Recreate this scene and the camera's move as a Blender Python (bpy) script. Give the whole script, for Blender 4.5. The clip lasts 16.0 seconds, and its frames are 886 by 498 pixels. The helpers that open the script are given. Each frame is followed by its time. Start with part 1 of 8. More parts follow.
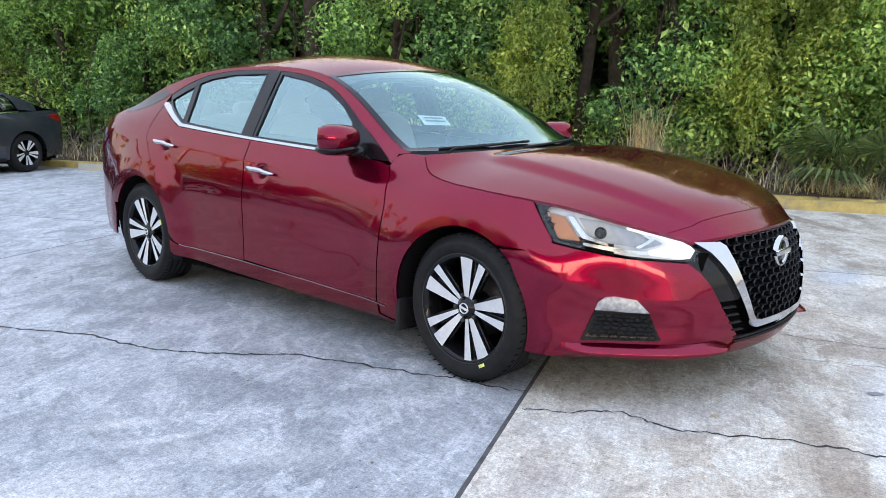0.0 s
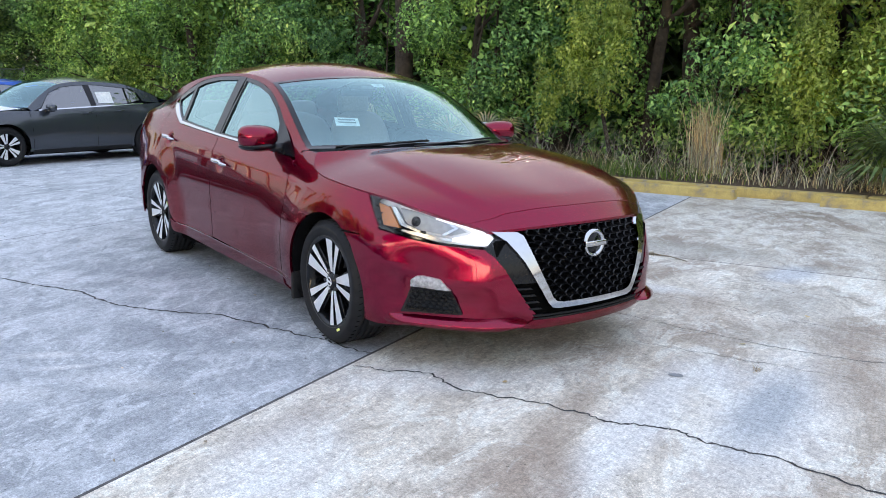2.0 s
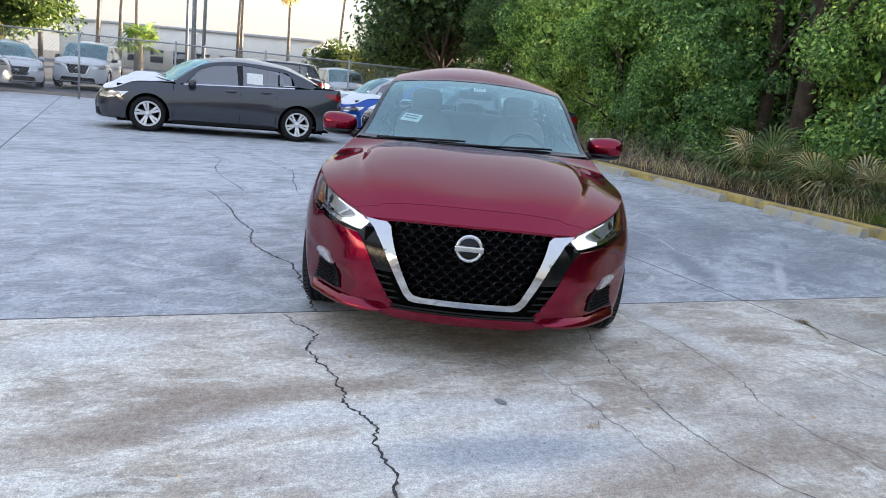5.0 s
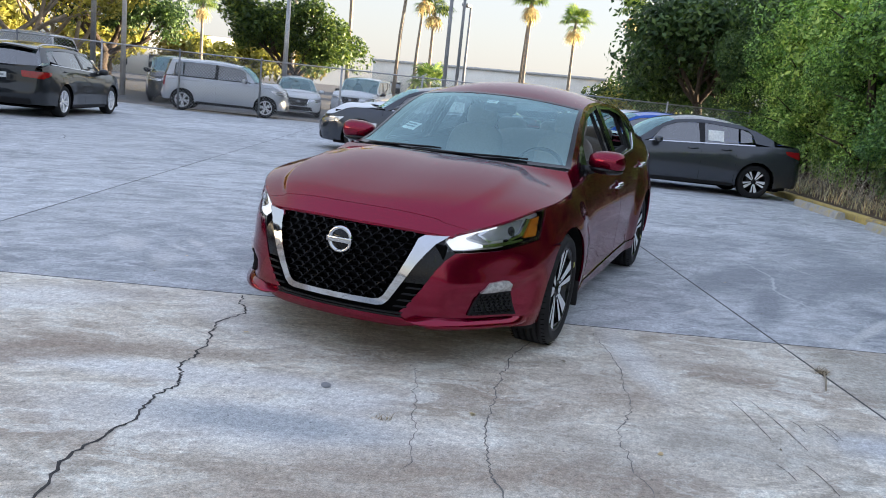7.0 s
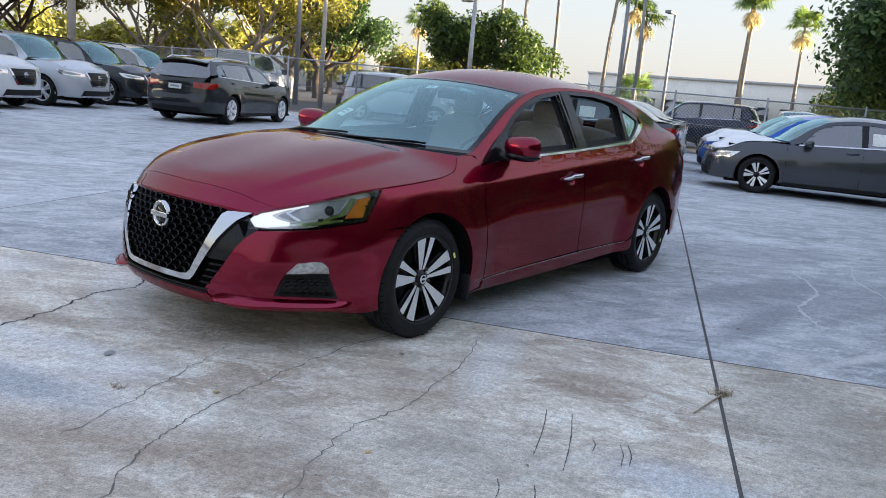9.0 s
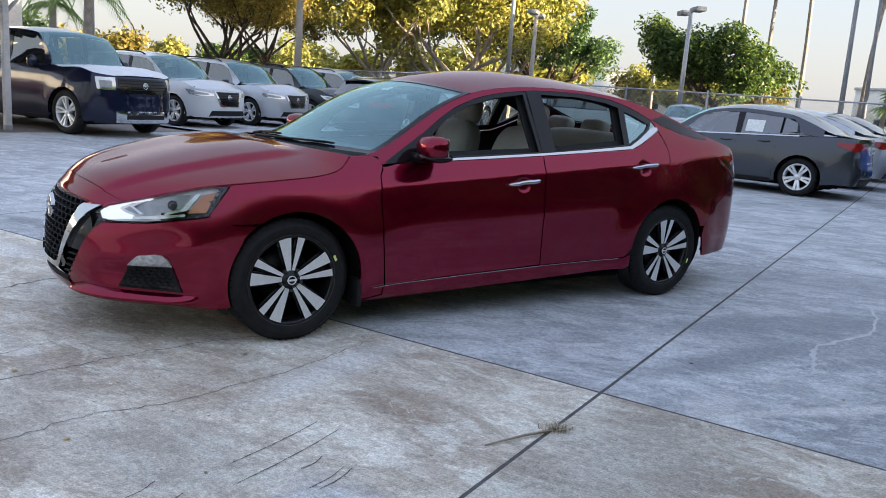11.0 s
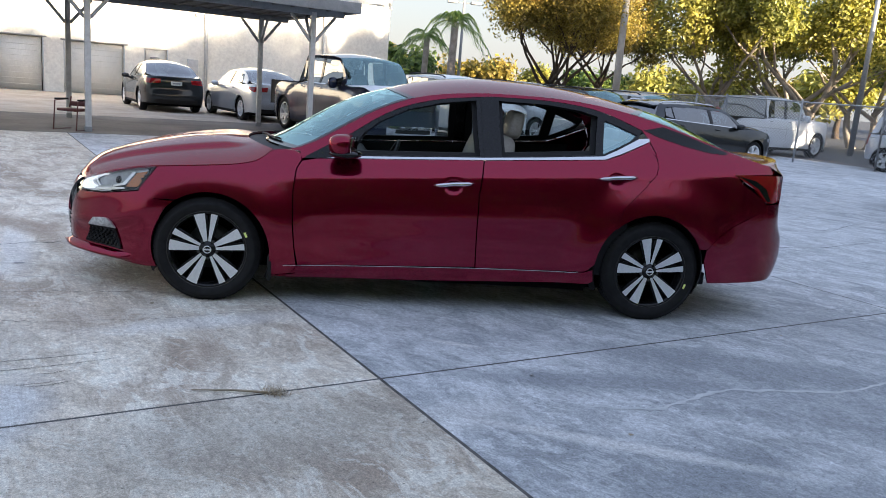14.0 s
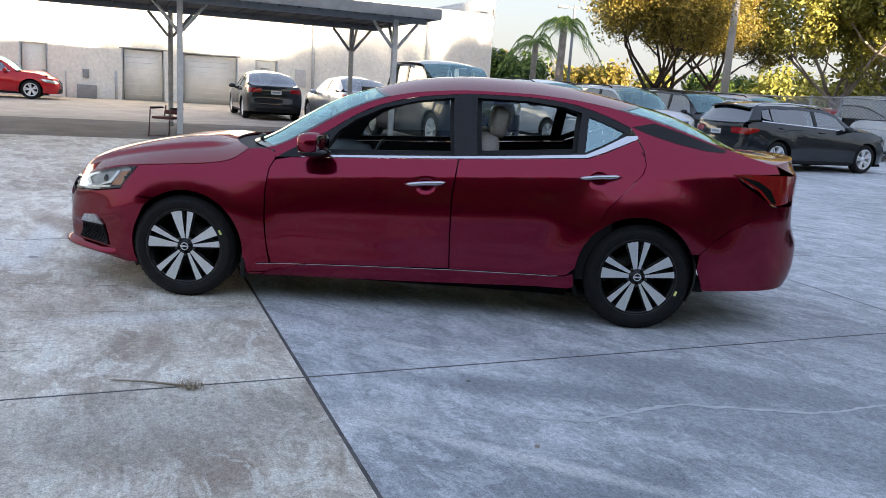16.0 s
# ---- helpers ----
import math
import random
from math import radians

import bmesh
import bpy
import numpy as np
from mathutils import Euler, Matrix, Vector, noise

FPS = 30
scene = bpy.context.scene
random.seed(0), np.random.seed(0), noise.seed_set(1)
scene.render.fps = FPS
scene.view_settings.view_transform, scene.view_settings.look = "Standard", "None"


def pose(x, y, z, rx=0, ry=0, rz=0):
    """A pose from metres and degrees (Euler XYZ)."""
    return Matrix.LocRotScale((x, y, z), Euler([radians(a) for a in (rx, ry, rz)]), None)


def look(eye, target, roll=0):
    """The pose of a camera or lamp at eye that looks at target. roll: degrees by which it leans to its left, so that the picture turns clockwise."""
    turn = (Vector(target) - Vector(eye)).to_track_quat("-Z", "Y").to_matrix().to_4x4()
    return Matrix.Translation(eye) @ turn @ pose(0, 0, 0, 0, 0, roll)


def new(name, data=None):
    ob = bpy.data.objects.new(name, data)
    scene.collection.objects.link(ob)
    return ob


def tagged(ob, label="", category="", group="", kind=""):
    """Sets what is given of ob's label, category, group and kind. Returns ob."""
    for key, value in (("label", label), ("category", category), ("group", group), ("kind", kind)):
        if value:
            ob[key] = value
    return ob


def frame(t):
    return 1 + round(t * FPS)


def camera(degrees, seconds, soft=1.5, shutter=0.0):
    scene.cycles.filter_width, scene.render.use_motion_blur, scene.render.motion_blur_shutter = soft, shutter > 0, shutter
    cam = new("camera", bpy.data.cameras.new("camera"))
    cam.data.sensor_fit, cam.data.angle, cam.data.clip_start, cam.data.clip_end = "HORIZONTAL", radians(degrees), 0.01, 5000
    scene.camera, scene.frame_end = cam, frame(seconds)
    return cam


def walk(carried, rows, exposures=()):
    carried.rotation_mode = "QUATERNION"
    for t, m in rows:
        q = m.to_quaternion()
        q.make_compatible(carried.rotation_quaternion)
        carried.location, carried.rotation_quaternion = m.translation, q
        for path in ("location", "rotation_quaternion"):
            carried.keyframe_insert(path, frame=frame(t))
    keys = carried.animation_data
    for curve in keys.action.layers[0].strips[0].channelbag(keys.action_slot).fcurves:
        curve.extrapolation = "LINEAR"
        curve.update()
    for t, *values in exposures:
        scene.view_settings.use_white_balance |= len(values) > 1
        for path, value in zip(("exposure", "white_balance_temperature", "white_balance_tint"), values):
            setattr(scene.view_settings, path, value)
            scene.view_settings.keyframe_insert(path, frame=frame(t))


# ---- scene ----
cam = camera(58.7, 16.0, 0.9)
PATH = [
    (0, (3.552, -3.321, 1.164), (2.215, -1.878, 0.807), 0.5),
    (0.5, (3.833, -3.329, 1.181), (2.454, -1.929, 0.811), 0.3),
    (1, (4.242, -3.249, 1.239), (2.806, -1.911, 0.855), 0.1),
    (1.5, (4.573, -2.981, 1.281), (3.07, -1.724, 0.884), -0.1),
    (2, (4.899, -2.707, 1.269), (3.315, -1.55, 0.878), 0.5),
    (2.5, (5.218, -2.35, 1.292), (3.543, -1.334, 0.89), 1.8),
    (3, (5.458, -1.938, 1.312), (3.692, -1.095, 0.902), 3.0),
    (3.5, (5.693, -1.5, 1.31), (3.843, -0.861, 0.898), 3.9),
    (4, (5.809, -1.057, 1.286), (3.898, -0.634, 0.874), 4.8),
    (4.5, (5.915, -0.615, 1.265), (3.966, -0.407, 0.863), 5.4),
    (4.7, (5.961, -0.417, 1.278), (4.005, -0.294, 0.877), 5.5),
    (6.8, (5.761, 1.614, 1.331), (3.908, 0.964, 0.953), 6.2),
    (7, (5.674, 1.8, 1.306), (3.842, 1.092, 0.927), 6.2),
    (7.5, (5.449, 2.241, 1.305), (3.675, 1.402, 0.921), 6.1),
    (8, (5.155, 2.611, 1.324), (3.444, 1.654, 0.933), 5.9),
    (8.5, (4.878, 3.026, 1.326), (3.239, 1.951, 0.929), 5.6),
    (9, (4.539, 3.379, 1.304), (2.982, 2.188, 0.905), 5.4),
    (9.5, (4.191, 3.708, 1.303), (2.729, 2.402, 0.905), 5.0),
    (10, (3.834, 4.004, 1.33), (2.479, 2.589, 0.93), 4.8),
    (10.2, (3.652, 4.099, 1.318), (2.344, 2.641, 0.917), 4.7),
    (12.3, (2.019, 5.231, 1.398), (1.281, 3.416, 0.996), 4.8),
    (12.5, (1.855, 5.332, 1.419), (1.181, 3.493, 1.011), 5.0),
    (13, (1.418, 5.441, 1.391), (0.885, 3.554, 0.996), 4.9),
    (13.5, (0.97, 5.61, 1.403), (0.594, 3.687, 1.002), 4.8),
    (14, (0.595, 5.684, 1.403), (0.341, 3.742, 0.999), 4.7),
    (14.5, (0.223, 5.678, 1.416), (0.081, 3.724, 1.011), 4.5),
    (15, (-0.1, 5.677, 1.403), (-0.158, 3.719, 1.001), 4.3),
    (15.5, (-0.294, 5.656, 1.415), (-0.282, 3.697, 1.009), 4.0),
    (16, (-0.321, 5.618, 1.403), (-0.272, 3.66, 0.996), 3.8),
]
EXPOSURE = [(t, stops, kelvin, 10) for t, stops, kelvin in ((0, 3.34, 5980), (2, 3.20, 5900), (4.5, 2.92, 5860), (7, 2.70, 5820), (10, 2.63, 5720), (12.5, 2.61, 5640), (16, 2.62, 5590))]      # the camera's own, in stops, and its white balance
walk(cam, [(t, look(eye, target, roll)) for t, eye, target, roll in PATH], EXPOSURE)

# ---------- sky and sun ----------
SUN_EL, SUN_AZ = 4.2, 125.0        # degrees above the horizon; degrees from +x towards +y
world = bpy.data.worlds.new("evening sky")
scene.world = world
world.use_nodes = True
wn = world.node_tree
sky = wn.nodes.new("ShaderNodeTexSky")
sky.sky_type = "NISHITA"
sky.sun_disc = False
sky.sun_elevation = radians(SUN_EL)
sky.sun_rotation = radians(90 - SUN_AZ)
sky.air_density, sky.dust_density, sky.ozone_density = 1.0, 2.0, 0.6
veil = wn.nodes.new("ShaderNodeMix")          # an even thin haze over the whole sky
veil.data_type = "RGBA"
veil.inputs[0].default_value = 0.90
haze_at = wn.nodes.new("ShaderNodeTexCoord")
height_of = wn.nodes.new("ShaderNodeSeparateXYZ")
haze = wn.nodes.new("ShaderNodeValToRGB")
haze.color_ramp.elements[0].position, haze.color_ramp.elements[0].color = 0.0, (0.90, 0.83, 0.72, 1)
haze.color_ramp.elements[1].position, haze.color_ramp.elements[1].color = 0.7, (0.92, 0.985, 1.20, 1)
mid_haze = haze.color_ramp.elements.new(0.16)
mid_haze.color = (0.87, 0.875, 0.89, 1)
wn.links.new(haze_at.outputs["Generated"], height_of.inputs[0])
wn.links.new(height_of.outputs["Z"], haze.inputs["Fac"])
wn.links.new(haze.outputs["Color"], veil.inputs[7])
wn.links.new(sky.outputs[0], veil.inputs[6])
wn.links.new(veil.outputs[2], wn.nodes["Background"].inputs["Color"])
wn.nodes["Background"].inputs["Strength"].default_value = 0.15
sun = new("sun", bpy.data.lights.new("sun", "SUN"))
sun.data.energy, sun.data.angle, sun.data.color = 4.9, radians(0.6), (1.0, 0.76, 0.48)
d = Vector((math.cos(radians(SUN_AZ)) * math.cos(radians(SUN_EL)), math.sin(radians(SUN_AZ)) * math.cos(radians(SUN_EL)), math.sin(radians(SUN_EL))))
sun.matrix_basis = look(d * 100, (0, 0, 0))

# ---------- materials ----------
def nodes_of(name):
    m = bpy.data.materials.new(name)
    m.use_nodes = True
    nt = m.node_tree
    return m, nt, nt.nodes["Principled BSDF"]


def put(nt, kind, **values):
    n = nt.nodes.new(kind)
    for k, v in values.items():
        n.inputs[k.replace("_", " ")].default_value = v
    return n


def coords(nt):
    return nt.nodes.new("ShaderNodeTexCoord").outputs["Object"]


def noise_of(nt, scale, detail=4.0, rough=0.55, vec=None, distortion=0.0):
    n = put(nt, "ShaderNodeTexNoise", Scale=scale, Detail=detail, Roughness=rough, Distortion=distortion)
    nt.links.new(vec if vec is not None else coords(nt), n.inputs["Vector"])
    return n.outputs["Fac"]


def ramp(nt, fac, stops):
    n = nt.nodes.new("ShaderNodeValToRGB")
    n.color_ramp.elements[0].position, n.color_ramp.elements[0].color = stops[0][0], (*stops[0][1], 1)
    n.color_ramp.elements[1].position, n.color_ramp.elements[1].color = stops[-1][0], (*stops[-1][1], 1)
    for pos, col in stops[1:-1]:
        e = n.color_ramp.elements.new(pos)
        e.color = (*col, 1)
    nt.links.new(fac, n.inputs["Fac"])
    return n.outputs["Color"]


def mixed(nt, fac, a, b, mode="MIX"):
    n = nt.nodes.new("ShaderNodeMix")
    n.data_type, n.blend_type = "RGBA", mode
    for value, slot in ((fac, 0), (a, 6), (b, 7)):
        if hasattr(value, "is_linked"):
            nt.links.new(value, n.inputs[slot])
        else:
            n.inputs[slot].default_value = value if slot == 0 else (*value, 1)
    return n.outputs[2]


def bumped(nt, bsdf, height, strength, distance=0.01):
    n = put(nt, "ShaderNodeBump", Strength=strength, Distance=distance)
    nt.links.new(height, n.inputs["Height"])
    nt.links.new(n.outputs["Normal"], bsdf.inputs["Normal"])


def plain(name, color, rough=0.5, metal=0.0, coat=0.0, vary=0.15, scale=30.0, bump=0.0, spec=0.5):
    m, nt, b = nodes_of(name)
    f = noise_of(nt, scale)
    lo, hi = tuple(c * (1 - vary) for c in color), tuple(min(1.0, c * (1 + vary)) for c in color)
    nt.links.new(ramp(nt, f, [(0.3, lo), (0.7, hi)]), b.inputs["Base Color"])
    b.inputs["Roughness"].default_value, b.inputs["Metallic"].default_value = rough, metal
    b.inputs["Coat Weight"].default_value, b.inputs["Coat Roughness"].default_value = coat, 0.03
    b.inputs["Specular IOR Level"].default_value = spec
    if bump:
        bumped(nt, b, f, bump, 0.003)
    return m


def car_paint(name, color, metal=0.55, rough=0.38, coat=1.0, edge=None):
    """Metallic paint under clear coat, with fine flake and a slight film of dust."""
    m, nt, b = nodes_of(name)
    flake = noise_of(nt, 900.0, 2.0)
    dust = noise_of(nt, 5.0, 6.0, 0.6)
    base = ramp(nt, flake, [(0.35, tuple(c * 0.82 for c in color)), (0.65, tuple(min(1, c * 1.15) for c in color))])
    nt.links.new(base, b.inputs["Base Color"])
    b.inputs["Metallic"].default_value, b.inputs["Roughness"].default_value = metal, rough
    b.inputs["Specular IOR Level"].default_value = 0.02
    b.inputs["Coat Weight"].default_value, b.inputs["Coat IOR"].default_value = coat, 1.5
    if edge:
        b.inputs["Specular Tint"].default_value = (*edge, 1)
    cr = ramp(nt, dust, [(0.35, (0.003,) * 3), (0.8, (0.018,) * 3)])
    nt.links.new(cr, b.inputs["Coat Roughness"])
    return m


def glass(name, tint, gloss_ior=1.5, rough=0.0, sheen=(1, 1, 1)):
    m, nt, b = nodes_of(name)
    nt.nodes.remove(b)
    t = put(nt, "ShaderNodeBsdfTransparent", Color=(*tint, 1))
    g = put(nt, "ShaderNodeBsdfGlossy", Color=(*sheen, 1), Roughness=rough)
    lw = put(nt, "ShaderNodeLayerWeight", Blend=0.5)
    f0 = ((gloss_ior - 1) / (gloss_ior + 1)) ** 2
    power = put(nt, "ShaderNodeMath")
    power.operation = "POWER"
    nt.links.new(lw.outputs["Facing"], power.inputs[0])
    power.inputs[1].default_value = 4.5
    f = put(nt, "ShaderNodeMath")
    f.operation = "MULTIPLY_ADD"
    nt.links.new(power.outputs[0], f.inputs[0])
    f.inputs[1].default_value, f.inputs[2].default_value = 1 - f0, f0
    mix = nt.nodes.new("ShaderNodeMixShader")
    nt.links.new(f.outputs[0], mix.inputs[0])
    nt.links.new(t.outputs[0], mix.inputs[1])
    nt.links.new(g.outputs[0], mix.inputs[2])
    nt.links.new(mix.outputs[0], nt.nodes["Material Output"].inputs["Surface"])
    return m


def glowing(name, color, strength, base=(0.8, 0.8, 0.8)):
    m, nt, b = nodes_of(name)
    b.inputs["Base Color"].default_value = (*base, 1)
    b.inputs["Emission Color"].default_value = (*color, 1)
    b.inputs["Emission Strength"].default_value = strength
    b.inputs["Roughness"].default_value = 0.3
    return m


PAINT_RED = car_paint("dark red metallic paint", (0.215, 0.0007, 0.027), metal=0.85, rough=0.2, coat=0.75, edge=(0.35, 0.02, 0.07))
PAINT_GREY = car_paint("gunmetal paint", (0.062, 0.068, 0.08), rough=0.25)
PAINT_STEEL = car_paint("light steel grey paint", (0.21, 0.215, 0.22))
PAINT_DARK = car_paint("dark grey paint", (0.022, 0.025, 0.028))
PAINT_SILVER = car_paint("silver paint", (0.50, 0.52, 0.55))
PAINT_WHITE = car_paint("white paint", (0.60, 0.62, 0.64), metal=0.0, rough=0.5)
PAINT_BLUE = car_paint("bright blue paint", (0.02, 0.09, 0.42))
PAINT_NAVY = car_paint("navy paint", (0.008, 0.012, 0.036))
PAINT_RED2 = car_paint("bright red paint", (0.42, 0.012, 0.02))
BLACK_GLOSS = plain("gloss black plastic", (0.008, 0.008, 0.009), 0.12, spec=0.3)
BLACK_MATTE = plain("matt black plastic", (0.014, 0.014, 0.015), 0.6, scale=200, bump=0.15, spec=0.2)
# near-zero black: puts the dark of gaps, wells and cavities into the colour
BLACK_DEEP = plain("unlit cavity black", (0.005, 0.005, 0.005), 0.95, spec=0.0)
CHROME = plain("chrome trim", (0.56, 0.57, 0.59), 0.06, 1.0, vary=0.03)
MACHINED = plain("machined aluminium", (0.80, 0.805, 0.82), 0.38, 0.5, vary=0.06, scale=60)
RUBBER = plain("tyre rubber", (0.012, 0.012, 0.013), 0.6, vary=0.3, scale=25, bump=0.2, spec=0.2)
# steel darkened to the shade inside the wheels; also rim edge and nuts
DISC = plain("brake disc steel", (0.07, 0.068, 0.066), 0.5, 0.8)
WINDSCREEN = glass("windscreen glass", (0.70, 0.84, 0.83), 2.6, 0.05, (0.66, 0.95, 0.98))
SIDE_GLASS = glass("side window glass", (0.88, 0.95, 0.94), 4.0, 0.01, (0.66, 0.92, 0.94))
DARK_GLASS = glass("privacy glass", (0.10, 0.12, 0.13), 2.7)
CLEAR = glass("clear lamp cover", (0.93, 0.94, 0.95), 1.45)
LAMP_SILVER = plain("lamp reflector", (0.62, 0.63, 0.65), 0.15, 1.0)
LAMP_DARK = plain("dark lamp housing", (0.33, 0.34, 0.355), 0.25, 0.4)
LAMP_WHITE = glowing("white daytime lamp", (1.0, 0.97, 0.92), 0.10)
LAMP_GREY = plain("satin lamp chamber", (0.64, 0.65, 0.67), 0.25, 0.35, vary=0.1)
FOG_LENS = plain("clear faceted lens", (0.50, 0.505, 0.51), 0.32, 0.55, coat=1.0, vary=0.35, scale=60)
GRILLE_BLACK = plain("black grille plastic", (0.006, 0.006, 0.007), 0.30, scale=120, spec=0.35)
LAMP_AMBER = plain("amber reflector", (0.42, 0.13, 0.012), 0.12, 0.1, coat=1.0)
LAMP_RED = plain("red lamp lens", (0.24, 0.006, 0.009), 0.1, coat=0.5)
LEATHER = plain("light grey leatherette", (0.36, 0.33, 0.30), 0.55, scale=80, bump=0.25)
LINER = plain("light headliner cloth", (0.26, 0.25, 0.24), 0.95, scale=250, bump=0.2)
DASH = plain("dark dashboard plastic", (0.02, 0.02, 0.022), 0.6, scale=150, bump=0.2, spec=0.2)
PAPER = plain("white paper", (0.75, 0.77, 0.75), 0.8)
YELLOW_DOT = plain("yellow crayon mark", (0.8, 0.85, 0.25), 0.7)
GREY_INK = plain("grey print", (0.25, 0.27, 0.28), 0.8)
PLATE = plain("number plate", (0.6, 0.62, 0.6), 0.4)
# ---------- materials of the place ----------
def blot(nt, co, wob, x, y, a, b, ang, inner=0.5, outer=1.3):
    """A soft uneven oval mark on the ground, 1 inside."""
    mp = nt.nodes.new("ShaderNodeMapping")
    mp.vector_type = "TEXTURE"
    for k, v in (("Location", (x, y, 0)), ("Rotation", (0, 0, radians(ang))), ("Scale", (a, b, 1))):
        mp.inputs[k].default_value = v
    nt.links.new(co, mp.inputs["Vector"])
    ln = nt.nodes.new("ShaderNodeVectorMath")
    ln.operation = "LENGTH"
    nt.links.new(mp.outputs[0], ln.inputs[0])
    add = put(nt, "ShaderNodeMath")
    add.operation = "MULTIPLY_ADD"
    nt.links.new(wob, add.inputs[0])
    add.inputs[1].default_value = 0.9
    nt.links.new(ln.outputs["Value"], add.inputs[2])
    return ramp(nt, scaled(nt, add.outputs[0], 0.4), [((inner + 0.45) * 0.4, (1, 1, 1)), ((outer + 0.45) * 0.4, (0, 0, 0))])


def scaled(nt, value, k):
    n = put(nt, "ShaderNodeMath")
    n.operation = "MULTIPLY"
    nt.links.new(value, n.inputs[0])
    n.inputs[1].default_value = k
    return n.outputs[0]


def concrete(name, tones, brown, brown_from, streak_angle, seed, marks=()):
    """Broom-finished, weathered concrete; tones are dark, middle, light."""
    m, nt, b = nodes_of(name)
    co = coords(nt)
    def along(angle, stretch):
        """Coordinates that run along an angle on the ground, tighter across it."""
        turned = put(nt, "ShaderNodeMapping", Rotation=(0, 0, radians(-angle)))
        nt.links.new(co, turned.inputs["Vector"])
        sized = put(nt, "ShaderNodeMapping", Location=(seed, seed * 0.7, 0), Scale=(1.0, stretch, 1.0))
        nt.links.new(turned.outputs[0], sized.inputs["Vector"])
        return sized
    rot = along(113.6, 13.0)
    wide = along(streak_angle, 1.9)
    scuffed = along(streak_angle + 25, 3.5)
    off = put(nt, "ShaderNodeMapping", Location=(seed * 3.1, seed, 0))
    nt.links.new(co, off.inputs["Vector"])
    big = noise_of(nt, 0.42, 8.0, 0.62, off.outputs[0], 0.6)
    mid = noise_of(nt, 2.2, 9.0, 0.70, wide.outputs[0], 0.5)
    fine = noise_of(nt, 34.0, 6.0, 0.75, off.outputs[0])
    grit = noise_of(nt, 120.0, 4.0, 0.8, off.outputs[0])
    pits = noise_of(nt, 46.0, 3.0, 0.6, off.outputs[0])
    broom = noise_of(nt, 7.0, 5.0, 0.7, rot.outputs[0])
    c0 = ramp(nt, big, [(0.34, tones[0]), (0.48, tones[1]), (0.60, tones[2])])
    c1 = ramp(nt, mid, [(0.32, tones[0]), (0.5, tones[1]), (0.66, tones[2])])
    c = mixed(nt, 0.62, c0, c1)
    st = noise_of(nt, 0.75, 8.0, 0.62, wide.outputs[0], 0.9)
    c = mixed(nt, ramp(nt, st, [(brown_from, (0, 0, 0)), (brown_from + 0.14, (0.85,) * 3)]), c, brown)
    white = noise_of(nt, 1.5, 10.0, 0.78, off.outputs[0], 1.4)
    c = mixed(nt, ramp(nt, white, [(0.55, (0, 0, 0)), (0.65, (0.6,) * 3)]), c, tuple(min(0.8, t * 1.08) for t in tones[2]))
    scuff = noise_of(nt, 1.1, 7.0, 0.62, scuffed.outputs[0], 0.25)
    c = mixed(nt, ramp(nt, scuff, [(0.61, (0, 0, 0)), (0.67, (0.45,) * 3)]), c, tuple(min(0.8, t * 1.06) for t in tones[2]))
    c = mixed(nt, ramp(nt, scuff, [(0.34, (0.55,) * 3), (0.40, (0, 0, 0))]), c, tuple(t * 0.72 for t in tones[0]))
    # flaking skin with crisp edges, and dark crumbs where it has gone
    flake = noise_of(nt, 3.2, 12.0, 0.74, wide.outputs[0], 0.8)
    c = mixed(nt, ramp(nt, flake, [(0.525, (0, 0, 0)), (0.56, (0.5,) * 3)]), c, tuple(min(0.82, t * 1.1) for t in tones[2]))
    c = mixed(nt, ramp(nt, flake, [(0.43, (0.5,) * 3), (0.465, (0, 0, 0))]), c, tuple(t * 0.92 for t in tones[0]))
    if marks:
        wob = noise_of(nt, 4.5, 8.0, 0.72, off.outputs[0], 0.5)
        for x, y, a, bb, ang, col, amount in marks:
            f = mixed(nt, 1.0, blot(nt, co, wob, x, y, a, bb, ang), (amount,) * 3, "MULTIPLY")
            c = mixed(nt, f, c, col)
    c = mixed(nt, 0.38, c, ramp(nt, broom, [(0.30, (0.62,) * 3), (0.70, (1.26,) * 3)]), "MULTIPLY")
    c = mixed(nt, 0.9, c, ramp(nt, fine, [(0.30, (0.58,) * 3), (0.70, (1.33,) * 3)]), "MULTIPLY")
    c = mixed(nt, 0.9, c, ramp(nt, grit, [(0.30, (0.50,) * 3), (0.70, (1.40,) * 3)]), "MULTIPLY")
    c = mixed(nt, 1.0, c, ramp(nt, pits, [(0.27, (0.38,) * 3), (0.35, (1.0,) * 3)]), "MULTIPLY")
    info = nt.nodes.new("ShaderNodeObjectInfo")
    c = mixed(nt, 1.0, c, ramp(nt, info.outputs["Random"], [(0.0, (0.90,) * 3), (1.0, (1.06,) * 3)]), "MULTIPLY")
    nt.links.new(c, b.inputs["Base Color"])
    nt.links.new(ramp(nt, mid, [(0.3, (0.55,) * 3), (0.7, (0.9,) * 3)]), b.inputs["Roughness"])
    b.inputs["Specular IOR Level"].default_value = 0.35
    add = put(nt, "ShaderNodeMath")
    nt.links.new(broom, add.inputs[0])
    nt.links.new(fine, add.inputs[1])
    bumped(nt, b, add.outputs[0], 0.3, 0.004)
    return m


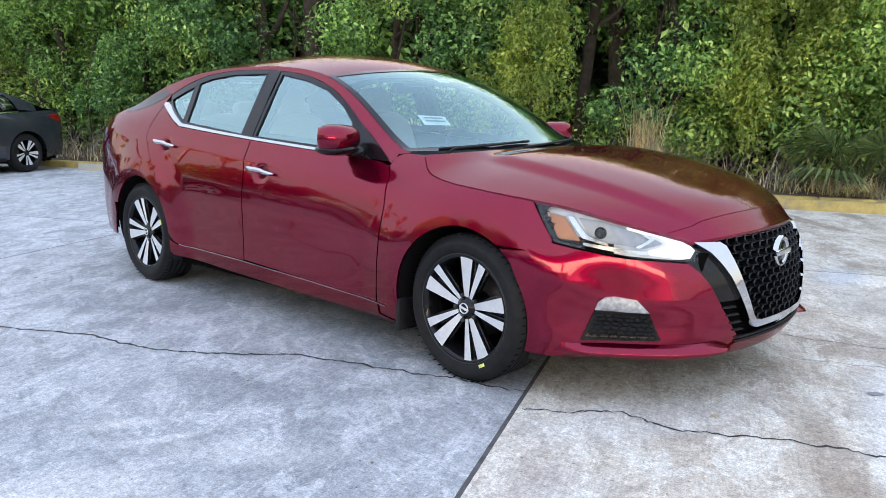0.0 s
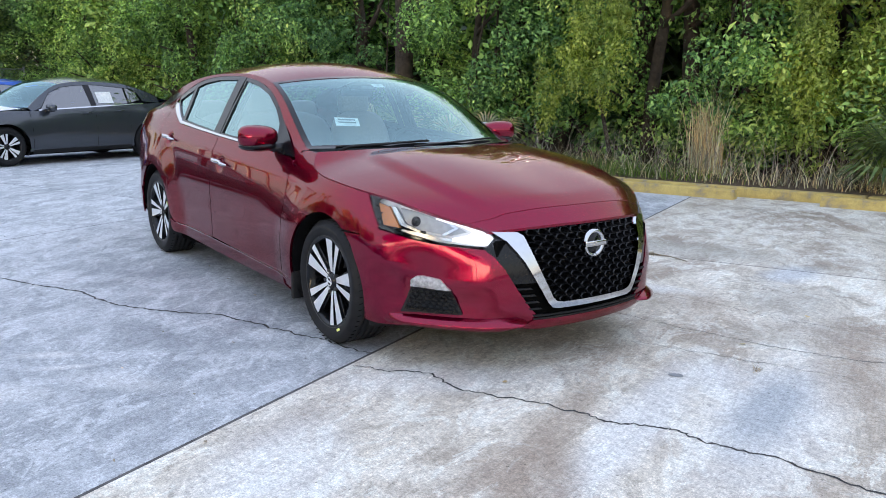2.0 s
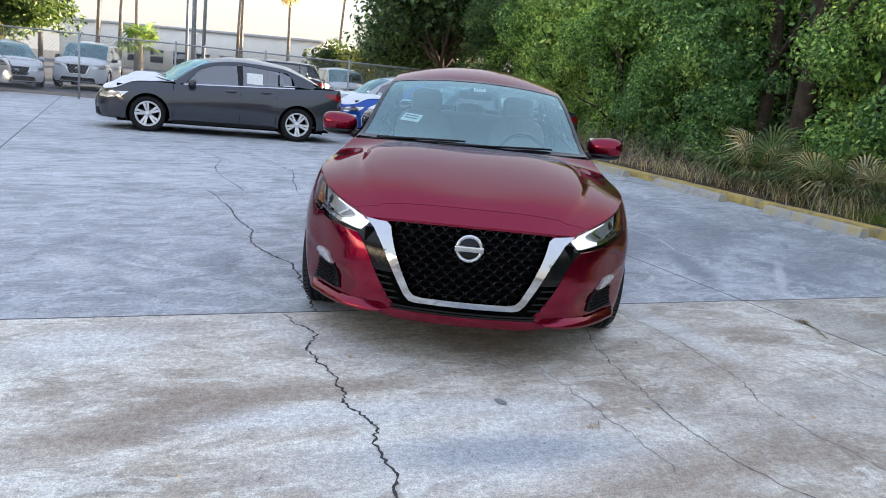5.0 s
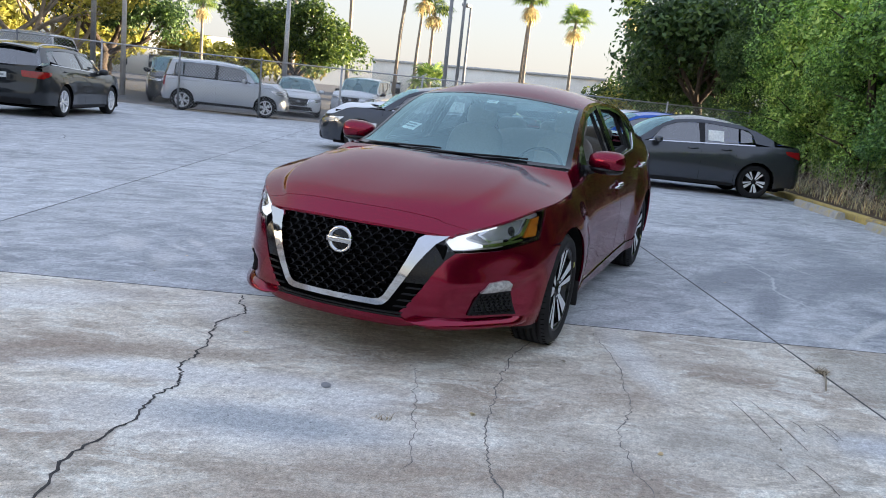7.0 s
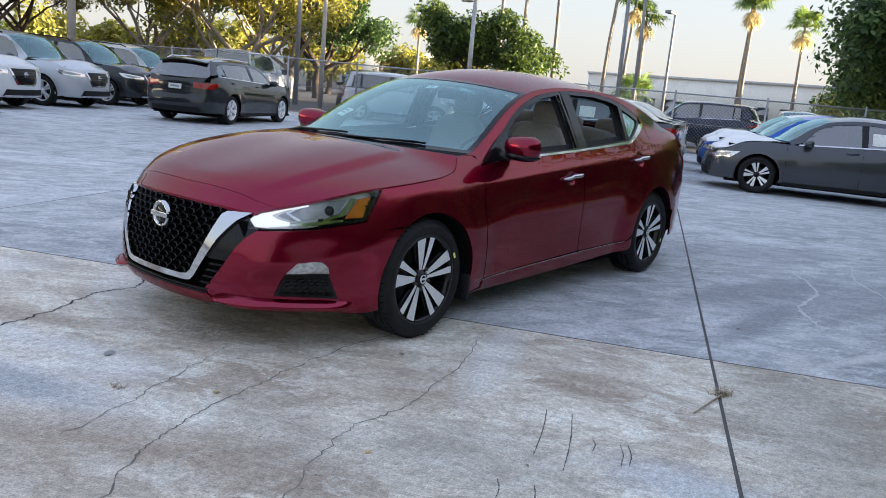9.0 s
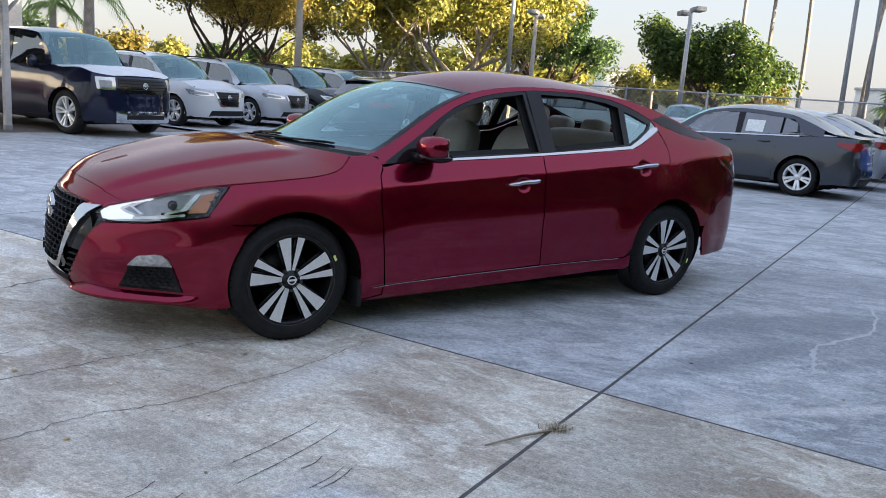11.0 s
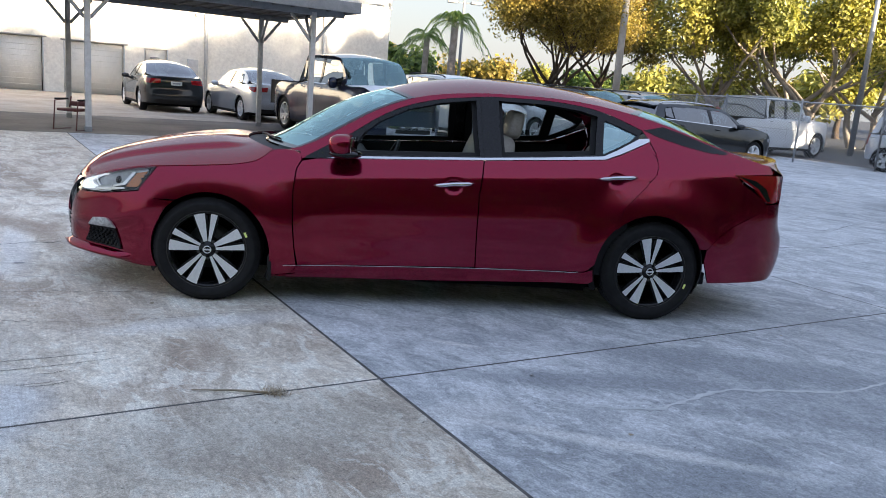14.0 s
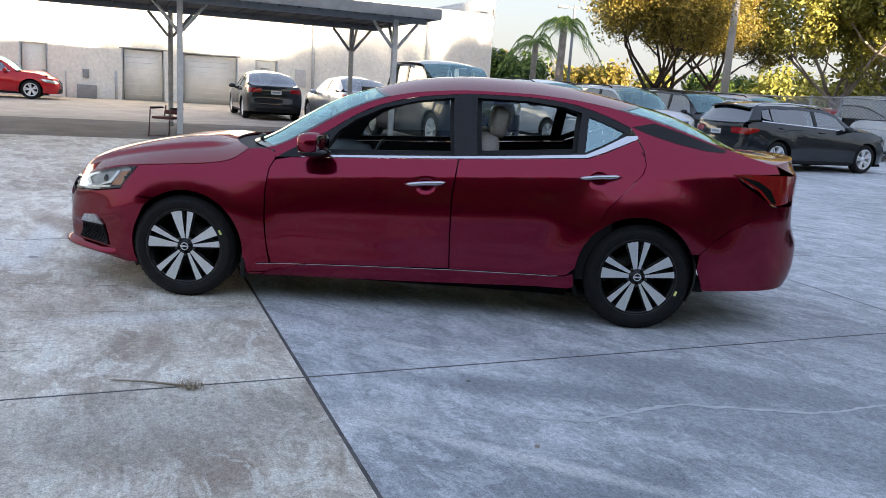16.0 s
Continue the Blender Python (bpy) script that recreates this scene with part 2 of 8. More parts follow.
def leafy(name, dark, mid, light, translucent=0.35, patch=0.5):
    m, nt, b = nodes_of(name)
    geo = nt.nodes.new("ShaderNodeNewGeometry")
    c = ramp(nt, geo.outputs["Random Per Island"], [(0.0, dark), (0.5, mid), (1.0, light)])
    p = noise_of(nt, patch, 4.0, 0.6)
    c = mixed(nt, 0.7, c, ramp(nt, p, [(0.34, (0.5, 0.58, 0.55)), (0.66, (1.45, 1.3, 1.0))]), "MULTIPLY")
    nt.links.new(c, b.inputs["Base Color"])
    b.inputs["Roughness"].default_value = 0.42
    b.inputs["Specular IOR Level"].default_value = 0.3
    t = nt.nodes.new("ShaderNodeBsdfTranslucent")
    nt.links.new(mixed(nt, 1.0, c, (1.4, 1.5, 0.75), "MULTIPLY"), t.inputs["Color"])
    mix = nt.nodes.new("ShaderNodeMixShader")
    mix.inputs[0].default_value = translucent
    nt.links.new(b.outputs[0], mix.inputs[1])
    nt.links.new(t.outputs[0], mix.inputs[2])
    nt.links.new(mix.outputs[0], nt.nodes["Material Output"].inputs["Surface"])
    return m


def mottled(name, stops, scale, rough=0.85, bump=0.4, dist=0.01, detail=8.0):
    m, nt, b = nodes_of(name)
    f = noise_of(nt, scale, detail, 0.65, None, 0.4)
    g = noise_of(nt, scale * 14, 4.0, 0.6)
    c = mixed(nt, 0.5, ramp(nt, f, stops), ramp(nt, g, [(0.25, (0.7,) * 3), (0.75, (1.25,) * 3)]), "MULTIPLY")
    nt.links.new(c, b.inputs["Base Color"])
    b.inputs["Roughness"].default_value = rough
    add = put(nt, "ShaderNodeMath")
    nt.links.new(f, add.inputs[0])
    nt.links.new(g, add.inputs[1])
    bumped(nt, b, add.outputs[0], bump, dist)
    return m


PALE, DAMP, RUST, DARK_BLUE = (0.715, 0.715, 0.70), (0.33, 0.36, 0.385), (0.33, 0.265, 0.205), (0.26, 0.28, 0.305)
CONC_WARM = concrete("weathered pale concrete", ((0.375, 0.33, 0.265), (0.63, 0.575, 0.48), (0.795, 0.76, 0.675)), RUST, 0.50, 118.0, 1.0,
                     [(3.25, 0.16, 0.86, 0.27, 112, PALE, 0.6), (2.98, -0.30, 0.95, 0.12, 112, PALE, 0.65), (3.23, 0.19, 0.50, 0.14, 108, DAMP, 0.75), (3.24, -1.12, 0.62, 0.15, 136, RUST, 0.75), (2.8, -0.55, 0.5, 0.09, 118, RUST, 0.55),
                      (2.23, -1.46, 0.32, 0.10, 110, RUST, 0.5), (3.55, 0.75, 0.55, 0.35, 120, RUST, 0.6), (3.05, 1.2, 0.7, 0.18, 118, RUST, 0.55), (2.70, 1.3, 0.5, 0.22, 70, (0.36, 0.32, 0.27), 0.55),
                      (2.1, 1.25, 0.6, 0.12, 118, RUST, 0.35), (1.3, 1.5, 0.45, 0.10, 115, RUST, 0.4), (2.3, 1.9, 0.5, 0.3, 120, (0.36, 0.34, 0.30), 0.5), (0.85, 2.75, 0.8, 0.35, 25, (0.38, 0.36, 0.31), 0.55), (1.9, 1.35, 0.35, 0.2, 20, RUST, 0.4),
                      (1.3, 1.3, 0.6, 0.12, 25, PALE, 0.5), (2.85, 0.36, 0.25, 0.1, 120, PALE, 0.6), (1.9, 2.6, 0.35, 0.18, 100, (0.44, 0.48, 0.53), 0.6), (2.6, -1.75, 0.6, 0.25, 140, PALE, 0.5), (2.15, -0.75, 0.6, 0.2, 60, PALE, 0.4)])
CONC_BLUE = concrete("weathered blue-grey concrete", ((0.33, 0.35, 0.37), (0.48, 0.50, 0.518), (0.66, 0.68, 0.695)), (0.30, 0.318, 0.335), 0.52, 135.0, 5.0,
                     [(-0.75, 2.02, 0.75, 0.13, 178, DARK_BLUE, 0.75), (-1.8, 1.75, 1.1, 0.24, 165, DARK_BLUE, 0.65), (-0.95, 2.98, 0.5, 0.14, 30, DARK_BLUE, 0.75), (-2.4, 2.6, 1.7, 0.5, 150, DARK_BLUE, 0.6), (-1.5, 3.5, 1.2, 0.45, 150, DARK_BLUE, 0.6), (-0.15, 1.4, 0.4, 0.12, 20, DARK_BLUE, 0.4), (-3.4, 1.2, 1.4, 0.35, 150, DARK_BLUE, 0.5), (-4.2, 2.6, 1.8, 0.5, 15, DARK_BLUE, 0.5), (-3.2, 4.2, 2.2, 0.45, 25, DARK_BLUE, 0.5), (0.3, 4.7, 1.0, 0.35, 20, DARK_BLUE, 0.45),
                      (-0.6, 2.75, 0.7, 0.05, 160, PALE, 0.7), (0.05, 2.5, 0.3, 0.16, 30, PALE, 0.5), (-0.05, 1.52, 0.16, 0.03, 160, PALE, 0.8), (0.82, -2.11, 0.16, 0.045, 60, PALE, 0.8), (1.06, -2.06, 0.14, 0.03, 70, PALE, 0.7), (1.2, -2.42, 0.3, 0.12, 50, PALE, 0.6), (1.4, -1.9, 0.3, 0.1, 40, PALE, 0.4), (0.8, -1.6, 0.5, 0.16, 20, DARK_BLUE, 0.4), (0.6, -2.4, 0.35, 0.18, 60, DARK_BLUE, 0.4), (-0.8, -1.3, 0.8, 0.16, 30, DARK_BLUE, 0.4)])
PATCH_PALE = mottled("pale bloom on concrete", [(0.3, (0.40, 0.42, 0.43)), (0.7, (0.56, 0.575, 0.58))], 7.0, 0.8)
ASPHALT = mottled("worn asphalt", [(0.3, (0.055, 0.055, 0.058)), (0.7, (0.15, 0.148, 0.145))], 1.2, 0.9)
BROWN_PAVE = mottled("worn brown-grey paving", [(0.3, (0.13, 0.112, 0.098)), (0.7, (0.26, 0.23, 0.205))], 0.7, 0.9, 0.3, 0.006)
CRACK = plain("crack in concrete", (0.05, 0.047, 0.045), 0.95, vary=0.4, scale=12)
JOINT = plain("dark joint", (0.085, 0.082, 0.08), 0.95, vary=0.4, scale=12)
CRACK_FAINT = plain("faint crack in concrete", (0.17, 0.16, 0.148), 0.95, vary=0.4, scale=12)
DIRT = mottled("leaf litter", [(0.3, (0.05, 0.035, 0.022)), (0.55, (0.12, 0.085, 0.05)), (0.75, (0.22, 0.165, 0.10))], 9.0, 0.95, 0.8, 0.03)
YELLOW = mottled("worn yellow kerb paint", [(0.34, (0.24, 0.21, 0.16)), (0.47, (0.44, 0.33, 0.10)), (0.7, (0.60, 0.46, 0.14))], 5.0, 0.7)
PALE_STOP = mottled("bare concrete block", [(0.3, (0.27, 0.26, 0.24)), (0.5, (0.42, 0.41, 0.38)), (0.68, (0.50, 0.40, 0.16))], 4.0, 0.85)
BARK = mottled("brown bark", [(0.3, (0.03, 0.022, 0.016)), (0.7, (0.11, 0.08, 0.055))], 7.0, 0.95, 0.9, 0.03)
BARK_PALE = mottled("pale fig bark", [(0.3, (0.20, 0.165, 0.13)), (0.7, (0.42, 0.37, 0.31))], 3.0, 0.9, 0.6, 0.03)
LEAF_DARK = leafy("dark green leaves", (0.0369, 0.0943, 0.035), (0.144, 0.287, 0.096), (0.41, 0.635, 0.218), 0.17)
# low dark green; in the deeper wood it stands in for shade
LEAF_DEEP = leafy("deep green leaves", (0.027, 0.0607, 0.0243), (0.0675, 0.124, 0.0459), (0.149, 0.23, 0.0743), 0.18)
LEAF_MID = leafy("mid green leaves", (0.0502, 0.112, 0.032), (0.193, 0.348, 0.096), (0.522, 0.754, 0.214), 0.17)
LEAF_LIGHT = leafy("yellow-green leaves", (0.093, 0.186, 0.0431), (0.31, 0.48, 0.117), (0.682, 0.8, 0.252), 0.17)
LEAF_TREE = leafy("tree leaves", (0.022, 0.048, 0.014), (0.075, 0.125, 0.034), (0.20, 0.26, 0.06), 0.25)
LEAF_OLIVE = leafy("olive leaves", (0.14, 0.14, 0.04), (0.30, 0.29, 0.075), (0.48, 0.45, 0.13))
LEAF_GOLD = leafy("golden-green leaves", (0.12, 0.098, 0.022), (0.24, 0.19, 0.045), (0.38, 0.30, 0.08), 0.35)
PALM_LEAF = leafy("palm leaf", (0.075, 0.135, 0.045), (0.165, 0.255, 0.0825), (0.36, 0.42, 0.15), 0.35, 2.0)
PALMETTO = leafy("palmetto leaf", (0.05, 0.085, 0.035), (0.115, 0.17, 0.068), (0.23, 0.28, 0.125), 0.2, 2.0)
DRY = leafy("dry straw", (0.37, 0.277, 0.182), (0.706, 0.554, 0.4), (0.8, 0.8, 0.655), 0.3, 3.0)
TWIG = leafy("grey dead twigs", (0.14, 0.119, 0.0952), (0.308, 0.266, 0.217), (0.532, 0.476, 0.399), 0.05, 3.0)
GRASS = leafy("green grass", (0.06, 0.11, 0.024), (0.12, 0.2, 0.04), (0.24, 0.34, 0.08), 0.3, 2.0)
STUCCO = mottled("cream stucco wall", [(0.25, (0.74, 0.72, 0.65)), (0.7, (0.84, 0.82, 0.75))], 0.6, 0.9, 0.15, 0.004)
TAN_APRON = mottled("worn tan concrete", [(0.25, (0.30, 0.245, 0.19)), (0.5, (0.44, 0.375, 0.30)), (0.75, (0.55, 0.49, 0.41))], 0.9, 0.9, 0.3, 0.004)
CREAM_PAINT = mottled("cream door paint", [(0.25, (0.70, 0.68, 0.60)), (0.6, (0.80, 0.78, 0.70))], 2.0, 0.7, 0.1, 0.003)
WHITE_PAINT = mottled("weathered white paint", [(0.25, (0.40, 0.40, 0.395)), (0.6, (0.56, 0.56, 0.55))], 6.0, 0.6, 0.1, 0.003)
GREY_METAL = mottled("painted grey metal", [(0.3, (0.20, 0.205, 0.21)), (0.7, (0.30, 0.305, 0.31))], 4.0, 0.55, 0.1, 0.003)
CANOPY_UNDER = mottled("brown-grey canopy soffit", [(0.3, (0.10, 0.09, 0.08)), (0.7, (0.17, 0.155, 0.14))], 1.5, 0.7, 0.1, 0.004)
GALV = plain("galvanised steel", (0.36, 0.37, 0.38), 0.45, 0.7, vary=0.2, scale=20)
RUST_RED = plain("dark red chair paint", (0.10, 0.025, 0.02), 0.5)
POLE_CONC = mottled("concrete pole", [(0.3, (0.30, 0.285, 0.26)), (0.7, (0.44, 0.42, 0.39))], 3.0, 0.85, 0.2, 0.004)
# ---------- body surfaces ----------
def smooth(a, b, x):
    k = min(1.0, max(0.0, (x - a) / (b - a)))
    return k * k * (3 - 2 * k)


def curve(points, tame=False):
    """A smooth function through (x, value) pairs with rising x; tame keeps it from overshooting."""
    xs, ys = [p[0] for p in points], [p[1] for p in points]
    n = len(xs)
    ds = [(ys[i + 1] - ys[i]) / (xs[i + 1] - xs[i]) for i in range(n - 1)]
    ms = [ds[0]] + [0.0 if ds[i - 1] * ds[i] <= 0 else 2 * ds[i - 1] * ds[i] / (ds[i - 1] + ds[i]) if tame else (ds[i - 1] + ds[i]) / 2 for i in range(1, n - 1)] + [ds[-1]]

    def f(x):
        if x <= xs[0]:
            return ys[0] + ms[0] * (x - xs[0])
        if x >= xs[-1]:
            return ys[-1] + ms[-1] * (x - xs[-1])
        i = max(k for k in range(n - 1) if xs[k] <= x)
        h = xs[i + 1] - xs[i]
        k = (x - xs[i]) / h
        return ((1 + 2 * k) * (1 - k) ** 2 * ys[i] + k * (1 - k) ** 2 * h * ms[i]
                + k * k * (3 - 2 * k) * ys[i + 1] + k * k * (k - 1) * h * ms[i + 1])
    return f


class Shell:
    """The upright skin of a car: u runs in metres from the nose round the left side to the tail, z up."""

    def __init__(self, spec):
        self.spec = spec
        pts = spec["plan"]
        dense = []
        for i in range(len(pts) - 1):
            p0, p1, p2, p3 = pts[max(i - 1, 0)], pts[i], pts[i + 1], pts[min(i + 2, len(pts) - 1)]
            if i == 0:
                p0 = (p2[0], -p2[1])
            if i == len(pts) - 2:
                p3 = (p1[0], -p1[1])
            for k in range(24):
                s = k / 24
                dense.append(tuple(0.5 * (2 * b + (c - a) * s + (2 * a - 5 * b + 4 * c - d) * s * s + (3 * b - a - 3 * c + d) * s ** 3)
                                   for a, b, c, d in zip(p0, p1, p2, p3)))
        dense.append(pts[-1])
        xy = np.array(dense)
        step = np.hypot(*np.diff(xy, axis=0).T)
        u = np.r_[0, np.cumsum(step)]
        self.length = float(u[-1])
        self.us = np.linspace(0, self.length, 600)
        self.xs, self.ys = np.interp(self.us, u, xy[:, 0]), np.interp(self.us, u, xy[:, 1])
        tx, ty = np.gradient(self.xs), np.gradient(self.ys)
        kern = np.ones(41) / 41
        nx, ny = np.convolve(np.pad(ty, 20, "edge"), kern, "valid"), np.convolve(np.pad(-tx, 20, "edge"), kern, "valid")
        ln = np.hypot(nx, ny)
        self.nx, self.ny = nx / ln, ny / ln
        self.side, self.front, self.rear = curve(spec["side"]), curve(spec["front"]), curve(spec["rear"])
        self.belt = spec["belt"]

    def u(self, x):
        return float(np.interp(-x, -self.xs, self.us))

    def u_front(self, y):
        return float(np.interp(y, self.ys[:250], self.us[:250]))

    def u_rear(self, y):
        return float(self.length - np.interp(y, self.ys[::-1][:250], self.us[:250]))

    def inset(self, u, z):
        x, y = float(np.interp(u, self.us, self.xs)), float(np.interp(u, self.us, self.ys))
        wf = smooth(0.80, 0.50, y) if x > 0 else 0.0
        wr = smooth(0.80, 0.55, y) if x < 0 else 0.0
        b0, b1 = self.belt
        zs = z - smooth(0.35, 0.85, z) * b1 * (-x if x < 0.9 else -0.9)
        d = self.side(zs)
        for ax, r, h in self.spec["flares"]:
            q = math.hypot(x - ax, z - self.spec["radius"])
            d -= h * smooth(r + 0.30, r + 0.02, q)
        up = smooth(b0 - 0.03, b0 + 0.12, zs)
        d += up * (self.spec["pinch"][0] * smooth(0.2, 1.1, x) + self.spec["pinch"][1] * smooth(-1.0, -2.2, x))
        d += self.spec.get("door", 0.0) * smooth(0.25, 0.40, z) * smooth(0.74, 0.5, z) * smooth(1.0, 0.6, abs(x + 0.1))
        if wf:
            d = d * (1 - wf) + self.front(z) * wf
        ridge = self.spec.get("ridge", 0.0)
        if ridge and x > 1.7:
            k = ridge * smooth(1.74, 1.90, x) * smooth(0.50, 0.60, y)
            zc = 0.505 - 0.10 * smooth(1.75, 2.15, x)
            d += k * (smooth(zc + 0.004, zc - 0.045, z) * smooth(0.25, 0.33, z) - 0.35 * smooth(zc + 0.09, zc + 0.01, z) * smooth(zc - 0.03, zc, z))
        for hx, hz in self.spec.get("cups", ()):
            d += 0.020 * smooth(0.062, 0.022, math.hypot(x - hx, (z - hz + 0.006) * 1.35))
        if wr:
            d = d * (1 - wr) + self.rear(z) * wr
        return d

    def at(self, u, z, out=0.0, side=1):
        if u < 0:
            u, side = -u, -side
        elif u > self.length:
            u, side = 2 * self.length - u, -side
        d = self.inset(u, z) - out
        x = float(np.interp(u, self.us, self.xs)) - d * float(np.interp(u, self.us, self.nx))
        y = float(np.interp(u, self.us, self.ys)) - d * float(np.interp(u, self.us, self.ny))
        return Vector((x, side * y, z))
# ---------- building tools ----------
def part(name, bm, mat, parent=None, label="", smooth_faces=True):
    """Link a bmesh as one mesh object under a thing or a part."""
    me = bpy.data.meshes.new(name)
    if smooth_faces:
        for f in bm.faces:
            f.smooth = True
    bm.to_mesh(me)
    bm.free()
    me.materials.append(mat)
    ob = new(name, me)
    ob.parent = parent
    if label:
        ob["label"] = label
    return ob


def mesh_of(name, verts, faces, mat, parent=None, label="", smooth_faces=False):
    me = bpy.data.meshes.new(name)
    me.from_pydata([tuple(v) for v in verts], [], [tuple(f) for f in faces])
    if smooth_faces:
        me.polygons.foreach_set("use_smooth", [True] * len(me.polygons))
    me.materials.append(mat)
    ob = new(name, me)
    ob.parent = parent
    if label:
        ob["label"] = label
    return ob


def add_box(bm, x0, y0, z0, x1, y1, z1, bevel=0.0, m=None):
    made = bmesh.ops.create_cube(bm, size=1)["verts"]
    for v in made:
        v.co = Vector((x0 + (v.co.x + 0.5) * (x1 - x0), y0 + (v.co.y + 0.5) * (y1 - y0), z0 + (v.co.z + 0.5) * (z1 - z0)))
    if bevel:
        edges = list({e for v in made for e in v.link_edges})
        got = bmesh.ops.bevel(bm, geom=edges, offset=bevel, segments=2, affect="EDGES", profile=0.5)
        made = list({v for f in got["faces"] for v in f.verts})
    if m is not None:
        bmesh.ops.transform(bm, matrix=m, verts=made)
    return made


def box(x0, y0, z0, x1, y1, z1, bevel=0.0, m=None):
    bm = bmesh.new()
    add_box(bm, x0, y0, z0, x1, y1, z1, bevel, m)
    return bm


def add_tube(bm, path, radii, sides=8, caps=True):
    """A round bar along a list of points."""
    pts = [Vector(p) for p in path]
    radii = radii if hasattr(radii, "__len__") else [radii] * len(pts)
    rings = []
    ref = Vector((0.31, 0.17, 0.93))
    for i, p in enumerate(pts):
        d = (pts[min(i + 1, len(pts) - 1)] - pts[max(i - 1, 0)]).normalized()
        a = d.cross(ref)
        if a.length < 0.05:
            a = d.cross(Vector((1, 0, 0)))
        a.normalize()
        b = d.cross(a)
        rings.append([bm.verts.new(p + (a * math.cos(k * math.tau / sides) + b * math.sin(k * math.tau / sides)) * radii[i]) for k in range(sides)])
    for r0, r1 in zip(rings, rings[1:]):
        for k in range(sides):
            bm.faces.new((r0[k], r0[(k + 1) % sides], r1[(k + 1) % sides], r1[k]))
    if caps:
        bm.faces.new(rings[0][::-1])
        bm.faces.new(rings[-1])


def tube(path, radii, sides=8):
    bm = bmesh.new()
    add_tube(bm, path, radii, sides)
    return bm


def lathe(profile, steps=48, axis="y"):
    """Turn (r, a) pairs round the axis; a runs along it."""
    bm = bmesh.new()
    rings = []
    for k in range(steps):
        c, s = math.cos(k * math.tau / steps), math.sin(k * math.tau / steps)
        rings.append([bm.verts.new((r * c, a, r * s) if axis == "y" else (r * c, r * s, a)) for r, a in profile])
    for k in range(steps):
        r0, r1 = rings[k], rings[(k + 1) % steps]
        for i in range(len(profile) - 1):
            bm.faces.new((r0[i], r0[i + 1], r1[i + 1], r1[i]))
    bmesh.ops.remove_doubles(bm, verts=bm.verts, dist=1e-5)
    bmesh.ops.recalc_face_normals(bm, faces=bm.faces)
    return bm


def cut_half(poly, axis, value, sign):
    out = []
    for i, a in enumerate(poly):
        b = poly[(i + 1) % len(poly)]
        da, db = sign * (a[axis] - value), sign * (b[axis] - value)
        if da >= 0:
            out.append(a)
        if (da > 0 > db) or (da < 0 < db):
            k = da / (da - db)
            c = [a[0] + (b[0] - a[0]) * k, a[1] + (b[1] - a[1]) * k]
            c[axis] = value
            out.append(tuple(c))
    return out


def spl(points, n=5, closed=False):
    """A smooth line through points."""
    out, m = [], len(points)
    for i in range(m if closed else m - 1):
        p = [points[(i + k) % m] if closed else points[min(max(i + k, 0), m - 1)] for k in (-1, 0, 1, 2)]
        for k in range(n):
            s = k / n
            out.append(tuple(0.5 * (2 * b + (c - a) * s + (2 * a - 5 * b + 4 * c - d) * s * s + (3 * b - a - 3 * c + d) * s ** 3) for a, b, c, d in zip(*p)))
    if not closed:
        out.append(tuple(points[-1]))
    return out


def arc(cx, cz, r, a0, a1, n=14):
    return [(cx + r * math.cos(radians(a0 + (a1 - a0) * k / n)), cz + r * math.sin(radians(a0 + (a1 - a0) * k / n))) for k in range(n + 1)]


def skin(shell, poly, cell=0.03, out=0.0, side=1, hem=0.012):
    """A panel of the shell with the outline poly in (u, z), its rim turned in by hem."""
    bm = bmesh.new()
    known, seen = {}, {}

    def vert(q):
        key = (round(q[0], 4), round(q[1], 4))
        if key not in known:
            known[key] = bm.verts.new(shell.at(q[0], q[1], out, side))
            seen[known[key]] = q
        return known[key]
    z0, z1 = min(p[1] for p in poly), max(p[1] for p in poly)
    j = math.floor(z0 / cell)
    while j * cell < z1:
        strip = cut_half(cut_half(poly, 1, j * cell, 1), 1, (j + 1) * cell, -1)
        j += 1
        if len(strip) < 3:
            continue
        u0, u1 = min(p[0] for p in strip), max(p[0] for p in strip)
        i = math.floor(u0 / cell)
        while i * cell < u1:
            c = cut_half(cut_half(strip, 0, i * cell, 1), 0, (i + 1) * cell, -1)
            i += 1
            vs = []
            for q in c:
                v = vert(q)
                if v not in vs:
                    vs.append(v)
            if len(vs) < 3:
                continue
            area = sum(c[k][0] * c[(k + 1) % len(c)][1] - c[(k + 1) % len(c)][0] * c[k][1] for k in range(len(c)))
            if abs(area) < 1e-7:
                continue
            if (area < 0) != (side < 0):
                vs.reverse()
            if bm.faces.get(vs) is None:
                bm.faces.new(vs)
    if hem:
        inner = {}
        for e in [e for e in bm.edges if len(e.link_faces) == 1]:
            f = e.link_faces[0]
            a, b = [loop for loop in f.loops if loop.edge == e][0].vert, None
            b = e.other_vert(a)
            for v in (a, b):
                if v not in inner:
                    q = seen[v]
                    inner[v] = bm.verts.new(shell.at(q[0], q[1], out - hem, side))
            bm.faces.new((b, a, inner[a], inner[b]))
            e.smooth = False
    return bm


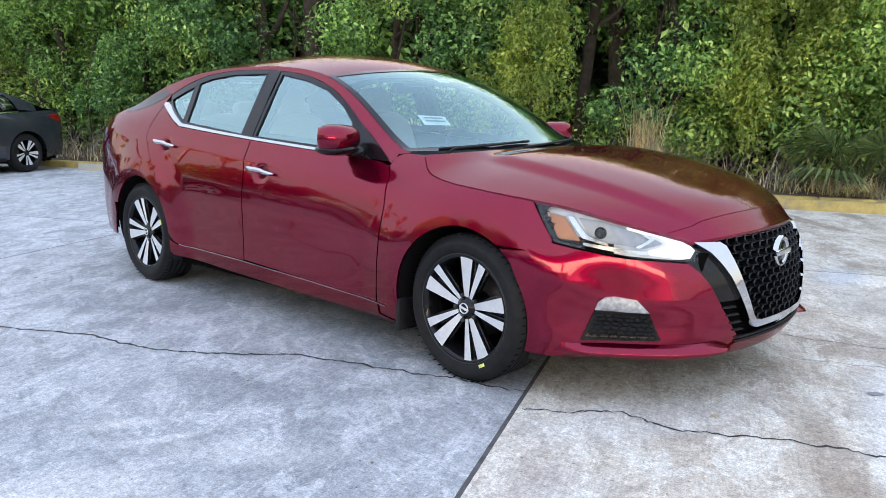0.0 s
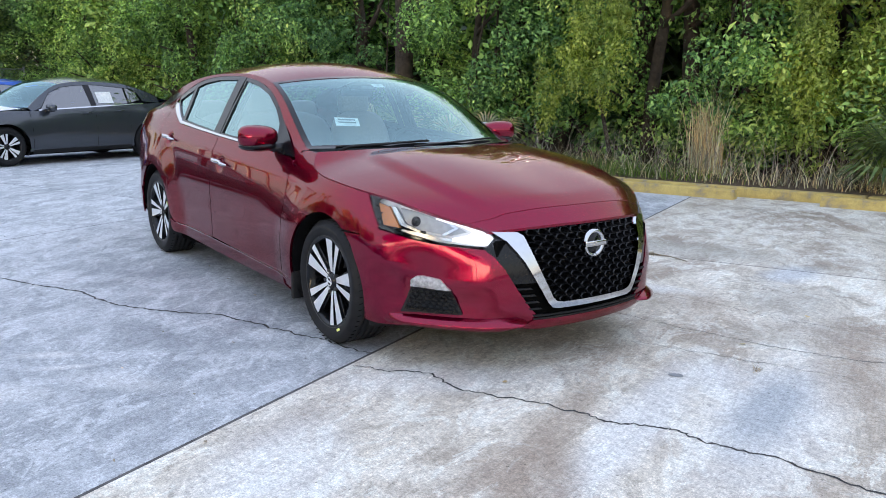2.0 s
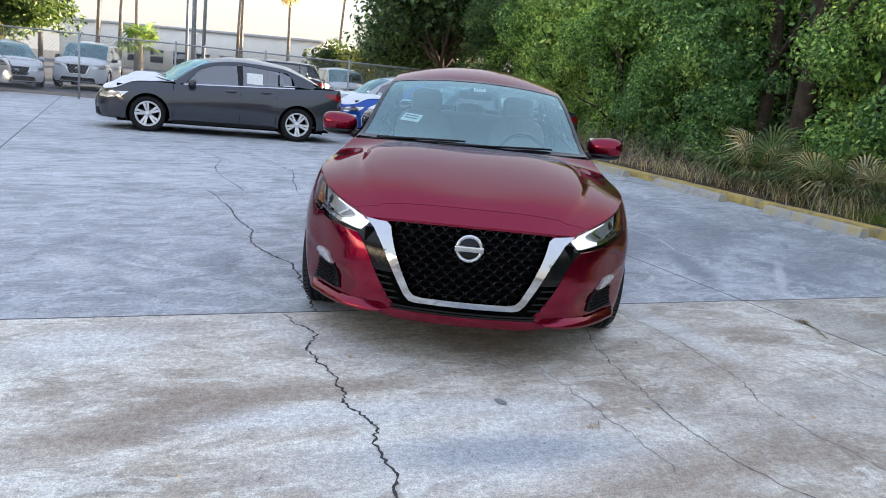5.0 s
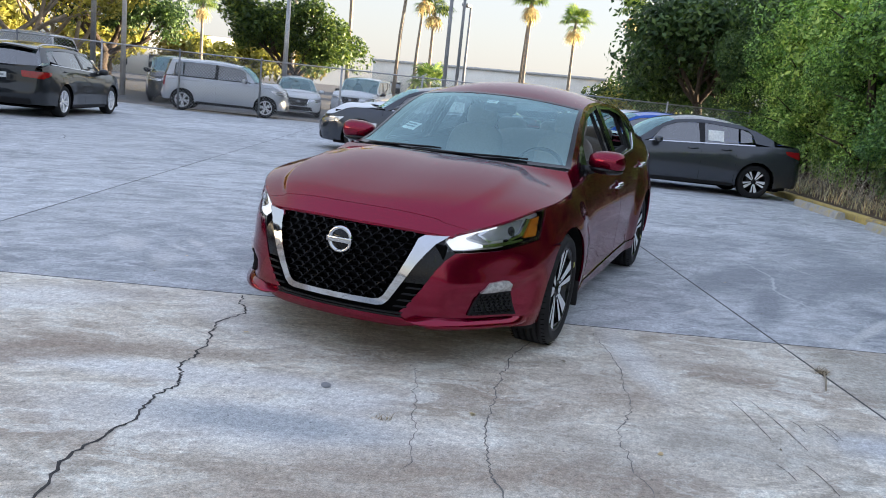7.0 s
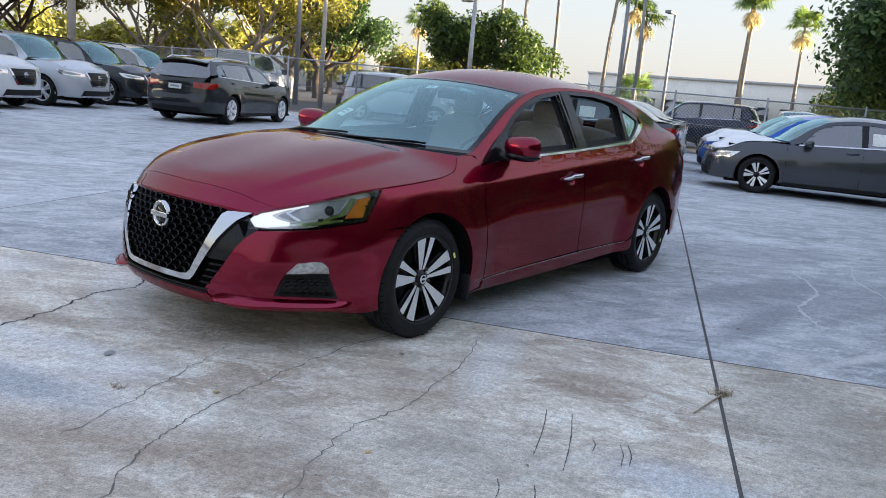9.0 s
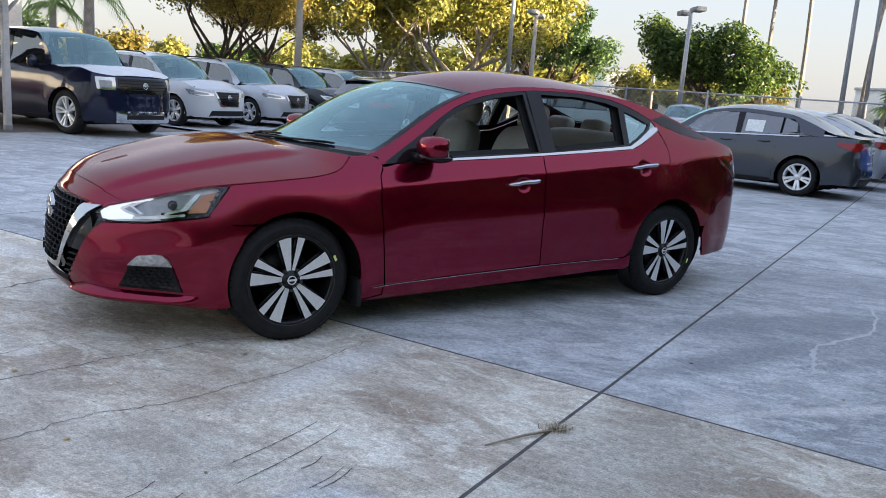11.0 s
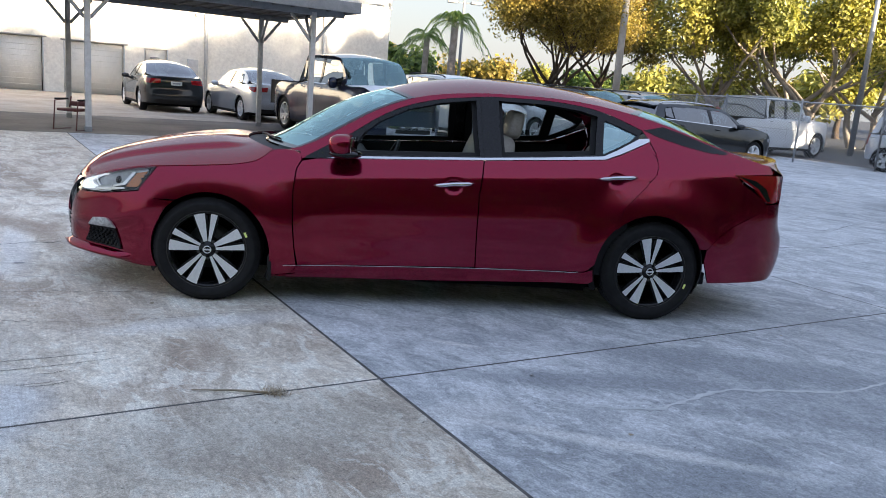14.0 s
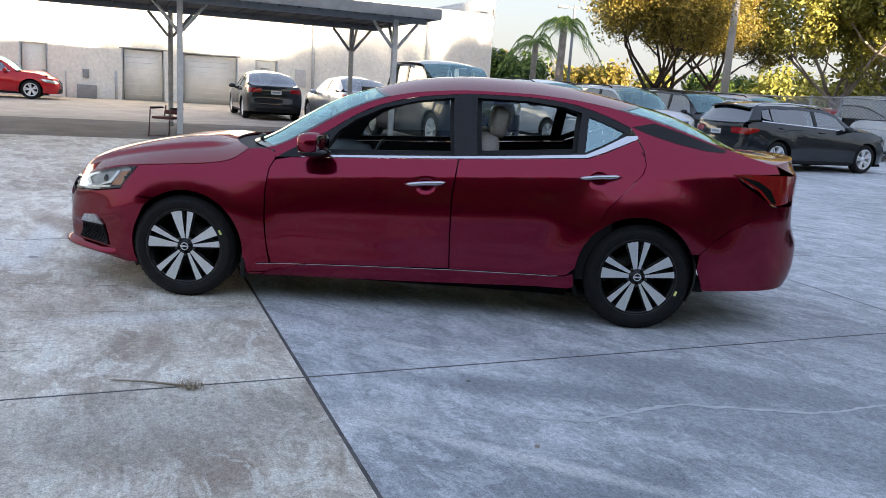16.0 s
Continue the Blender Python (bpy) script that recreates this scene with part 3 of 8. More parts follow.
def coons(front, rear, left, right, bump=None, nu=24, nv=24, s0=0.0, s1=1.0, thick=0.012):
    """A sheet between four edge curves; s runs from front to rear, t from right (-1) to left (1)."""
    bm = bmesh.new()
    c00, c01, c10, c11 = front(-1), front(1), rear(-1), rear(1)
    rows = []
    for i in range(nu + 1):
        s = s0 + (s1 - s0) * i / nu
        row = []
        for k in range(nv + 1):
            t = -1 + 2 * k / nv
            w = (t + 1) / 2
            p = (front(t) * (1 - s) + rear(t) * s + right(s) * (1 - w) + left(s) * w
                 - (c00 * (1 - s) * (1 - w) + c01 * (1 - s) * w + c10 * s * (1 - w) + c11 * s * w))
            if bump:
                p = p + bump(s, t)
            row.append(bm.verts.new(p))
        rows.append(row)
    for i in range(nu):
        for k in range(nv):
            bm.faces.new((rows[i][k], rows[i][k + 1], rows[i + 1][k + 1], rows[i + 1][k]))
    bmesh.ops.recalc_face_normals(bm, faces=bm.faces)
    if sum(f.normal.z for f in bm.faces) < 0:
        bmesh.ops.reverse_faces(bm, faces=bm.faces)
    if thick:
        low = {}
        for e in [e for e in bm.edges if len(e.link_faces) == 1]:
            f = e.link_faces[0]
            a = [loop for loop in f.loops if loop.edge == e][0].vert
            b = e.other_vert(a)
            for v in (a, b):
                if v not in low:
                    low[v] = bm.verts.new(v.co - Vector((0, 0, thick)))
            bm.faces.new((b, a, low[a], low[b]))
            e.smooth = False
    return bm
HERO = dict(
    plan=[(2.41, 0), (2.395, 0.20), (2.35, 0.40), (2.25, 0.58), (2.08, 0.735), (1.85, 0.85), (1.55, 0.905), (1.1, 0.922), (0.3, 0.925), (-0.6, 0.925),
          (-1.3, 0.925), (-1.75, 0.908), (-2.06, 0.86), (-2.29, 0.765), (-2.43, 0.61), (-2.515, 0.40), (-2.545, 0.20), (-2.55, 0)],
    side=[(0.13, 0.13), (0.18, 0.075), (0.24, 0.055), (0.32, 0.042), (0.45, 0.032), (0.58, 0.031), (0.66, 0.039), (0.75, 0.053), (0.83, 0.069), (0.860, 0.077), (0.885, 0.093), (0.95, 0.127),
          (1.02, 0.16), (1.1, 0.20), (1.2, 0.25), (1.3, 0.305), (1.36, 0.345)],
    front=[(0.13, 0.16), (0.18, 0.07), (0.22, 0.025), (0.28, 0.005), (0.36, 0.0), (0.46, 0.005), (0.55, 0.02), (0.62, 0.045), (0.68, 0.08), (0.74, 0.14), (0.82, 0.26)],
    rear=[(0.2, 0.14), (0.26, 0.05), (0.34, 0.015), (0.45, 0.0), (0.55, 0.005), (0.63, 0.035), (0.72, 0.05), (0.85, 0.055), (0.95, 0.055), (1.02, 0.07), (1.08, 0.11)],
    belt=(0.95, 0.068), flares=[(1.4125, 0.36, 0.03), (-1.4125, 0.36, 0.035)], radius=0.33, pinch=(0.05, 0.08), door=0.011, ridge=0.017, cups=((-0.07, 0.806), (-1.115, 0.914)))
# ---------- wheel ----------
def wheel_parts(car, x, y, z, r, rim_r, side, spokes="split", width=0.215, turn=0.0, mark=False, fine=True):
    """A wheel with tyre and rim under the car; side 1: its face looks to +y."""
    w = new("wheel")
    w.parent = car
    w.matrix_basis = pose(x, y, z) @ (pose(0, 0, 0) if side > 0 else pose(0, 0, 0, 0, 0, 180)) @ pose(0, 0, 0, 0, turn, 0)
    h = width / 2
    prof = [(rim_r - 0.004, -h + 0.03), (rim_r, -h + 0.01), (rim_r + (r - rim_r) * 0.45, -h - 0.006), (r - 0.022, -h + 0.006), (r - 0.005, -h + 0.026)]
    if fine:
        for k in range(-2, 3):
            c = k * 0.036
            prof += [(r, c - 0.014), (r, c + 0.012), (r - 0.008, c + 0.0135), (r - 0.008, c + 0.0205)] if k < 2 else [(r, c - 0.014), (r, c + 0.008)]
    else:
        prof += [(r, -h + 0.05), (r, h - 0.05)]
    prof += [(r - 0.005, h - 0.026), (r - 0.022, h - 0.006), (rim_r + (r - rim_r) * 0.62, h + 0.004), (rim_r + (r - rim_r) * 0.58, h + 0.0065), (rim_r + (r - rim_r) * 0.45, h + 0.006),
             (rim_r + 0.012, h + 0.001), (rim_r, h - 0.01), (rim_r - 0.004, h - 0.03)]
    bm = lathe(prof, 72 if fine else 32)
    part("tyre", bm, RUBBER, w)
    if fine:
        bm = bmesh.new()
        for k in range(60):
            for sgn in (-1, 1):
                add_box(bm, -0.0015, sgn * 0.055, r - 0.004, 0.0015, sgn * 0.099, r - 0.0006, 0, pose(0, 0, 0, 0, k * 6 + (3 if sgn > 0 else 0), 0) @ pose(0, 0, 0, 0, 0, sgn * 6))
        tagged(part("tread_sipe", bm, BLACK_DEEP, w), kind="stuff")
    f = h - 0.012
    part("rim", lathe([(rim_r - 0.002, -h + 0.01), (rim_r - 0.03, -h + 0.02), (rim_r - 0.035, f - 0.06), (rim_r - 0.02, f - 0.012), (rim_r - 0.012, f + 0.004), (rim_r + 0.003, f + 0.006), (rim_r + 0.004, f - 0.01)], 60 if fine else 32),
         BLACK_GLOSS if spokes == "split" else MACHINED, w)
    if spokes == "split":
        part("rim_edge", lathe([(rim_r - 0.002, f + 0.0045), (rim_r - 0.001, f + 0.007), (rim_r + 0.002, f + 0.0075), (rim_r + 0.004, f + 0.003)], 72), DISC, w)
    part("brake_disc", lathe([(0.05, f - 0.12), (0.14, f - 0.12), (0.14, f - 0.14), (0.05, f - 0.14)], 32), DISC, w)
    # added black plate: the dark behind the spokes is in its colour
    part("shade_plate", lathe([(0.0, f - 0.15), (rim_r - 0.02, f - 0.15)], 32), BLACK_DEEP, w)
    part("hub", lathe([(0.0, f - 0.004), (0.03, f - 0.004), (0.034, f - 0.01), (0.050, f - 0.018), (0.062, f - 0.04), (0.06, f - 0.12)], 32), BLACK_GLOSS if spokes == "split" else MACHINED, w)
    n = 5
    for k in range(n):
        for sgn in (-1, 1):
            a = k * 360 / n + sgn * (14.5 if spokes == "split" else 13) + 90
            i0, i1 = (0.036 if spokes == "split" else 0.055, rim_r - 0.010)
            wi, wo = ((0.010, 0.034) if sgn < 0 else (0.007, 0.020)) if spokes == "split" else (0.016, 0.022)
            bm = bmesh.new()
            top, back = [], []
            lean = sgn * 0.012
            for q in range(5):
                s = q / 4
                rr, hw = i0 + (i1 - i0) * s, wi + (wo - wi) * s
                d = f - 0.012 + 0.016 * s ** 0.7 - 0.008 * (1 - s)
                top.append((bm.verts.new((rr, d, -hw - lean * s)), bm.verts.new((rr, d, hw - lean * s))))
                back.append((bm.verts.new((rr, d - 0.045, -hw * 1.15 - lean * s)), bm.verts.new((rr, d - 0.045, hw * 1.15 - lean * s))))
            for q in range(4):
                for g in ((top[q][0], top[q][1], top[q + 1][1], top[q + 1][0]), (top[q][1], back[q][1], back[q + 1][1], top[q + 1][1]),
                          (back[q][0], top[q][0], top[q + 1][0], back[q + 1][0])):
                    bm.faces.new(g)
            bmesh.ops.recalc_face_normals(bm, faces=bm.faces)
            bmesh.ops.transform(bm, matrix=pose(0, 0, 0, 0, -a, 0), verts=bm.verts)
            sp = part("spoke", bm, MACHINED, w, smooth_faces=False)
            if spokes == "split":
                sp.data.materials.append(BLACK_GLOSS)
                for i, face in enumerate(sp.data.polygons):
                    face.material_index = 1 if i % 3 else 0
            if spokes == "split" and fine:
                bm = bmesh.new()
                for e in (-1, 1):
                    add_tube(bm, [(i0, f - 0.035, e * wi * 1.3), (i1, f - 0.014, e * (wo + 0.006) - lean)], [0.007, 0.008], 5)
                bmesh.ops.transform(bm, matrix=pose(0, 0, 0, 0, -a, 0), verts=bm.verts)
                part("spoke_edge", bm, BLACK_GLOSS, w)
    if fine:
        for k in range(5):
            a = radians(k * 72 + 54)
            bm = lathe([(0.0, 0.012), (0.007, 0.012), (0.009, 0.008), (0.009, -0.01)], 10)
            bmesh.ops.translate(bm, vec=(0.057 * math.cos(a), f - 0.018, 0.057 * math.sin(a)), verts=bm.verts)
            part("lug_nut", bm, DISC, w)
        bm = lathe([(0.024, 0.0), (0.024, 0.003), (0.019, 0.003), (0.019, 0.0)], 28)
        bmesh.ops.translate(bm, vec=(0, f - 0.004, 0), verts=bm.verts)
        add_box(bm, -0.026, f - 0.004, -0.005, 0.026, f - 0.0005, 0.005, 0.001)
        part("centre_cap", bm, MACHINED, w)
    if mark:
        bm = bmesh.new()
        a = radians(mark)
        q = rim_r + 0.016
        add_box(bm, -0.016, h + 0.0015, -0.007, 0.016, h + 0.004, 0.007, 0.001, pose(q * math.cos(a), 0, q * math.sin(a), 0, 90 - mark, 0))
        part("tyre_mark", bm, YELLOW_DOT, w, "pale yellow crayon mark on the sidewall")
    return w


# ---------- the red saloon ----------
hero = tagged(new("saloon_car"), "dark red metallic saloon, chrome grille, two side windows wound down", "car")
S = Shell(HERO)


def xz(points):
    return [(S.u(x), z) for x, z in points]


def yz(points):
    return [(math.copysign(S.u_front(abs(y)), y), z) for y, z in points]


def ty(points):
    """Points of the tail: y, z."""
    return [(S.u_rear(y) if y >= 0 else 2 * S.length - S.u_rear(-y), z) for y, z in points]


def pair(name, poly, mat, cell=0.03, out=0.0, hem=0.012, label="", parent=None):
    return [part(name, skin(S, poly, cell, out, side, hem), mat, parent or hero, label) for side in (1, -1)]


FA, RA = (1.395, 0.312, 0.362), (-1.378, 0.342, 0.362)   # wheel arches: x, z, radius
rail_z = curve([(-2.42, 1.035), (-2.26, 1.052), (-2.2, 1.060), (-2.0, 1.108), (-1.7, 1.198), (-1.4, 1.283), (-1.0, 1.358), (-0.6, 1.383), (-0.2, 1.374), (0.15, 1.325), (0.35, 1.257),
                (0.50, 1.182), (0.65, 1.092), (0.80, 1.003), (0.92, 0.955), (1.06, 0.94)])
edge_z = curve([(1.05, 0.944), (1.12, 0.885), (1.2, 0.858), (1.458, 0.828), (1.70, 0.806), (1.85, 0.788), (1.93, 0.772), (2.04, 0.744), (2.12, 0.72), (2.20, 0.695), (2.29, 0.662)])


def rail(x, side=1, out=0.0):
    return S.at(S.u(x), rail_z(x), out, side)


# fender, doors, body side
pair("fender", xz([(1.727, 0.796)] + [(x, edge_z(x) - 0.006) for x in (1.6, 1.46, 1.3, 1.2, 1.15, 1.12, 1.08, 1.05)] + [(0.99, 0.945), (0.92, 0.945), (0.875, 0.925), (0.873, 0.893), (0.900, 0.843), (0.913, 0.709),
     (0.906, 0.506), (0.891, 0.365), (0.874, 0.25), (0.876, 0.20), (1.035, 0.18)] + arc(*FA, 186, 57.5, 20)[1:] + [(1.728, 0.612), (1.829, 0.653)]), PAINT_RED, 0.03)
pair("front_door", xz([(0.866, 0.887), (0.78, 0.906), (0.534, 0.921), (0.2, 0.939), (-0.255, 0.966), (-0.244, 0.86), (-0.230, 0.754), (-0.233, 0.507), (-0.242, 0.30), (0.30, 0.276), (0.862, 0.252),
     (0.884, 0.365), (0.898, 0.506), (0.906, 0.709), (0.893, 0.843)]), PAINT_RED, 0.018)
pair("rear_door", xz([(-0.263, 0.966), (-0.65, 0.993), (-1.045, 1.022), (-1.154, 1.062), (-1.345, 1.150), (-1.381, 1.085), (-1.391, 1.006), (-1.372, 0.954), (-1.274, 0.846), (-1.168, 0.738), (-1.135, 0.665)]
     + arc(RA[0], RA[1], 0.368, 51, 4, 10) + [(-0.97, 0.325), (-0.955, 0.315), (-0.86, 0.301), (-0.25, 0.294), (-0.24, 0.507), (-0.238, 0.754), (-0.252, 0.86)]), PAINT_RED, 0.018)
top = [(x, rail_z(x)) for x in (0.95, 0.88, 0.80, 0.72, 0.65, 0.58, 0.50, 0.42, 0.35, 0.25, 0.15, 0.05, -0.1, -0.25, -0.4, -0.6, -0.8, -1.0, -1.2, -1.4, -1.55, -1.7, -1.85, -2.0, -2.1, -2.2, -2.26)]
under = spl([(-1.30, 1.222), (-1.16, 1.278), (-1.03, 1.318), (-0.9, 1.345), (-0.669, 1.364), (-0.35, 1.362), (-0.235, 1.354), (0.015, 1.322), (0.226, 1.268), (0.40, 1.188), (0.56, 1.082), (0.72, 0.98), (0.868, 0.9)], 4)
pair("body_side", xz(top + [(-2.27, 1.0), (-1.938, 0.991), (-1.992, 0.931), (-2.20, 0.812), (-2.12, 0.74), (-1.95, 0.66), (-1.83, 0.585), (-1.752, 0.50)]
     + [(RA[0] - 0.362 * math.cos(radians(a)), RA[1] + 0.362 * math.sin(radians(a))) for a in range(26, 136, 6)]
     + [(-1.14, 0.668), (-1.173, 0.738), (-1.279, 0.846), (-1.378, 0.954), (-1.397, 1.006), (-1.387, 1.088), (-1.352, 1.158)] + under + [(0.872, 0.912), (0.885, 0.943)]), PAINT_RED, 0.03)
pair("rocker", xz([(1.03, 0.178), (0.876, 0.196), (0.876, 0.246), (0.30, 0.270), (-0.25, 0.288), (-0.86, 0.296), (-0.95, 0.308), (-1.0, 0.33), (-1.012, 0.25), (-0.98, 0.232), (0.0, 0.195), (0.9, 0.168)]), PAINT_RED, 0.03, 0.006)
pair("rocker_strip", xz([(0.95, 0.246), (0.30, 0.272), (-0.25, 0.290), (-0.86, 0.299), (-0.91, 0.306), (-0.91, 0.3095), (-0.86, 0.3025), (-0.25, 0.2935), (0.30, 0.2755), (0.95, 0.2495)]), CHROME, 0.05, 0.009, 0.006)

# window surround
bot = [(0.72, 0.914), (0.534, 0.926), (0.2, 0.944), (-0.255, 0.971), (-0.65, 0.998), (-1.04, 1.028), (-1.14, 1.066), (-1.345, 1.156)]
upp = [(-1.345, 1.176), (-1.275, 1.170), (-1.119, 1.088), (-1.028, 1.046), (-0.65, 1.013), (-0.255, 0.984), (0.2, 0.957), (0.534, 0.938), (0.60, 0.934)]
pair("chrome_window_strip", xz(bot + upp), CHROME, 0.03, 0.004, 0.012, "bright chrome strip kicking up at the rear")
G1 = [(0.585, 0.946), (0.50, 1.078), (0.397, 1.158), (0.226, 1.242), (0.015, 1.297), (-0.205, 1.330), (-0.215, 1.15), (-0.232, 0.99)]
O1 = [(0.866, 0.905), (0.56, 1.082), (0.40, 1.188), (0.226, 1.268), (0.015, 1.322), (-0.235, 1.354), (-0.245, 1.15), (-0.262, 0.972)]
G2 = [(-0.372, 0.998), (-0.358, 1.17), (-0.352, 1.338), (-0.669, 1.338), (-0.886, 1.316), (-0.998, 1.289), (-0.982, 1.16), (-0.975, 1.052)]
O2 = [(-0.345, 0.976), (-0.332, 1.17), (-0.325, 1.361), (-0.669, 1.364), (-0.9, 1.345), (-1.022, 1.318), (-1.008, 1.16), (-0.998, 1.03)]
G3 = [(-1.025, 1.056), (-1.032, 1.16), (-1.044, 1.268), (-1.14, 1.237), (-1.262, 1.190), (-1.215, 1.150), (-1.11, 1.096)]
O3 = [(-0.998, 1.03), (-1.008, 1.16), (-1.022, 1.318), (-1.16, 1.278), (-1.30, 1.222), (-1.255, 1.152), (-1.13, 1.074)]


def ringed(name, outer, inner, mat, out=0.0, label=""):
    for side in (1, -1):
        n = len(outer)
        vs = [S.at(S.u(x), z, out, side) for x, z in outer] + [S.at(S.u(x), z, out, side) for x, z in inner] + [S.at(S.u(x), z, out - 0.02, side) for x, z in inner]
        fs = []
        for k in range(n):
            j = (k + 1) % n
            fs += [(k, j, n + j, n + k), (n + k, n + j, 2 * n + j, 2 * n + k)]
        if side < 0:
            fs = [f[::-1] for f in fs]
        ob = mesh_of(name, vs, fs, mat, hero, label)
        ob.data.update()


ringed("front_window_frame", O1, G1, BLACK_GLOSS, -0.002)
ringed("rear_window_frame", O2, G2, BLACK_GLOSS, -0.002)
ringed("quarter_window_frame", O3, G3, BLACK_GLOSS, -0.002)
def shrunk(poly, k):
    cx, cz = sum(p[0] for p in poly) / len(poly), sum(p[1] for p in poly) / len(poly)
    return [(cx + (x - cx) * k, cz + (z - cz) * (k - 0.03)) for x, z in poly]


ringed("inner_door_frame", O1, shrunk(G1, 0.93), DASH, -0.045)
ringed("inner_door_frame", O2, shrunk(G2, 0.92), DASH, -0.045)
ringed("inner_quarter_trim", O3, shrunk(G3, 0.85), DASH, -0.045)
pair("door_pillar", xz([(-0.235, 1.356), (-0.245, 1.15), (-0.258, 0.985), (-0.349, 0.989), (-0.336, 1.17), (-0.329, 1.362)]), BLACK_GLOSS, 0.05, 0.0)
for nm, g in (("front_window", G1), ("rear_window", G2), ("quarter_window", G3)):
    for side in (1, -1):
        if side > 0 and nm != "quarter_window":      # these two are wound down
            continue
        ob = part(nm, skin(S, xz(g), 0.06, -0.012, side, 0.0), SIDE_GLASS, hero)
        ob.visible_shadow = False
pair("rear_pillar_trim", xz([(-1.31, 1.226), (-1.45, 1.255), (-1.6, 1.217), (-1.75, 1.172), (-1.92, 1.122), (-1.90, 1.108), (-1.78, 1.112), (-1.6, 1.142), (-1.42, 1.186)]), BLACK_GLOSS, 0.04, 0.002, 0.004)

# roof, glass, bonnet, deck
def edge_curve(x0, x1, side):
    return lambda s: rail(x0 + (x1 - x0) * s, side)


def bowed(a, b, mid):
    """A bowed line between two mirrored corners; t = 1 is the left one."""
    def f(t):
        p = a * (1 + t) / 2 + b * (1 - t) / 2
        c = (a + b) / 2
        return p + (Vector(mid) - c) * (1 - abs(t) ** 2.2)
    return f


ws_base = bowed(rail(0.93), rail(0.93, -1), (1.16, 0, 0.958))
ws_top = bowed(rail(0.19), rail(0.19, -1), (0.32, 0, 1.362))
roof_back = bowed(rail(-1.22), rail(-1.22, -1), (-1.42, 0, 1.362))
bl_base = bowed(rail(-1.93), rail(-1.93, -1), (-2.10, 0, 1.105))
part("roof", coons(ws_top, roof_back, edge_curve(0.19, -1.22, 1), edge_curve(0.19, -1.22, -1),
     lambda s, t: Vector((0, 0, (0.052 * math.sin(math.pi * s ** 0.85) * (1 - 0.25 * s)) * (1 - t * t))), 30, 24), PAINT_RED, hero)
for nm, a, b, x0, x1, mat in (("windscreen", ws_base, ws_top, 0.93, 0.19, WINDSCREEN), ("rear_screen", roof_back, bl_base, -1.22, -1.93, WINDSCREEN)):
    ob = part(nm, coons(a, b, edge_curve(x0, x1, 1), edge_curve(x0, x1, -1), lambda s, t: Vector((0.0, 0, 0.022 * math.sin(math.pi * s) * (1 - t * t))), 16, 16, thick=0.0), mat, hero)
    ob.visible_shadow = False
# black ceramic borders of both screens
for nm, a, b, x0, x1, lo, hi in (("windscreen_border", ws_base, ws_top, 0.93, 0.19, 0.06, 0.03), ("rear_screen_border", roof_back, bl_base, -1.22, -1.93, 0.05, 0.06)):
    bm = coons(a, b, edge_curve(x0, x1, 1), edge_curve(x0, x1, -1), lambda s, t: Vector((0, 0, 0.022 * math.sin(math.pi * s) * (1 - t * t) + 0.003)), 50, 50, thick=0.0)
    drop = []
    for i, f in enumerate(bm.faces):
        s, t = (i // 50 + 0.5) / 50, abs(((i % 50) + 0.5) / 25 - 1)
        if lo < s < 1 - hi and t < 0.955:
            drop.append(f)
    bmesh.ops.delete(bm, geom=drop, context="FACES")
    part(nm, bm, BLACK_GLOSS, hero)


def hood_front(t):
    return S.at(S.u_front(abs(t) * 0.53), 0.664 - 0.004 * t * t, 0.0, 1 if t >= 0 else -1)


def hood_edge(side):
    return lambda s: S.at(S.u_front(0.53) + (S.u(1.05) - S.u_front(0.53)) * s, max(0.66, edge_z(float(np.interp(S.u_front(0.53) + (S.u(1.05) - S.u_front(0.53)) * s, S.us, S.xs)))) if s > 0.02 else 0.66, 0.0, side)


hl, hr = hood_edge(1)(1.0), hood_edge(-1)(1.0)
hood_rear = bowed(hl, hr, (1.275, 0, 0.972))
hc = curve([(1.27, 0.972), (1.6, 0.935), (1.99, 0.835), (2.2, 0.762), (2.27, 0.733), (2.33, 0.690), (2.37, 0.664)])


def hood_bump(s, t):
    xc = hood_front(0).x * (1 - s) + hood_rear(0).x * s
    want = hc(xc)
    have = (hood_front(0).z * (1 - s) + hood_rear(0).z * s + hood_edge(1)(s).z - (hood_front(1).z * (1 - s) + hl.z * s))
    a = abs(t)
    return Vector((0, 0, (want - have) * (1 - a ** 2.9) + 0.024 * smooth(0.80 - 0.10 * s, 0.74 - 0.10 * s, a) * smooth(0.0, 0.2, s) * smooth(1.0, 0.85, s) - 0.012 * smooth(0.5, 0.0, a) * smooth(0.05, 0.3, s) * smooth(1.0, 0.8, s)))


part("nose_panel", coons(hood_front, hood_rear, hood_edge(1), hood_edge(-1), hood_bump, 6, 80, 0.0, 0.085), PAINT_RED, hero)
part("bonnet", coons(hood_front, hood_rear, hood_edge(1), hood_edge(-1), hood_bump, 44, 80, 0.089, 1.0), PAINT_RED, hero)
part("cowl", coons(lambda t: hood_rear(t) - Vector((0, 0, 0.02)), lambda t: ws_base(t) - Vector((0, 0, 0.008)), lambda s: hl * (1 - s) + rail(0.93) * s - Vector((0, 0, 0.02 - 0.012 * s)),
     lambda s: hr * (1 - s) + rail(0.93, -1) * s - Vector((0, 0, 0.02 - 0.012 * s)), None, 4, 16), BLACK_MATTE, hero, "black plastic cowl below the windscreen")
deck_l = lambda s: rail(-1.93 - 0.33 * s)
deck_r = lambda s: rail(-1.93 - 0.33 * s, -1)
deck_back = bowed(rail(-2.26), rail(-2.26, -1), (-2.50, 0, 1.072))
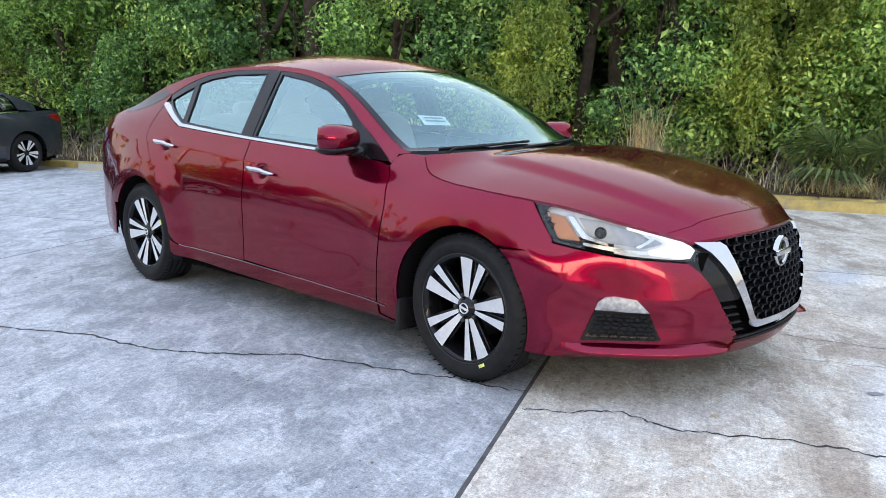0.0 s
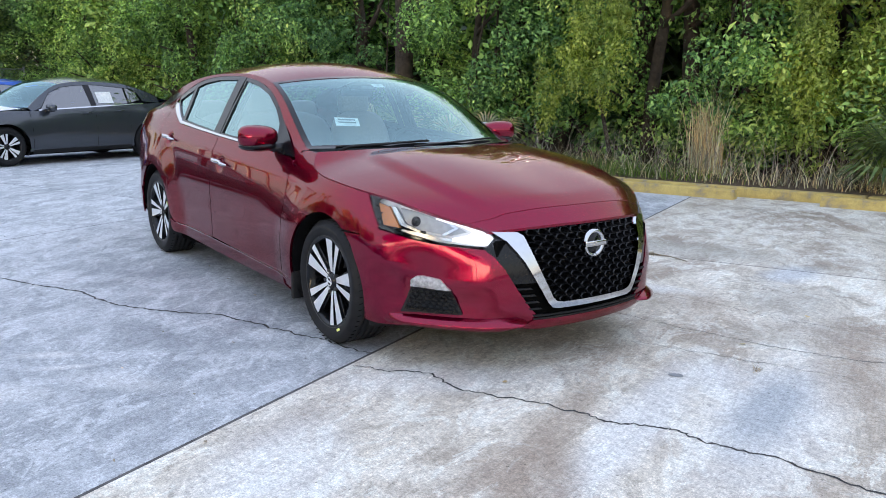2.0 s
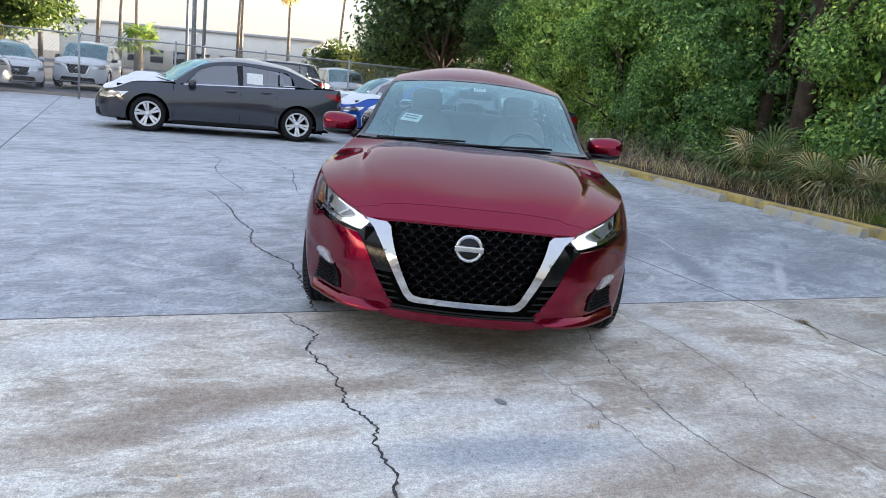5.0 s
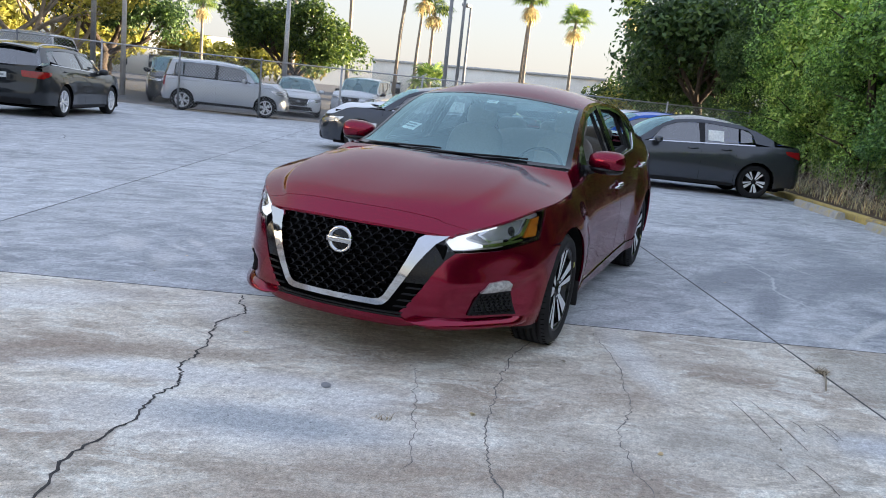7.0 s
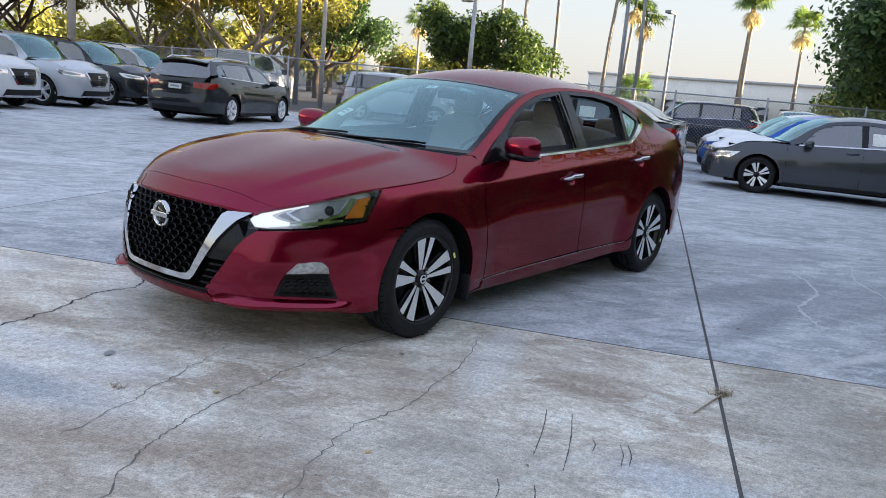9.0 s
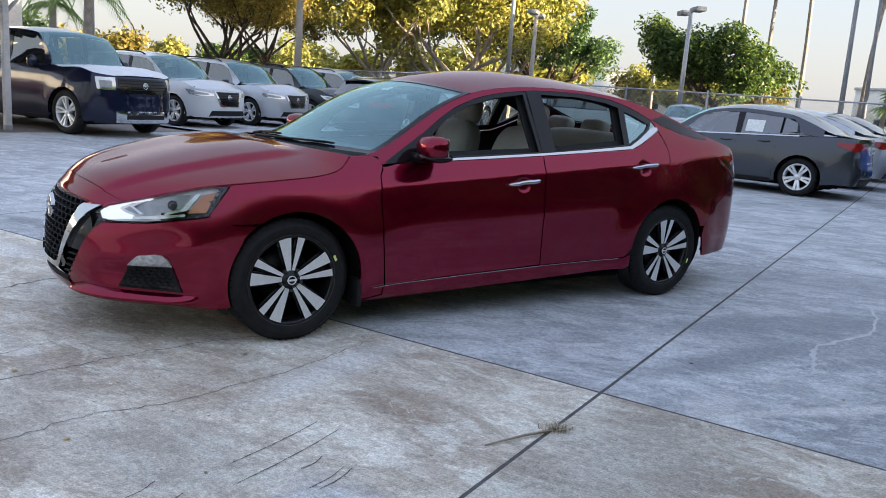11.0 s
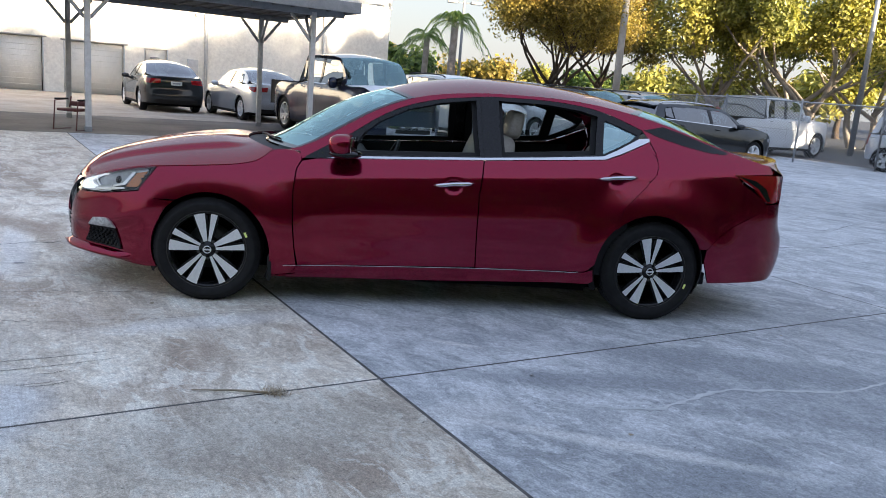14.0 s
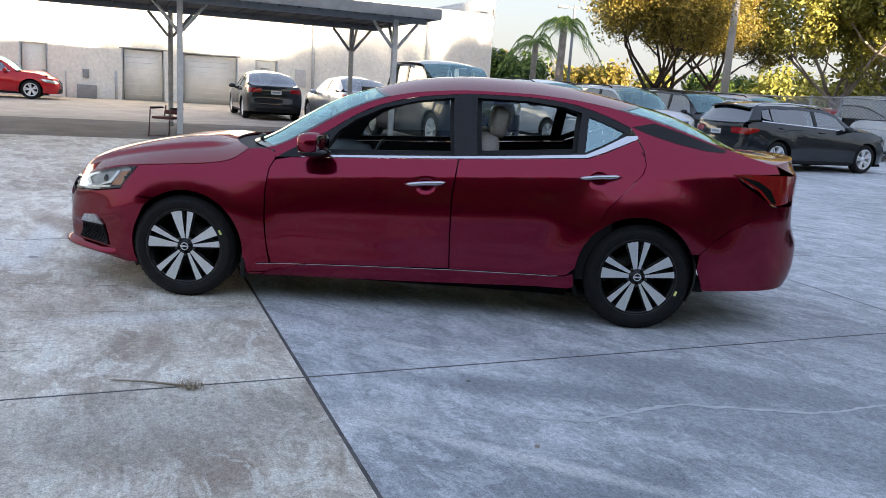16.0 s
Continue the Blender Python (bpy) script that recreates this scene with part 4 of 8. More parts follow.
part("boot_lid", coons(bl_base, deck_back, deck_l, deck_r, lambda s, t: Vector((0, 0, 0.012 * smooth(0.6, 1.0, s) * (1 - t * t))), 12, 24), PAINT_RED, hero)
bm = coons(lambda t: deck_back(t) + Vector((0.0, 0, 0.012)), lambda t: S.at(S.u_rear(abs(t) * 0.62), 0.99, 0, 1 if t >= 0 else -1), lambda s: rail(-2.26) * (1 - s) + S.at(S.u_rear(0.62), 0.99) * s,
           lambda s: rail(-2.26, -1) * (1 - s) + S.at(S.u_rear(0.62), 0.99, 0, -1) * s, None, 6, 24, thick=0.0)
part("boot_edge", bm, PAINT_RED, hero)
part("boot_face", skin(S, ty([(0.62, 0.99), (0.62, 0.72), (-0.62, 0.72), (-0.62, 0.99)]), 0.05), PAINT_RED, hero)
part("rear_bumper", skin(S, [(S.u(x), z) for x, z in [(-1.752, 0.495), (-1.745, 0.42), (-1.80, 0.275), (-2.0, 0.27)]] + ty([(0.5, 0.275), (-0.5, 0.275)])
     + [(2 * S.length - S.u(x), z) for x, z in [(-2.0, 0.27), (-1.80, 0.275), (-1.745, 0.42), (-1.752, 0.495), (-1.83, 0.58), (-1.95, 0.655), (-2.12, 0.735), (-2.17, 0.80)]]
     + ty([(-0.63, 0.80), (-0.63, 0.715), (0.63, 0.715), (0.63, 0.80)]) + [(S.u(x), z) for x, z in [(-2.17, 0.80), (-2.12, 0.735), (-1.95, 0.655), (-1.83, 0.58)]], 0.05), PAINT_RED, hero)
tail = xz([(-1.925, 0.992), (-2.25, 0.992)]) + ty([(0.40, 0.975), (0.42, 0.885)]) + xz([(-2.26, 0.812), (-2.20, 0.815), (-2.10, 0.90), (-2.01, 0.945)])
pair("tail_lamp", tail, LAMP_RED, 0.03, 0.004, 0.02, "dark red tail lamp")
pair("tail_lamp_smoke", xz([(-1.945, 0.985), (-2.02, 0.955), (-2.12, 0.905), (-2.20, 0.822), (-2.235, 0.822), (-2.19, 0.905), (-2.10, 0.955)]), BLACK_GLOSS, 0.03, 0.006, 0.004)
part("rear_plate", skin(S, ty([(0.16, 0.86), (0.16, 0.76), (-0.16, 0.76), (-0.16, 0.86)]), 0.1, 0.006), PLATE, hero)

# front face
cheek = xz([(1.722, 0.609), (1.806, 0.656), (1.835, 0.643), (1.951, 0.622), (2.08, 0.600)]) + yz([(0.62, 0.588), (0.557, 0.583), (0.517, 0.550), (0.478, 0.50), (0.423, 0.405), (0.362, 0.315), (0.305, 0.256), (0.40, 0.225)]) \
    + xz([(2.10, 0.205), (1.93, 0.195), (1.80, 0.186), (1.735, 0.19)] + arc(FA[0], FA[1], 0.347, -20, 30, 8) + arc(*FA, 42, 54, 4))
pair("front_bumper", cheek[::-1], PAINT_RED, 0.03)
for side in (1, -1):
    vs, fs = [], []
    ua, ub = S.u(1.79), S.u_front(0.35)
    NL = 26
    for k in range(NL + 1):
        s = k / NL
        u = ua + (ub - ua) * s
        tip = smooth(0.0, 0.30, s) * (1 - smooth(0.93, 1.0, s))
        for zz, o in ((0.250 + 0.030 * s, -0.004 + 0.006 * tip), (0.243 + 0.026 * s, -0.008 + 0.026 * tip), (0.226 + 0.022 * s, -0.010 + 0.058 * tip), (0.215 + 0.016 * s, -0.010 + 0.058 * tip), (0.198, -0.010 + 0.014 * tip)):
            zz += (0.246 - zz) * smooth(0.80, 1.0, s)
            vs.append(S.at(u, zz, o, side))
    for k in range(NL):
        for q in range(4):
            a = k * 5 + q
            fs.append((a, a + 1, a + 6, a + 5) if side > 0 else (a + 5, a + 6, a + 1, a))
    mesh_of("lower_lip", vs, fs, PAINT_RED, hero, "body-coloured lower lip blade", True)
part("lower_grille", skin(S, yz([(0.50, 0.652), (0.475, 0.56), (0.455, 0.50), (0.41, 0.40), (0.375, 0.33), (0.335, 0.25), (-0.335, 0.25), (-0.375, 0.33), (-0.41, 0.40), (-0.455, 0.50), (-0.475, 0.56), (-0.50, 0.652)])[::-1], 0.03, -0.036), BLACK_DEEP, hero)
pair("grille_side_trim", yz([(0.50, 0.652), (0.545, 0.598), (0.566, 0.578), (0.527, 0.542), (0.49, 0.495), (0.448, 0.43), (0.33, 0.43), (0.38, 0.53), (0.42, 0.60)])[::-1], BLACK_GLOSS, 0.03, -0.004, 0.03, "gloss black strip beside the chrome")
part("chin", skin(S, yz([(0.345, 0.256), (0.41, 0.222), (0.32, 0.205), (-0.32, 0.205), (-0.41, 0.222), (-0.345, 0.256)])[::-1], 0.04, 0.006), PAINT_RED, hero)
for k, z in enumerate((0.262, 0.276)):
    part("lower_slat", skin(S, yz([(0.345 - k * 0.005, z - 0.004), (0.345 - k * 0.005, z + 0.004), (-0.345 + k * 0.005, z + 0.004), (-0.345 + k * 0.005, z - 0.004)])[::-1], 0.05, 0.006), BLACK_MATTE, hero)
for k in range(5):
    z, y0, y1 = 0.275 + k * 0.032, 0.285 + k * 0.017, 0.345 + k * 0.019
    pair("side_slat", yz([(y0, z), (y0 + 0.01, z + 0.007), (y1 + 0.006, z + 0.007), (y1, z)]), BLACK_MATTE, 0.05, 0.004, 0.012)
chrome = [(0.530, 0.662), (0.468, 0.622), (0.428, 0.576), (0.391, 0.526), (0.321, 0.404), (0.282, 0.338), (0.257, 0.313), (0.226, 0.306)]
inner = [(0.20, 0.334), (0.236, 0.341), (0.256, 0.360), (0.298, 0.440), (0.344, 0.538), (0.388, 0.642), (0.415, 0.658)]
mir = lambda l: [(-y, z) for y, z in l[::-1]]
part("grille_surround", skin(S, yz(chrome + mir(chrome) + mir(inner) + inner)[::-1], 0.03, 0.016, 1, 0.03), CHROME, hero, "wide bright chrome surround")
gpoly = [(0.388, 0.648), (0.344, 0.538), (0.298, 0.44), (0.256, 0.36), (0.236, 0.341), (0.20, 0.334)]


def half_width(z):
    zs, ys = [p[1] for p in gpoly][::-1], [p[0] for p in gpoly][::-1]
    return float(np.interp(z, zs, ys))


verts, faces = [], []
hw, hh = 0.031, 0.0142
row = 0
z = 0.345
while z < 0.655:
    shift = hw if row % 2 else 0.0
    for k in range(-7, 8):
        yc = k * 2 * hw + shift
        if abs(yc) > half_width(min(max(z, 0.336), 0.647)) - 0.012:
            continue
        shape = [(-1.0, 0), (-0.62, 1.0), (0.62, 1.0), (1.0, 0), (0.62, -1.0), (-0.62, -1.0)]
        n0 = len(verts)
        for f, o in ((1.05, 0.002), (0.88, 0.006), (0.82, -0.03)):
            for a, b in shape:
                yy, zz = yc + a * hw * f, z + b * hh * f
                verts.append(S.at(S.u_front(min(abs(yy), 0.5)), zz, o, 1 if yy >= 0 else -1))
        for r in (0, 6):
            for k2 in range(6):
                j = (k2 + 1) % 6
                faces.append((n0 + r + k2, n0 + r + j, n0 + r + 6 + j, n0 + r + 6 + k2))
    z += hh * 2 * 0.98
    row += 1
mesh_of("grille_mesh", verts, faces, GRILLE_BLACK, hero, "black honeycomb grille mesh")
bm = lathe([(0.0, 0.0), (0.048, 0.0), (0.050, 0.006), (0.060, 0.010), (0.066, 0.004), (0.066, -0.01)], 40)
bmesh.ops.transform(bm, matrix=pose(S.at(0, 0.585, 0.012).x, 0, 0.583, 0, 0, -90), verts=bm.verts)
badge = part("badge", bm, CHROME, hero, "round chrome badge")
bm = lathe([(0.0, 0.0075), (0.045, 0.0075), (0.047, 0.004)], 32)
bmesh.ops.transform(bm, matrix=pose(S.at(0, 0.585, 0.012).x - 0.003, 0, 0.583, 0, 0, -90), verts=bm.verts)
part("badge_field", bm, BLACK_GLOSS, badge)
part("badge_bar", box(-0.02, -0.068, -0.013, 0.012, 0.068, 0.013, 0.003, pose(S.at(0, 0.585, 0.012).x + 0.004, 0, 0.583)), CHROME, badge)

# head lamps
lamp = xz([(1.735, 0.800), (1.785, 0.722), (1.835, 0.650), (1.951, 0.628), (2.10, 0.604)]) + yz([(0.60, 0.592), (0.535, 0.590), (0.500, 0.597), (0.492, 0.606), (0.545, 0.668), (0.62, 0.693), (0.707, 0.719)]) + xz([(1.93, 0.772), (1.83, 0.788)])
for ob in pair("headlamp_cover", lamp[::-1], CLEAR, 0.03, 0.004, 0.0, "clear headlamp cover"):
    ob.visible_shadow = False
pair("headlamp_housing", lamp[::-1], LAMP_GREY, 0.03, -0.035, 0.0)
pair("headlamp_bezel", xz([(1.735, 0.800), (1.785, 0.722), (1.835, 0.650), (1.951, 0.628), (1.951, 0.636), (1.842, 0.660), (1.797, 0.726), (1.765, 0.782), (1.83, 0.779), (1.93, 0.763)]) + yz([(0.707, 0.711), (0.62, 0.686), (0.62, 0.693), (0.707, 0.719)]) + xz([(1.93, 0.772), (1.83, 0.788)]), BLACK_GLOSS, 0.02, -0.006, 0.03)
pair("lamp_chamber", yz([(0.625, 0.652), (0.66, 0.675), (0.717, 0.702)]) + xz([(2.0, 0.732), (1.915, 0.742), (1.955, 0.682), (2.027, 0.652)]) + yz([(0.68, 0.634)]), LAMP_DARK, 0.02, -0.026, 0.01)
pair("daytime_lamp", yz([(0.505, 0.600), (0.515, 0.625), (0.556, 0.664), (0.64, 0.692), (0.725, 0.716), (0.727, 0.706), (0.65, 0.680), (0.606, 0.658), (0.604, 0.650), (0.625, 0.638), (0.67, 0.626), (0.67, 0.614), (0.588, 0.600)]), LAMP_WHITE, 0.015, -0.010, 0.02, "lit white daytime running lamp")
pair("lower_chrome_strip", yz([(0.672, 0.612), (0.672, 0.624)]) + xz([(2.03, 0.642), (1.94, 0.652), (1.94, 0.642), (2.05, 0.622)]), LAMP_SILVER, 0.02, -0.014, 0.012)
pair("chevron", yz([(0.700, 0.704), (0.652, 0.670), (0.695, 0.636), (0.707, 0.640), (0.668, 0.670), (0.712, 0.702)]), LAMP_SILVER, 0.012, -0.016, 0.012)
pair("chevron", xz([(2.03, 0.652), (1.955, 0.678), (1.895, 0.748), (1.872, 0.748), (1.935, 0.668), (2.03, 0.641)]), LAMP_SILVER, 0.012, -0.014, 0.012)
pair("amber_reflector", xz([(1.862, 0.745), (1.795, 0.760), (1.845, 0.664), (1.93, 0.657)]), LAMP_AMBER, 0.02, -0.012, 0.012, "amber side reflector")
for side in (1, -1):
    bm = bmesh.new()
    bmesh.ops.create_uvsphere(bm, u_segments=20, v_segments=12, radius=0.03)
    bmesh.ops.translate(bm, vec=S.at(S.u(2.0), 0.685, -0.045, side), verts=bm.verts)
    part("projector_lens", bm, BLACK_GLOSS, hero)

# fog lamp pockets
fog = xz([(2.010, 0.40), (1.995, 0.392), (1.948, 0.27)]) + yz([(0.634, 0.284), (0.632, 0.29), (0.668, 0.39), (0.675, 0.397)])
pair("fog_pocket", fog, BLACK_MATTE, 0.02, 0.010, 0.02, "black fog lamp pocket with honeycomb mesh")
pair("fog_mesh", (xz([(2.0, 0.38), (1.965, 0.285)]) + yz([(0.650, 0.297), (0.676, 0.38)])), BLACK_GLOSS, 0.02, 0.012, 0.004)
for side in (1, -1):
    verts, faces = [], []
    for row in range(6):
        zc = 0.293 + row * 0.0165
        k = (zc - 0.285) / 0.1
        u0, u1 = S.u_front(0.648 + 0.026 * k), S.u(1.968 + 0.032 * k)
        n = max(3, round((u1 - u0) / 0.036))
        for c in range(n):
            uc = u0 + (u1 - u0) * (c + (0.5 if row % 2 else 0.15)) / n
            n0 = len(verts)
            for f, o in ((1.02, 0.010), (0.80, 0.018), (0.70, 0.004)):
                for a, b in ((-1.0, 0), (-0.6, 1.0), (0.6, 1.0), (1.0, 0), (0.6, -1.0), (-0.6, -1.0)):
                    verts.append(S.at(uc + a * 0.020 * f, zc + b * 0.0092 * f, o, side))
            for r in (0, 6):
                faces += [(n0 + r + k2, n0 + r + (k2 + 1) % 6, n0 + r + 6 + (k2 + 1) % 6, n0 + r + 6 + k2) for k2 in range(6)]
    mesh_of("fog_honeycomb", verts, faces, BLACK_MATTE, hero, "black honeycomb mesh")
pair("fog_lamp", xz([(1.993, 0.394), (2.005, 0.43), (2.03, 0.452), (2.06, 0.455)]) + yz([(0.70, 0.445), (0.668, 0.396)]), FOG_LENS, 0.02, 0.012, 0.02, "clear fog lamp lens")

# lower body, wheel wells, cabin
for side in (1, -1):
    # black backing sheets painted as the shade behind the panel gaps
    for nm, x0, x1 in (("front_liner", 1.78, 2.05), ("sill_liner", -0.98, 1.0), ("rear_liner", -2.1, -1.80)):
        vs, fs = [], []
        for k in range(13):
            x = x0 + (x1 - x0) * k / 12
            for q in range(9):
                vs.append(S.at(S.u(x), 0.31 + 0.58 * q / 8 if x < -1.7 else (0.17 + 0.72 * q / 8 if x < 1.7 else 0.22 + 0.45 * q / 8), -0.03, side))
        for k in range(12):
            for q in range(8):
                fs.append((k * 9 + q, k * 9 + q + 1, k * 9 + q + 10, k * 9 + q + 9))
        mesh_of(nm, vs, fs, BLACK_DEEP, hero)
    for ax, az, ar in (FA, RA):
        bm = bmesh.new()
        prev = None
        for k in range(25):
            a = radians(-25 + 230 * k / 24)
            lip = S.at(S.u(ax + ar * math.cos(a)), max(0.19, az + ar * math.sin(a))).y - 0.014
            ring = [bm.verts.new((ax + (ar + g) * math.cos(a), side * y, az + (ar + g) * math.sin(a))) for y, g in ((lip, 0.0), (lip - 0.025, 0.02), (0.58, 0.02))]
            if prev:
                for q in range(2):
                    bm.faces.new((prev[q], prev[q + 1], ring[q + 1], ring[q]))
            prev = ring
        part("wheel_arch_liner", bm, BLACK_MATTE, hero)
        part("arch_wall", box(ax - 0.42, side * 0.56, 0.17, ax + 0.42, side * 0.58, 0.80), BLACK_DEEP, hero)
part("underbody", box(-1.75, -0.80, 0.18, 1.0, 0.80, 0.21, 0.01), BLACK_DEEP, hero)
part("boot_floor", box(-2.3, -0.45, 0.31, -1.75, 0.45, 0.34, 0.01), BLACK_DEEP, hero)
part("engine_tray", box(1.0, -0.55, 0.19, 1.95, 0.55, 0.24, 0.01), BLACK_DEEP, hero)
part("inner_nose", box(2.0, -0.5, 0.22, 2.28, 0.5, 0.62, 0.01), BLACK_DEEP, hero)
part("firewall", box(1.0, -0.72, 0.2, 1.06, 0.72, 0.90), BLACK_DEEP, hero)
part("boot_wall", box(-1.92, -0.72, 0.45, -1.86, 0.72, 1.06), BLACK_DEEP, hero)
part("mud_flap", box(1.02, 0.80, 0.15, 1.045, 0.905, 0.30, 0.005), BLACK_MATTE, hero)
part("mud_flap", box(1.02, -0.905, 0.15, 1.045, -0.80, 0.30, 0.005), BLACK_MATTE, hero)
for ax, az, mk in ((1.407, 0.317, 156), (-1.404, 0.326, 201)):
    wheel_parts(hero, ax, 0.78, az, az + 0.003, 0.236, 1, "split", 0.215, 1 if ax > 0 else 2, mk)
    wheel_parts(hero, ax, -0.78, az, az + 0.003, 0.236, -1, "split", 0.215, -16 if ax > 0 else 16, 226 if ax > 0 else 175)

# door handles, mirrors, wipers
for side in (1, -1):
    for xa, xb, za, zb in ((0.055, -0.195, 0.801, 0.826), (-0.99, -1.24, 0.909, 0.934)):
        pts = []
        for k in range(9):
            s = k / 8
            x, zz = xa + (xb - xa) * s, za + (zb - za) * s
            pts.append(S.at(S.u(x), zz, 0.012 + 0.022 * math.sin(math.pi * s) ** 0.5, side))
        bm = tube(pts, [0.006, 0.011, 0.013, 0.014, 0.014, 0.014, 0.014, 0.013, 0.007], 10)
        part("door_handle", bm, CHROME, hero, "chrome door handle")
    bm = bmesh.new()
    bmesh.ops.create_uvsphere(bm, u_segments=28, v_segments=18, radius=1)
    for v in bm.verts:
        x, y, zz = v.co
        x = x if x > 0 else x * 0.45
        v.co = Vector((math.copysign(abs(x) ** 0.8, x) * 0.098, math.copysign(abs(y) ** 0.75, y) * 0.118 , math.copysign(abs(zz) ** 0.7, zz) * 0.066 * (1 + 0.12 * y)))
    bmesh.ops.transform(bm, matrix=pose(0.605, side * 0.895, 1.010, 0, 0, side * -12) @ Matrix.Diagonal((1, side, 1, 1)), verts=bm.verts)
    mirror = part("door_mirror", bm, PAINT_RED, hero, "dark red door mirror shell")
    part("mirror_glass", box(-0.005, -0.095, -0.052, 0.0, 0.095, 0.052, 0.002, pose(0.560, side * 0.89, 1.010, 0, 0, side * -12)), CHROME, mirror)
    bm = bmesh.new()
    bmesh.ops.create_uvsphere(bm, u_segments=24, v_segments=10, radius=1)
    for v in bm.verts:
        v.co = Vector((v.co.x * 0.100, v.co.y * 0.114, v.co.z * 0.032))
    bmesh.ops.transform(bm, matrix=pose(0.605, side * 0.89, 0.957, 0, 0, side * -12), verts=bm.verts)
    part("mirror_base", bm, BLACK_GLOSS, mirror)
    part("mirror_arm", tube([(0.66, side * 0.755, 0.94), (0.64, side * 0.80, 0.945), (0.61, side * 0.85, 0.957)], [0.035, 0.026, 0.022], 10), BLACK_GLOSS, mirror)


def on_screen(s, t, up=0.02):
    p = (ws_base(t) * (1 - s) + ws_top(t) * s)
    return p + Vector((0, 0, 0.022 * math.sin(math.pi * s) * (1 - t * t) + up))


for t0, t1 in ((-0.30, 0.62), (-0.88, -0.12)):
    arm = [hood_rear(t0 * 0.95) + Vector((-0.05, 0, -0.004))] + [on_screen(0.0 + 0.05 * k / 4, t0 + (t1 - t0) * (k + 1) / 5, 0.012) for k in range(5)]
    w = part("wiper", tube(arm, [0.010, 0.007, 0.006, 0.005, 0.005, 0.004], 6), BLACK_MATTE, hero, "black wiper arm")
    part("wiper_blade", tube([on_screen(0.010, t1 - 0.70, 0.007), on_screen(0.035, t1 - 0.3, 0.009), on_screen(0.055, t1 + 0.05, 0.007)], 0.006, 6), BLACK_MATTE, w)

# cabin
part("cabin_floor", box(-1.86, -0.70, 0.22, 1.0, 0.70, 0.30), DASH, hero)
bm = bmesh.new()
prof = [(1.02, 0.30), (0.55, 0.45), (0.42, 0.62), (0.40, 0.80), (0.48, 0.90), (0.62, 0.935), (0.85, 0.935), (1.05, 0.93)]
rows = [[bm.verts.new((x, y, z)) for x, z in prof] for y in (-0.70, -0.4, 0.0, 0.4, 0.70)]
for r0, r1 in zip(rows, rows[1:]):
    for k in range(len(prof) - 1):
        bm.faces.new((r0[k], r0[k + 1], r1[k + 1], r1[k]))
part("dashboard", bm, DASH, hero)
for side in (1, -1):
    vs, fs = [], []
    for k in range(16):
        x = 0.78 - 2.0 * k / 15
        for q, zq in enumerate((0.28, 0.55, 0.80, 0.915 - 0.055 * (x - 0.53))):
            vs.append(S.at(S.u(x), zq, -0.075 if q < 3 else -0.05, side))
    for k in range(15):
        for q in range(3):
            fs.append((k * 4 + q, k * 4 + q + 1, k * 4 + q + 5, k * 4 + q + 4))
    mesh_of("door_card", vs, fs, DASH, hero, smooth_faces=True)
bm = coons(lambda t: ws_top(t) - Vector((0, 0, 0.04)), lambda t: roof_back(t) - Vector((0, 0, 0.04)), lambda s: edge_curve(0.19, -1.22, 1)(s) - Vector((0, 0.02, 0.03)), lambda s: edge_curve(0.19, -1.22, -1)(s) - Vector((0, -0.02, 0.03)),
           lambda s, t: Vector((0, 0, 0.04 * math.sin(math.pi * s) * (1 - t * t))), 10, 10, thick=0.0)
part("headliner", bm, LINER, hero)


def cushion(bm, cx, cy, cz, sx, sy, sz, rx=0.0, ry=0.0):
    made = bmesh.ops.create_uvsphere(bm, u_segments=20, v_segments=12, radius=1)["verts"]
    for v in made:
        x, y, z = v.co
        v.co = Vector([math.copysign(abs(c) ** 0.55, c) * h for c, h in ((x, sx), (y, sy), (z, sz))])
    bmesh.ops.transform(bm, matrix=pose(cx, cy, cz, rx, ry, 0), verts=made)


for y in (0.37, -0.37):
    bm = bmesh.new()
    cushion(bm, 0.02, y, 0.48, 0.27, 0.24, 0.10, 0, -6)
    seat = part("seat", bm, LEATHER, hero, "light grey leather front seat")
    bm = bmesh.new()
    cushion(bm, -0.36, y, 0.80, 0.09, 0.235, 0.33, 0, -18)
    part("backrest", bm, LEATHER, seat)
    bm = bmesh.new()
    cushion(bm, -0.51, y, 1.185, 0.055, 0.125, 0.095, 0, -10)
    part("headrest", bm, LEATHER, seat)
    part("headrest_post", tube([(-0.48, y - 0.05, 1.05), (-0.50, y - 0.05, 1.16)], 0.008, 6), CHROME, seat)
    part("headrest_post", tube([(-0.48, y + 0.05, 1.05), (-0.50, y + 0.05, 1.16)], 0.008, 6), CHROME, seat)
bm = bmesh.new()
cushion(bm, -0.93, 0, 0.50, 0.27, 0.64, 0.11, 0, -6)
seat = part("rear_bench", bm, LEATHER, hero, "light grey leather rear bench")
bm = bmesh.new()
cushion(bm, -1.30, 0, 0.80, 0.10, 0.62, 0.32, 0, -24)
part("bench_backrest", bm, LEATHER, seat)
for y in (0.40, 0.0, -0.40):
    bm = bmesh.new()
    cushion(bm, -1.46, y, 1.11, 0.06, 0.13, 0.075, 0, -12)
    part("headrest", bm, LEATHER, seat)
part("parcel_shelf", box(-1.95, -0.62, 1.0, -1.42, 0.62, 1.02), DASH, hero)
bm = lathe([(0.175, -0.012), (0.188, 0.0), (0.175, 0.012), (0.162, 0.0), (0.175, -0.012)], 36)
add_box(bm, -0.165, -0.01, -0.02, 0.165, 0.01, 0.02, 0.004)
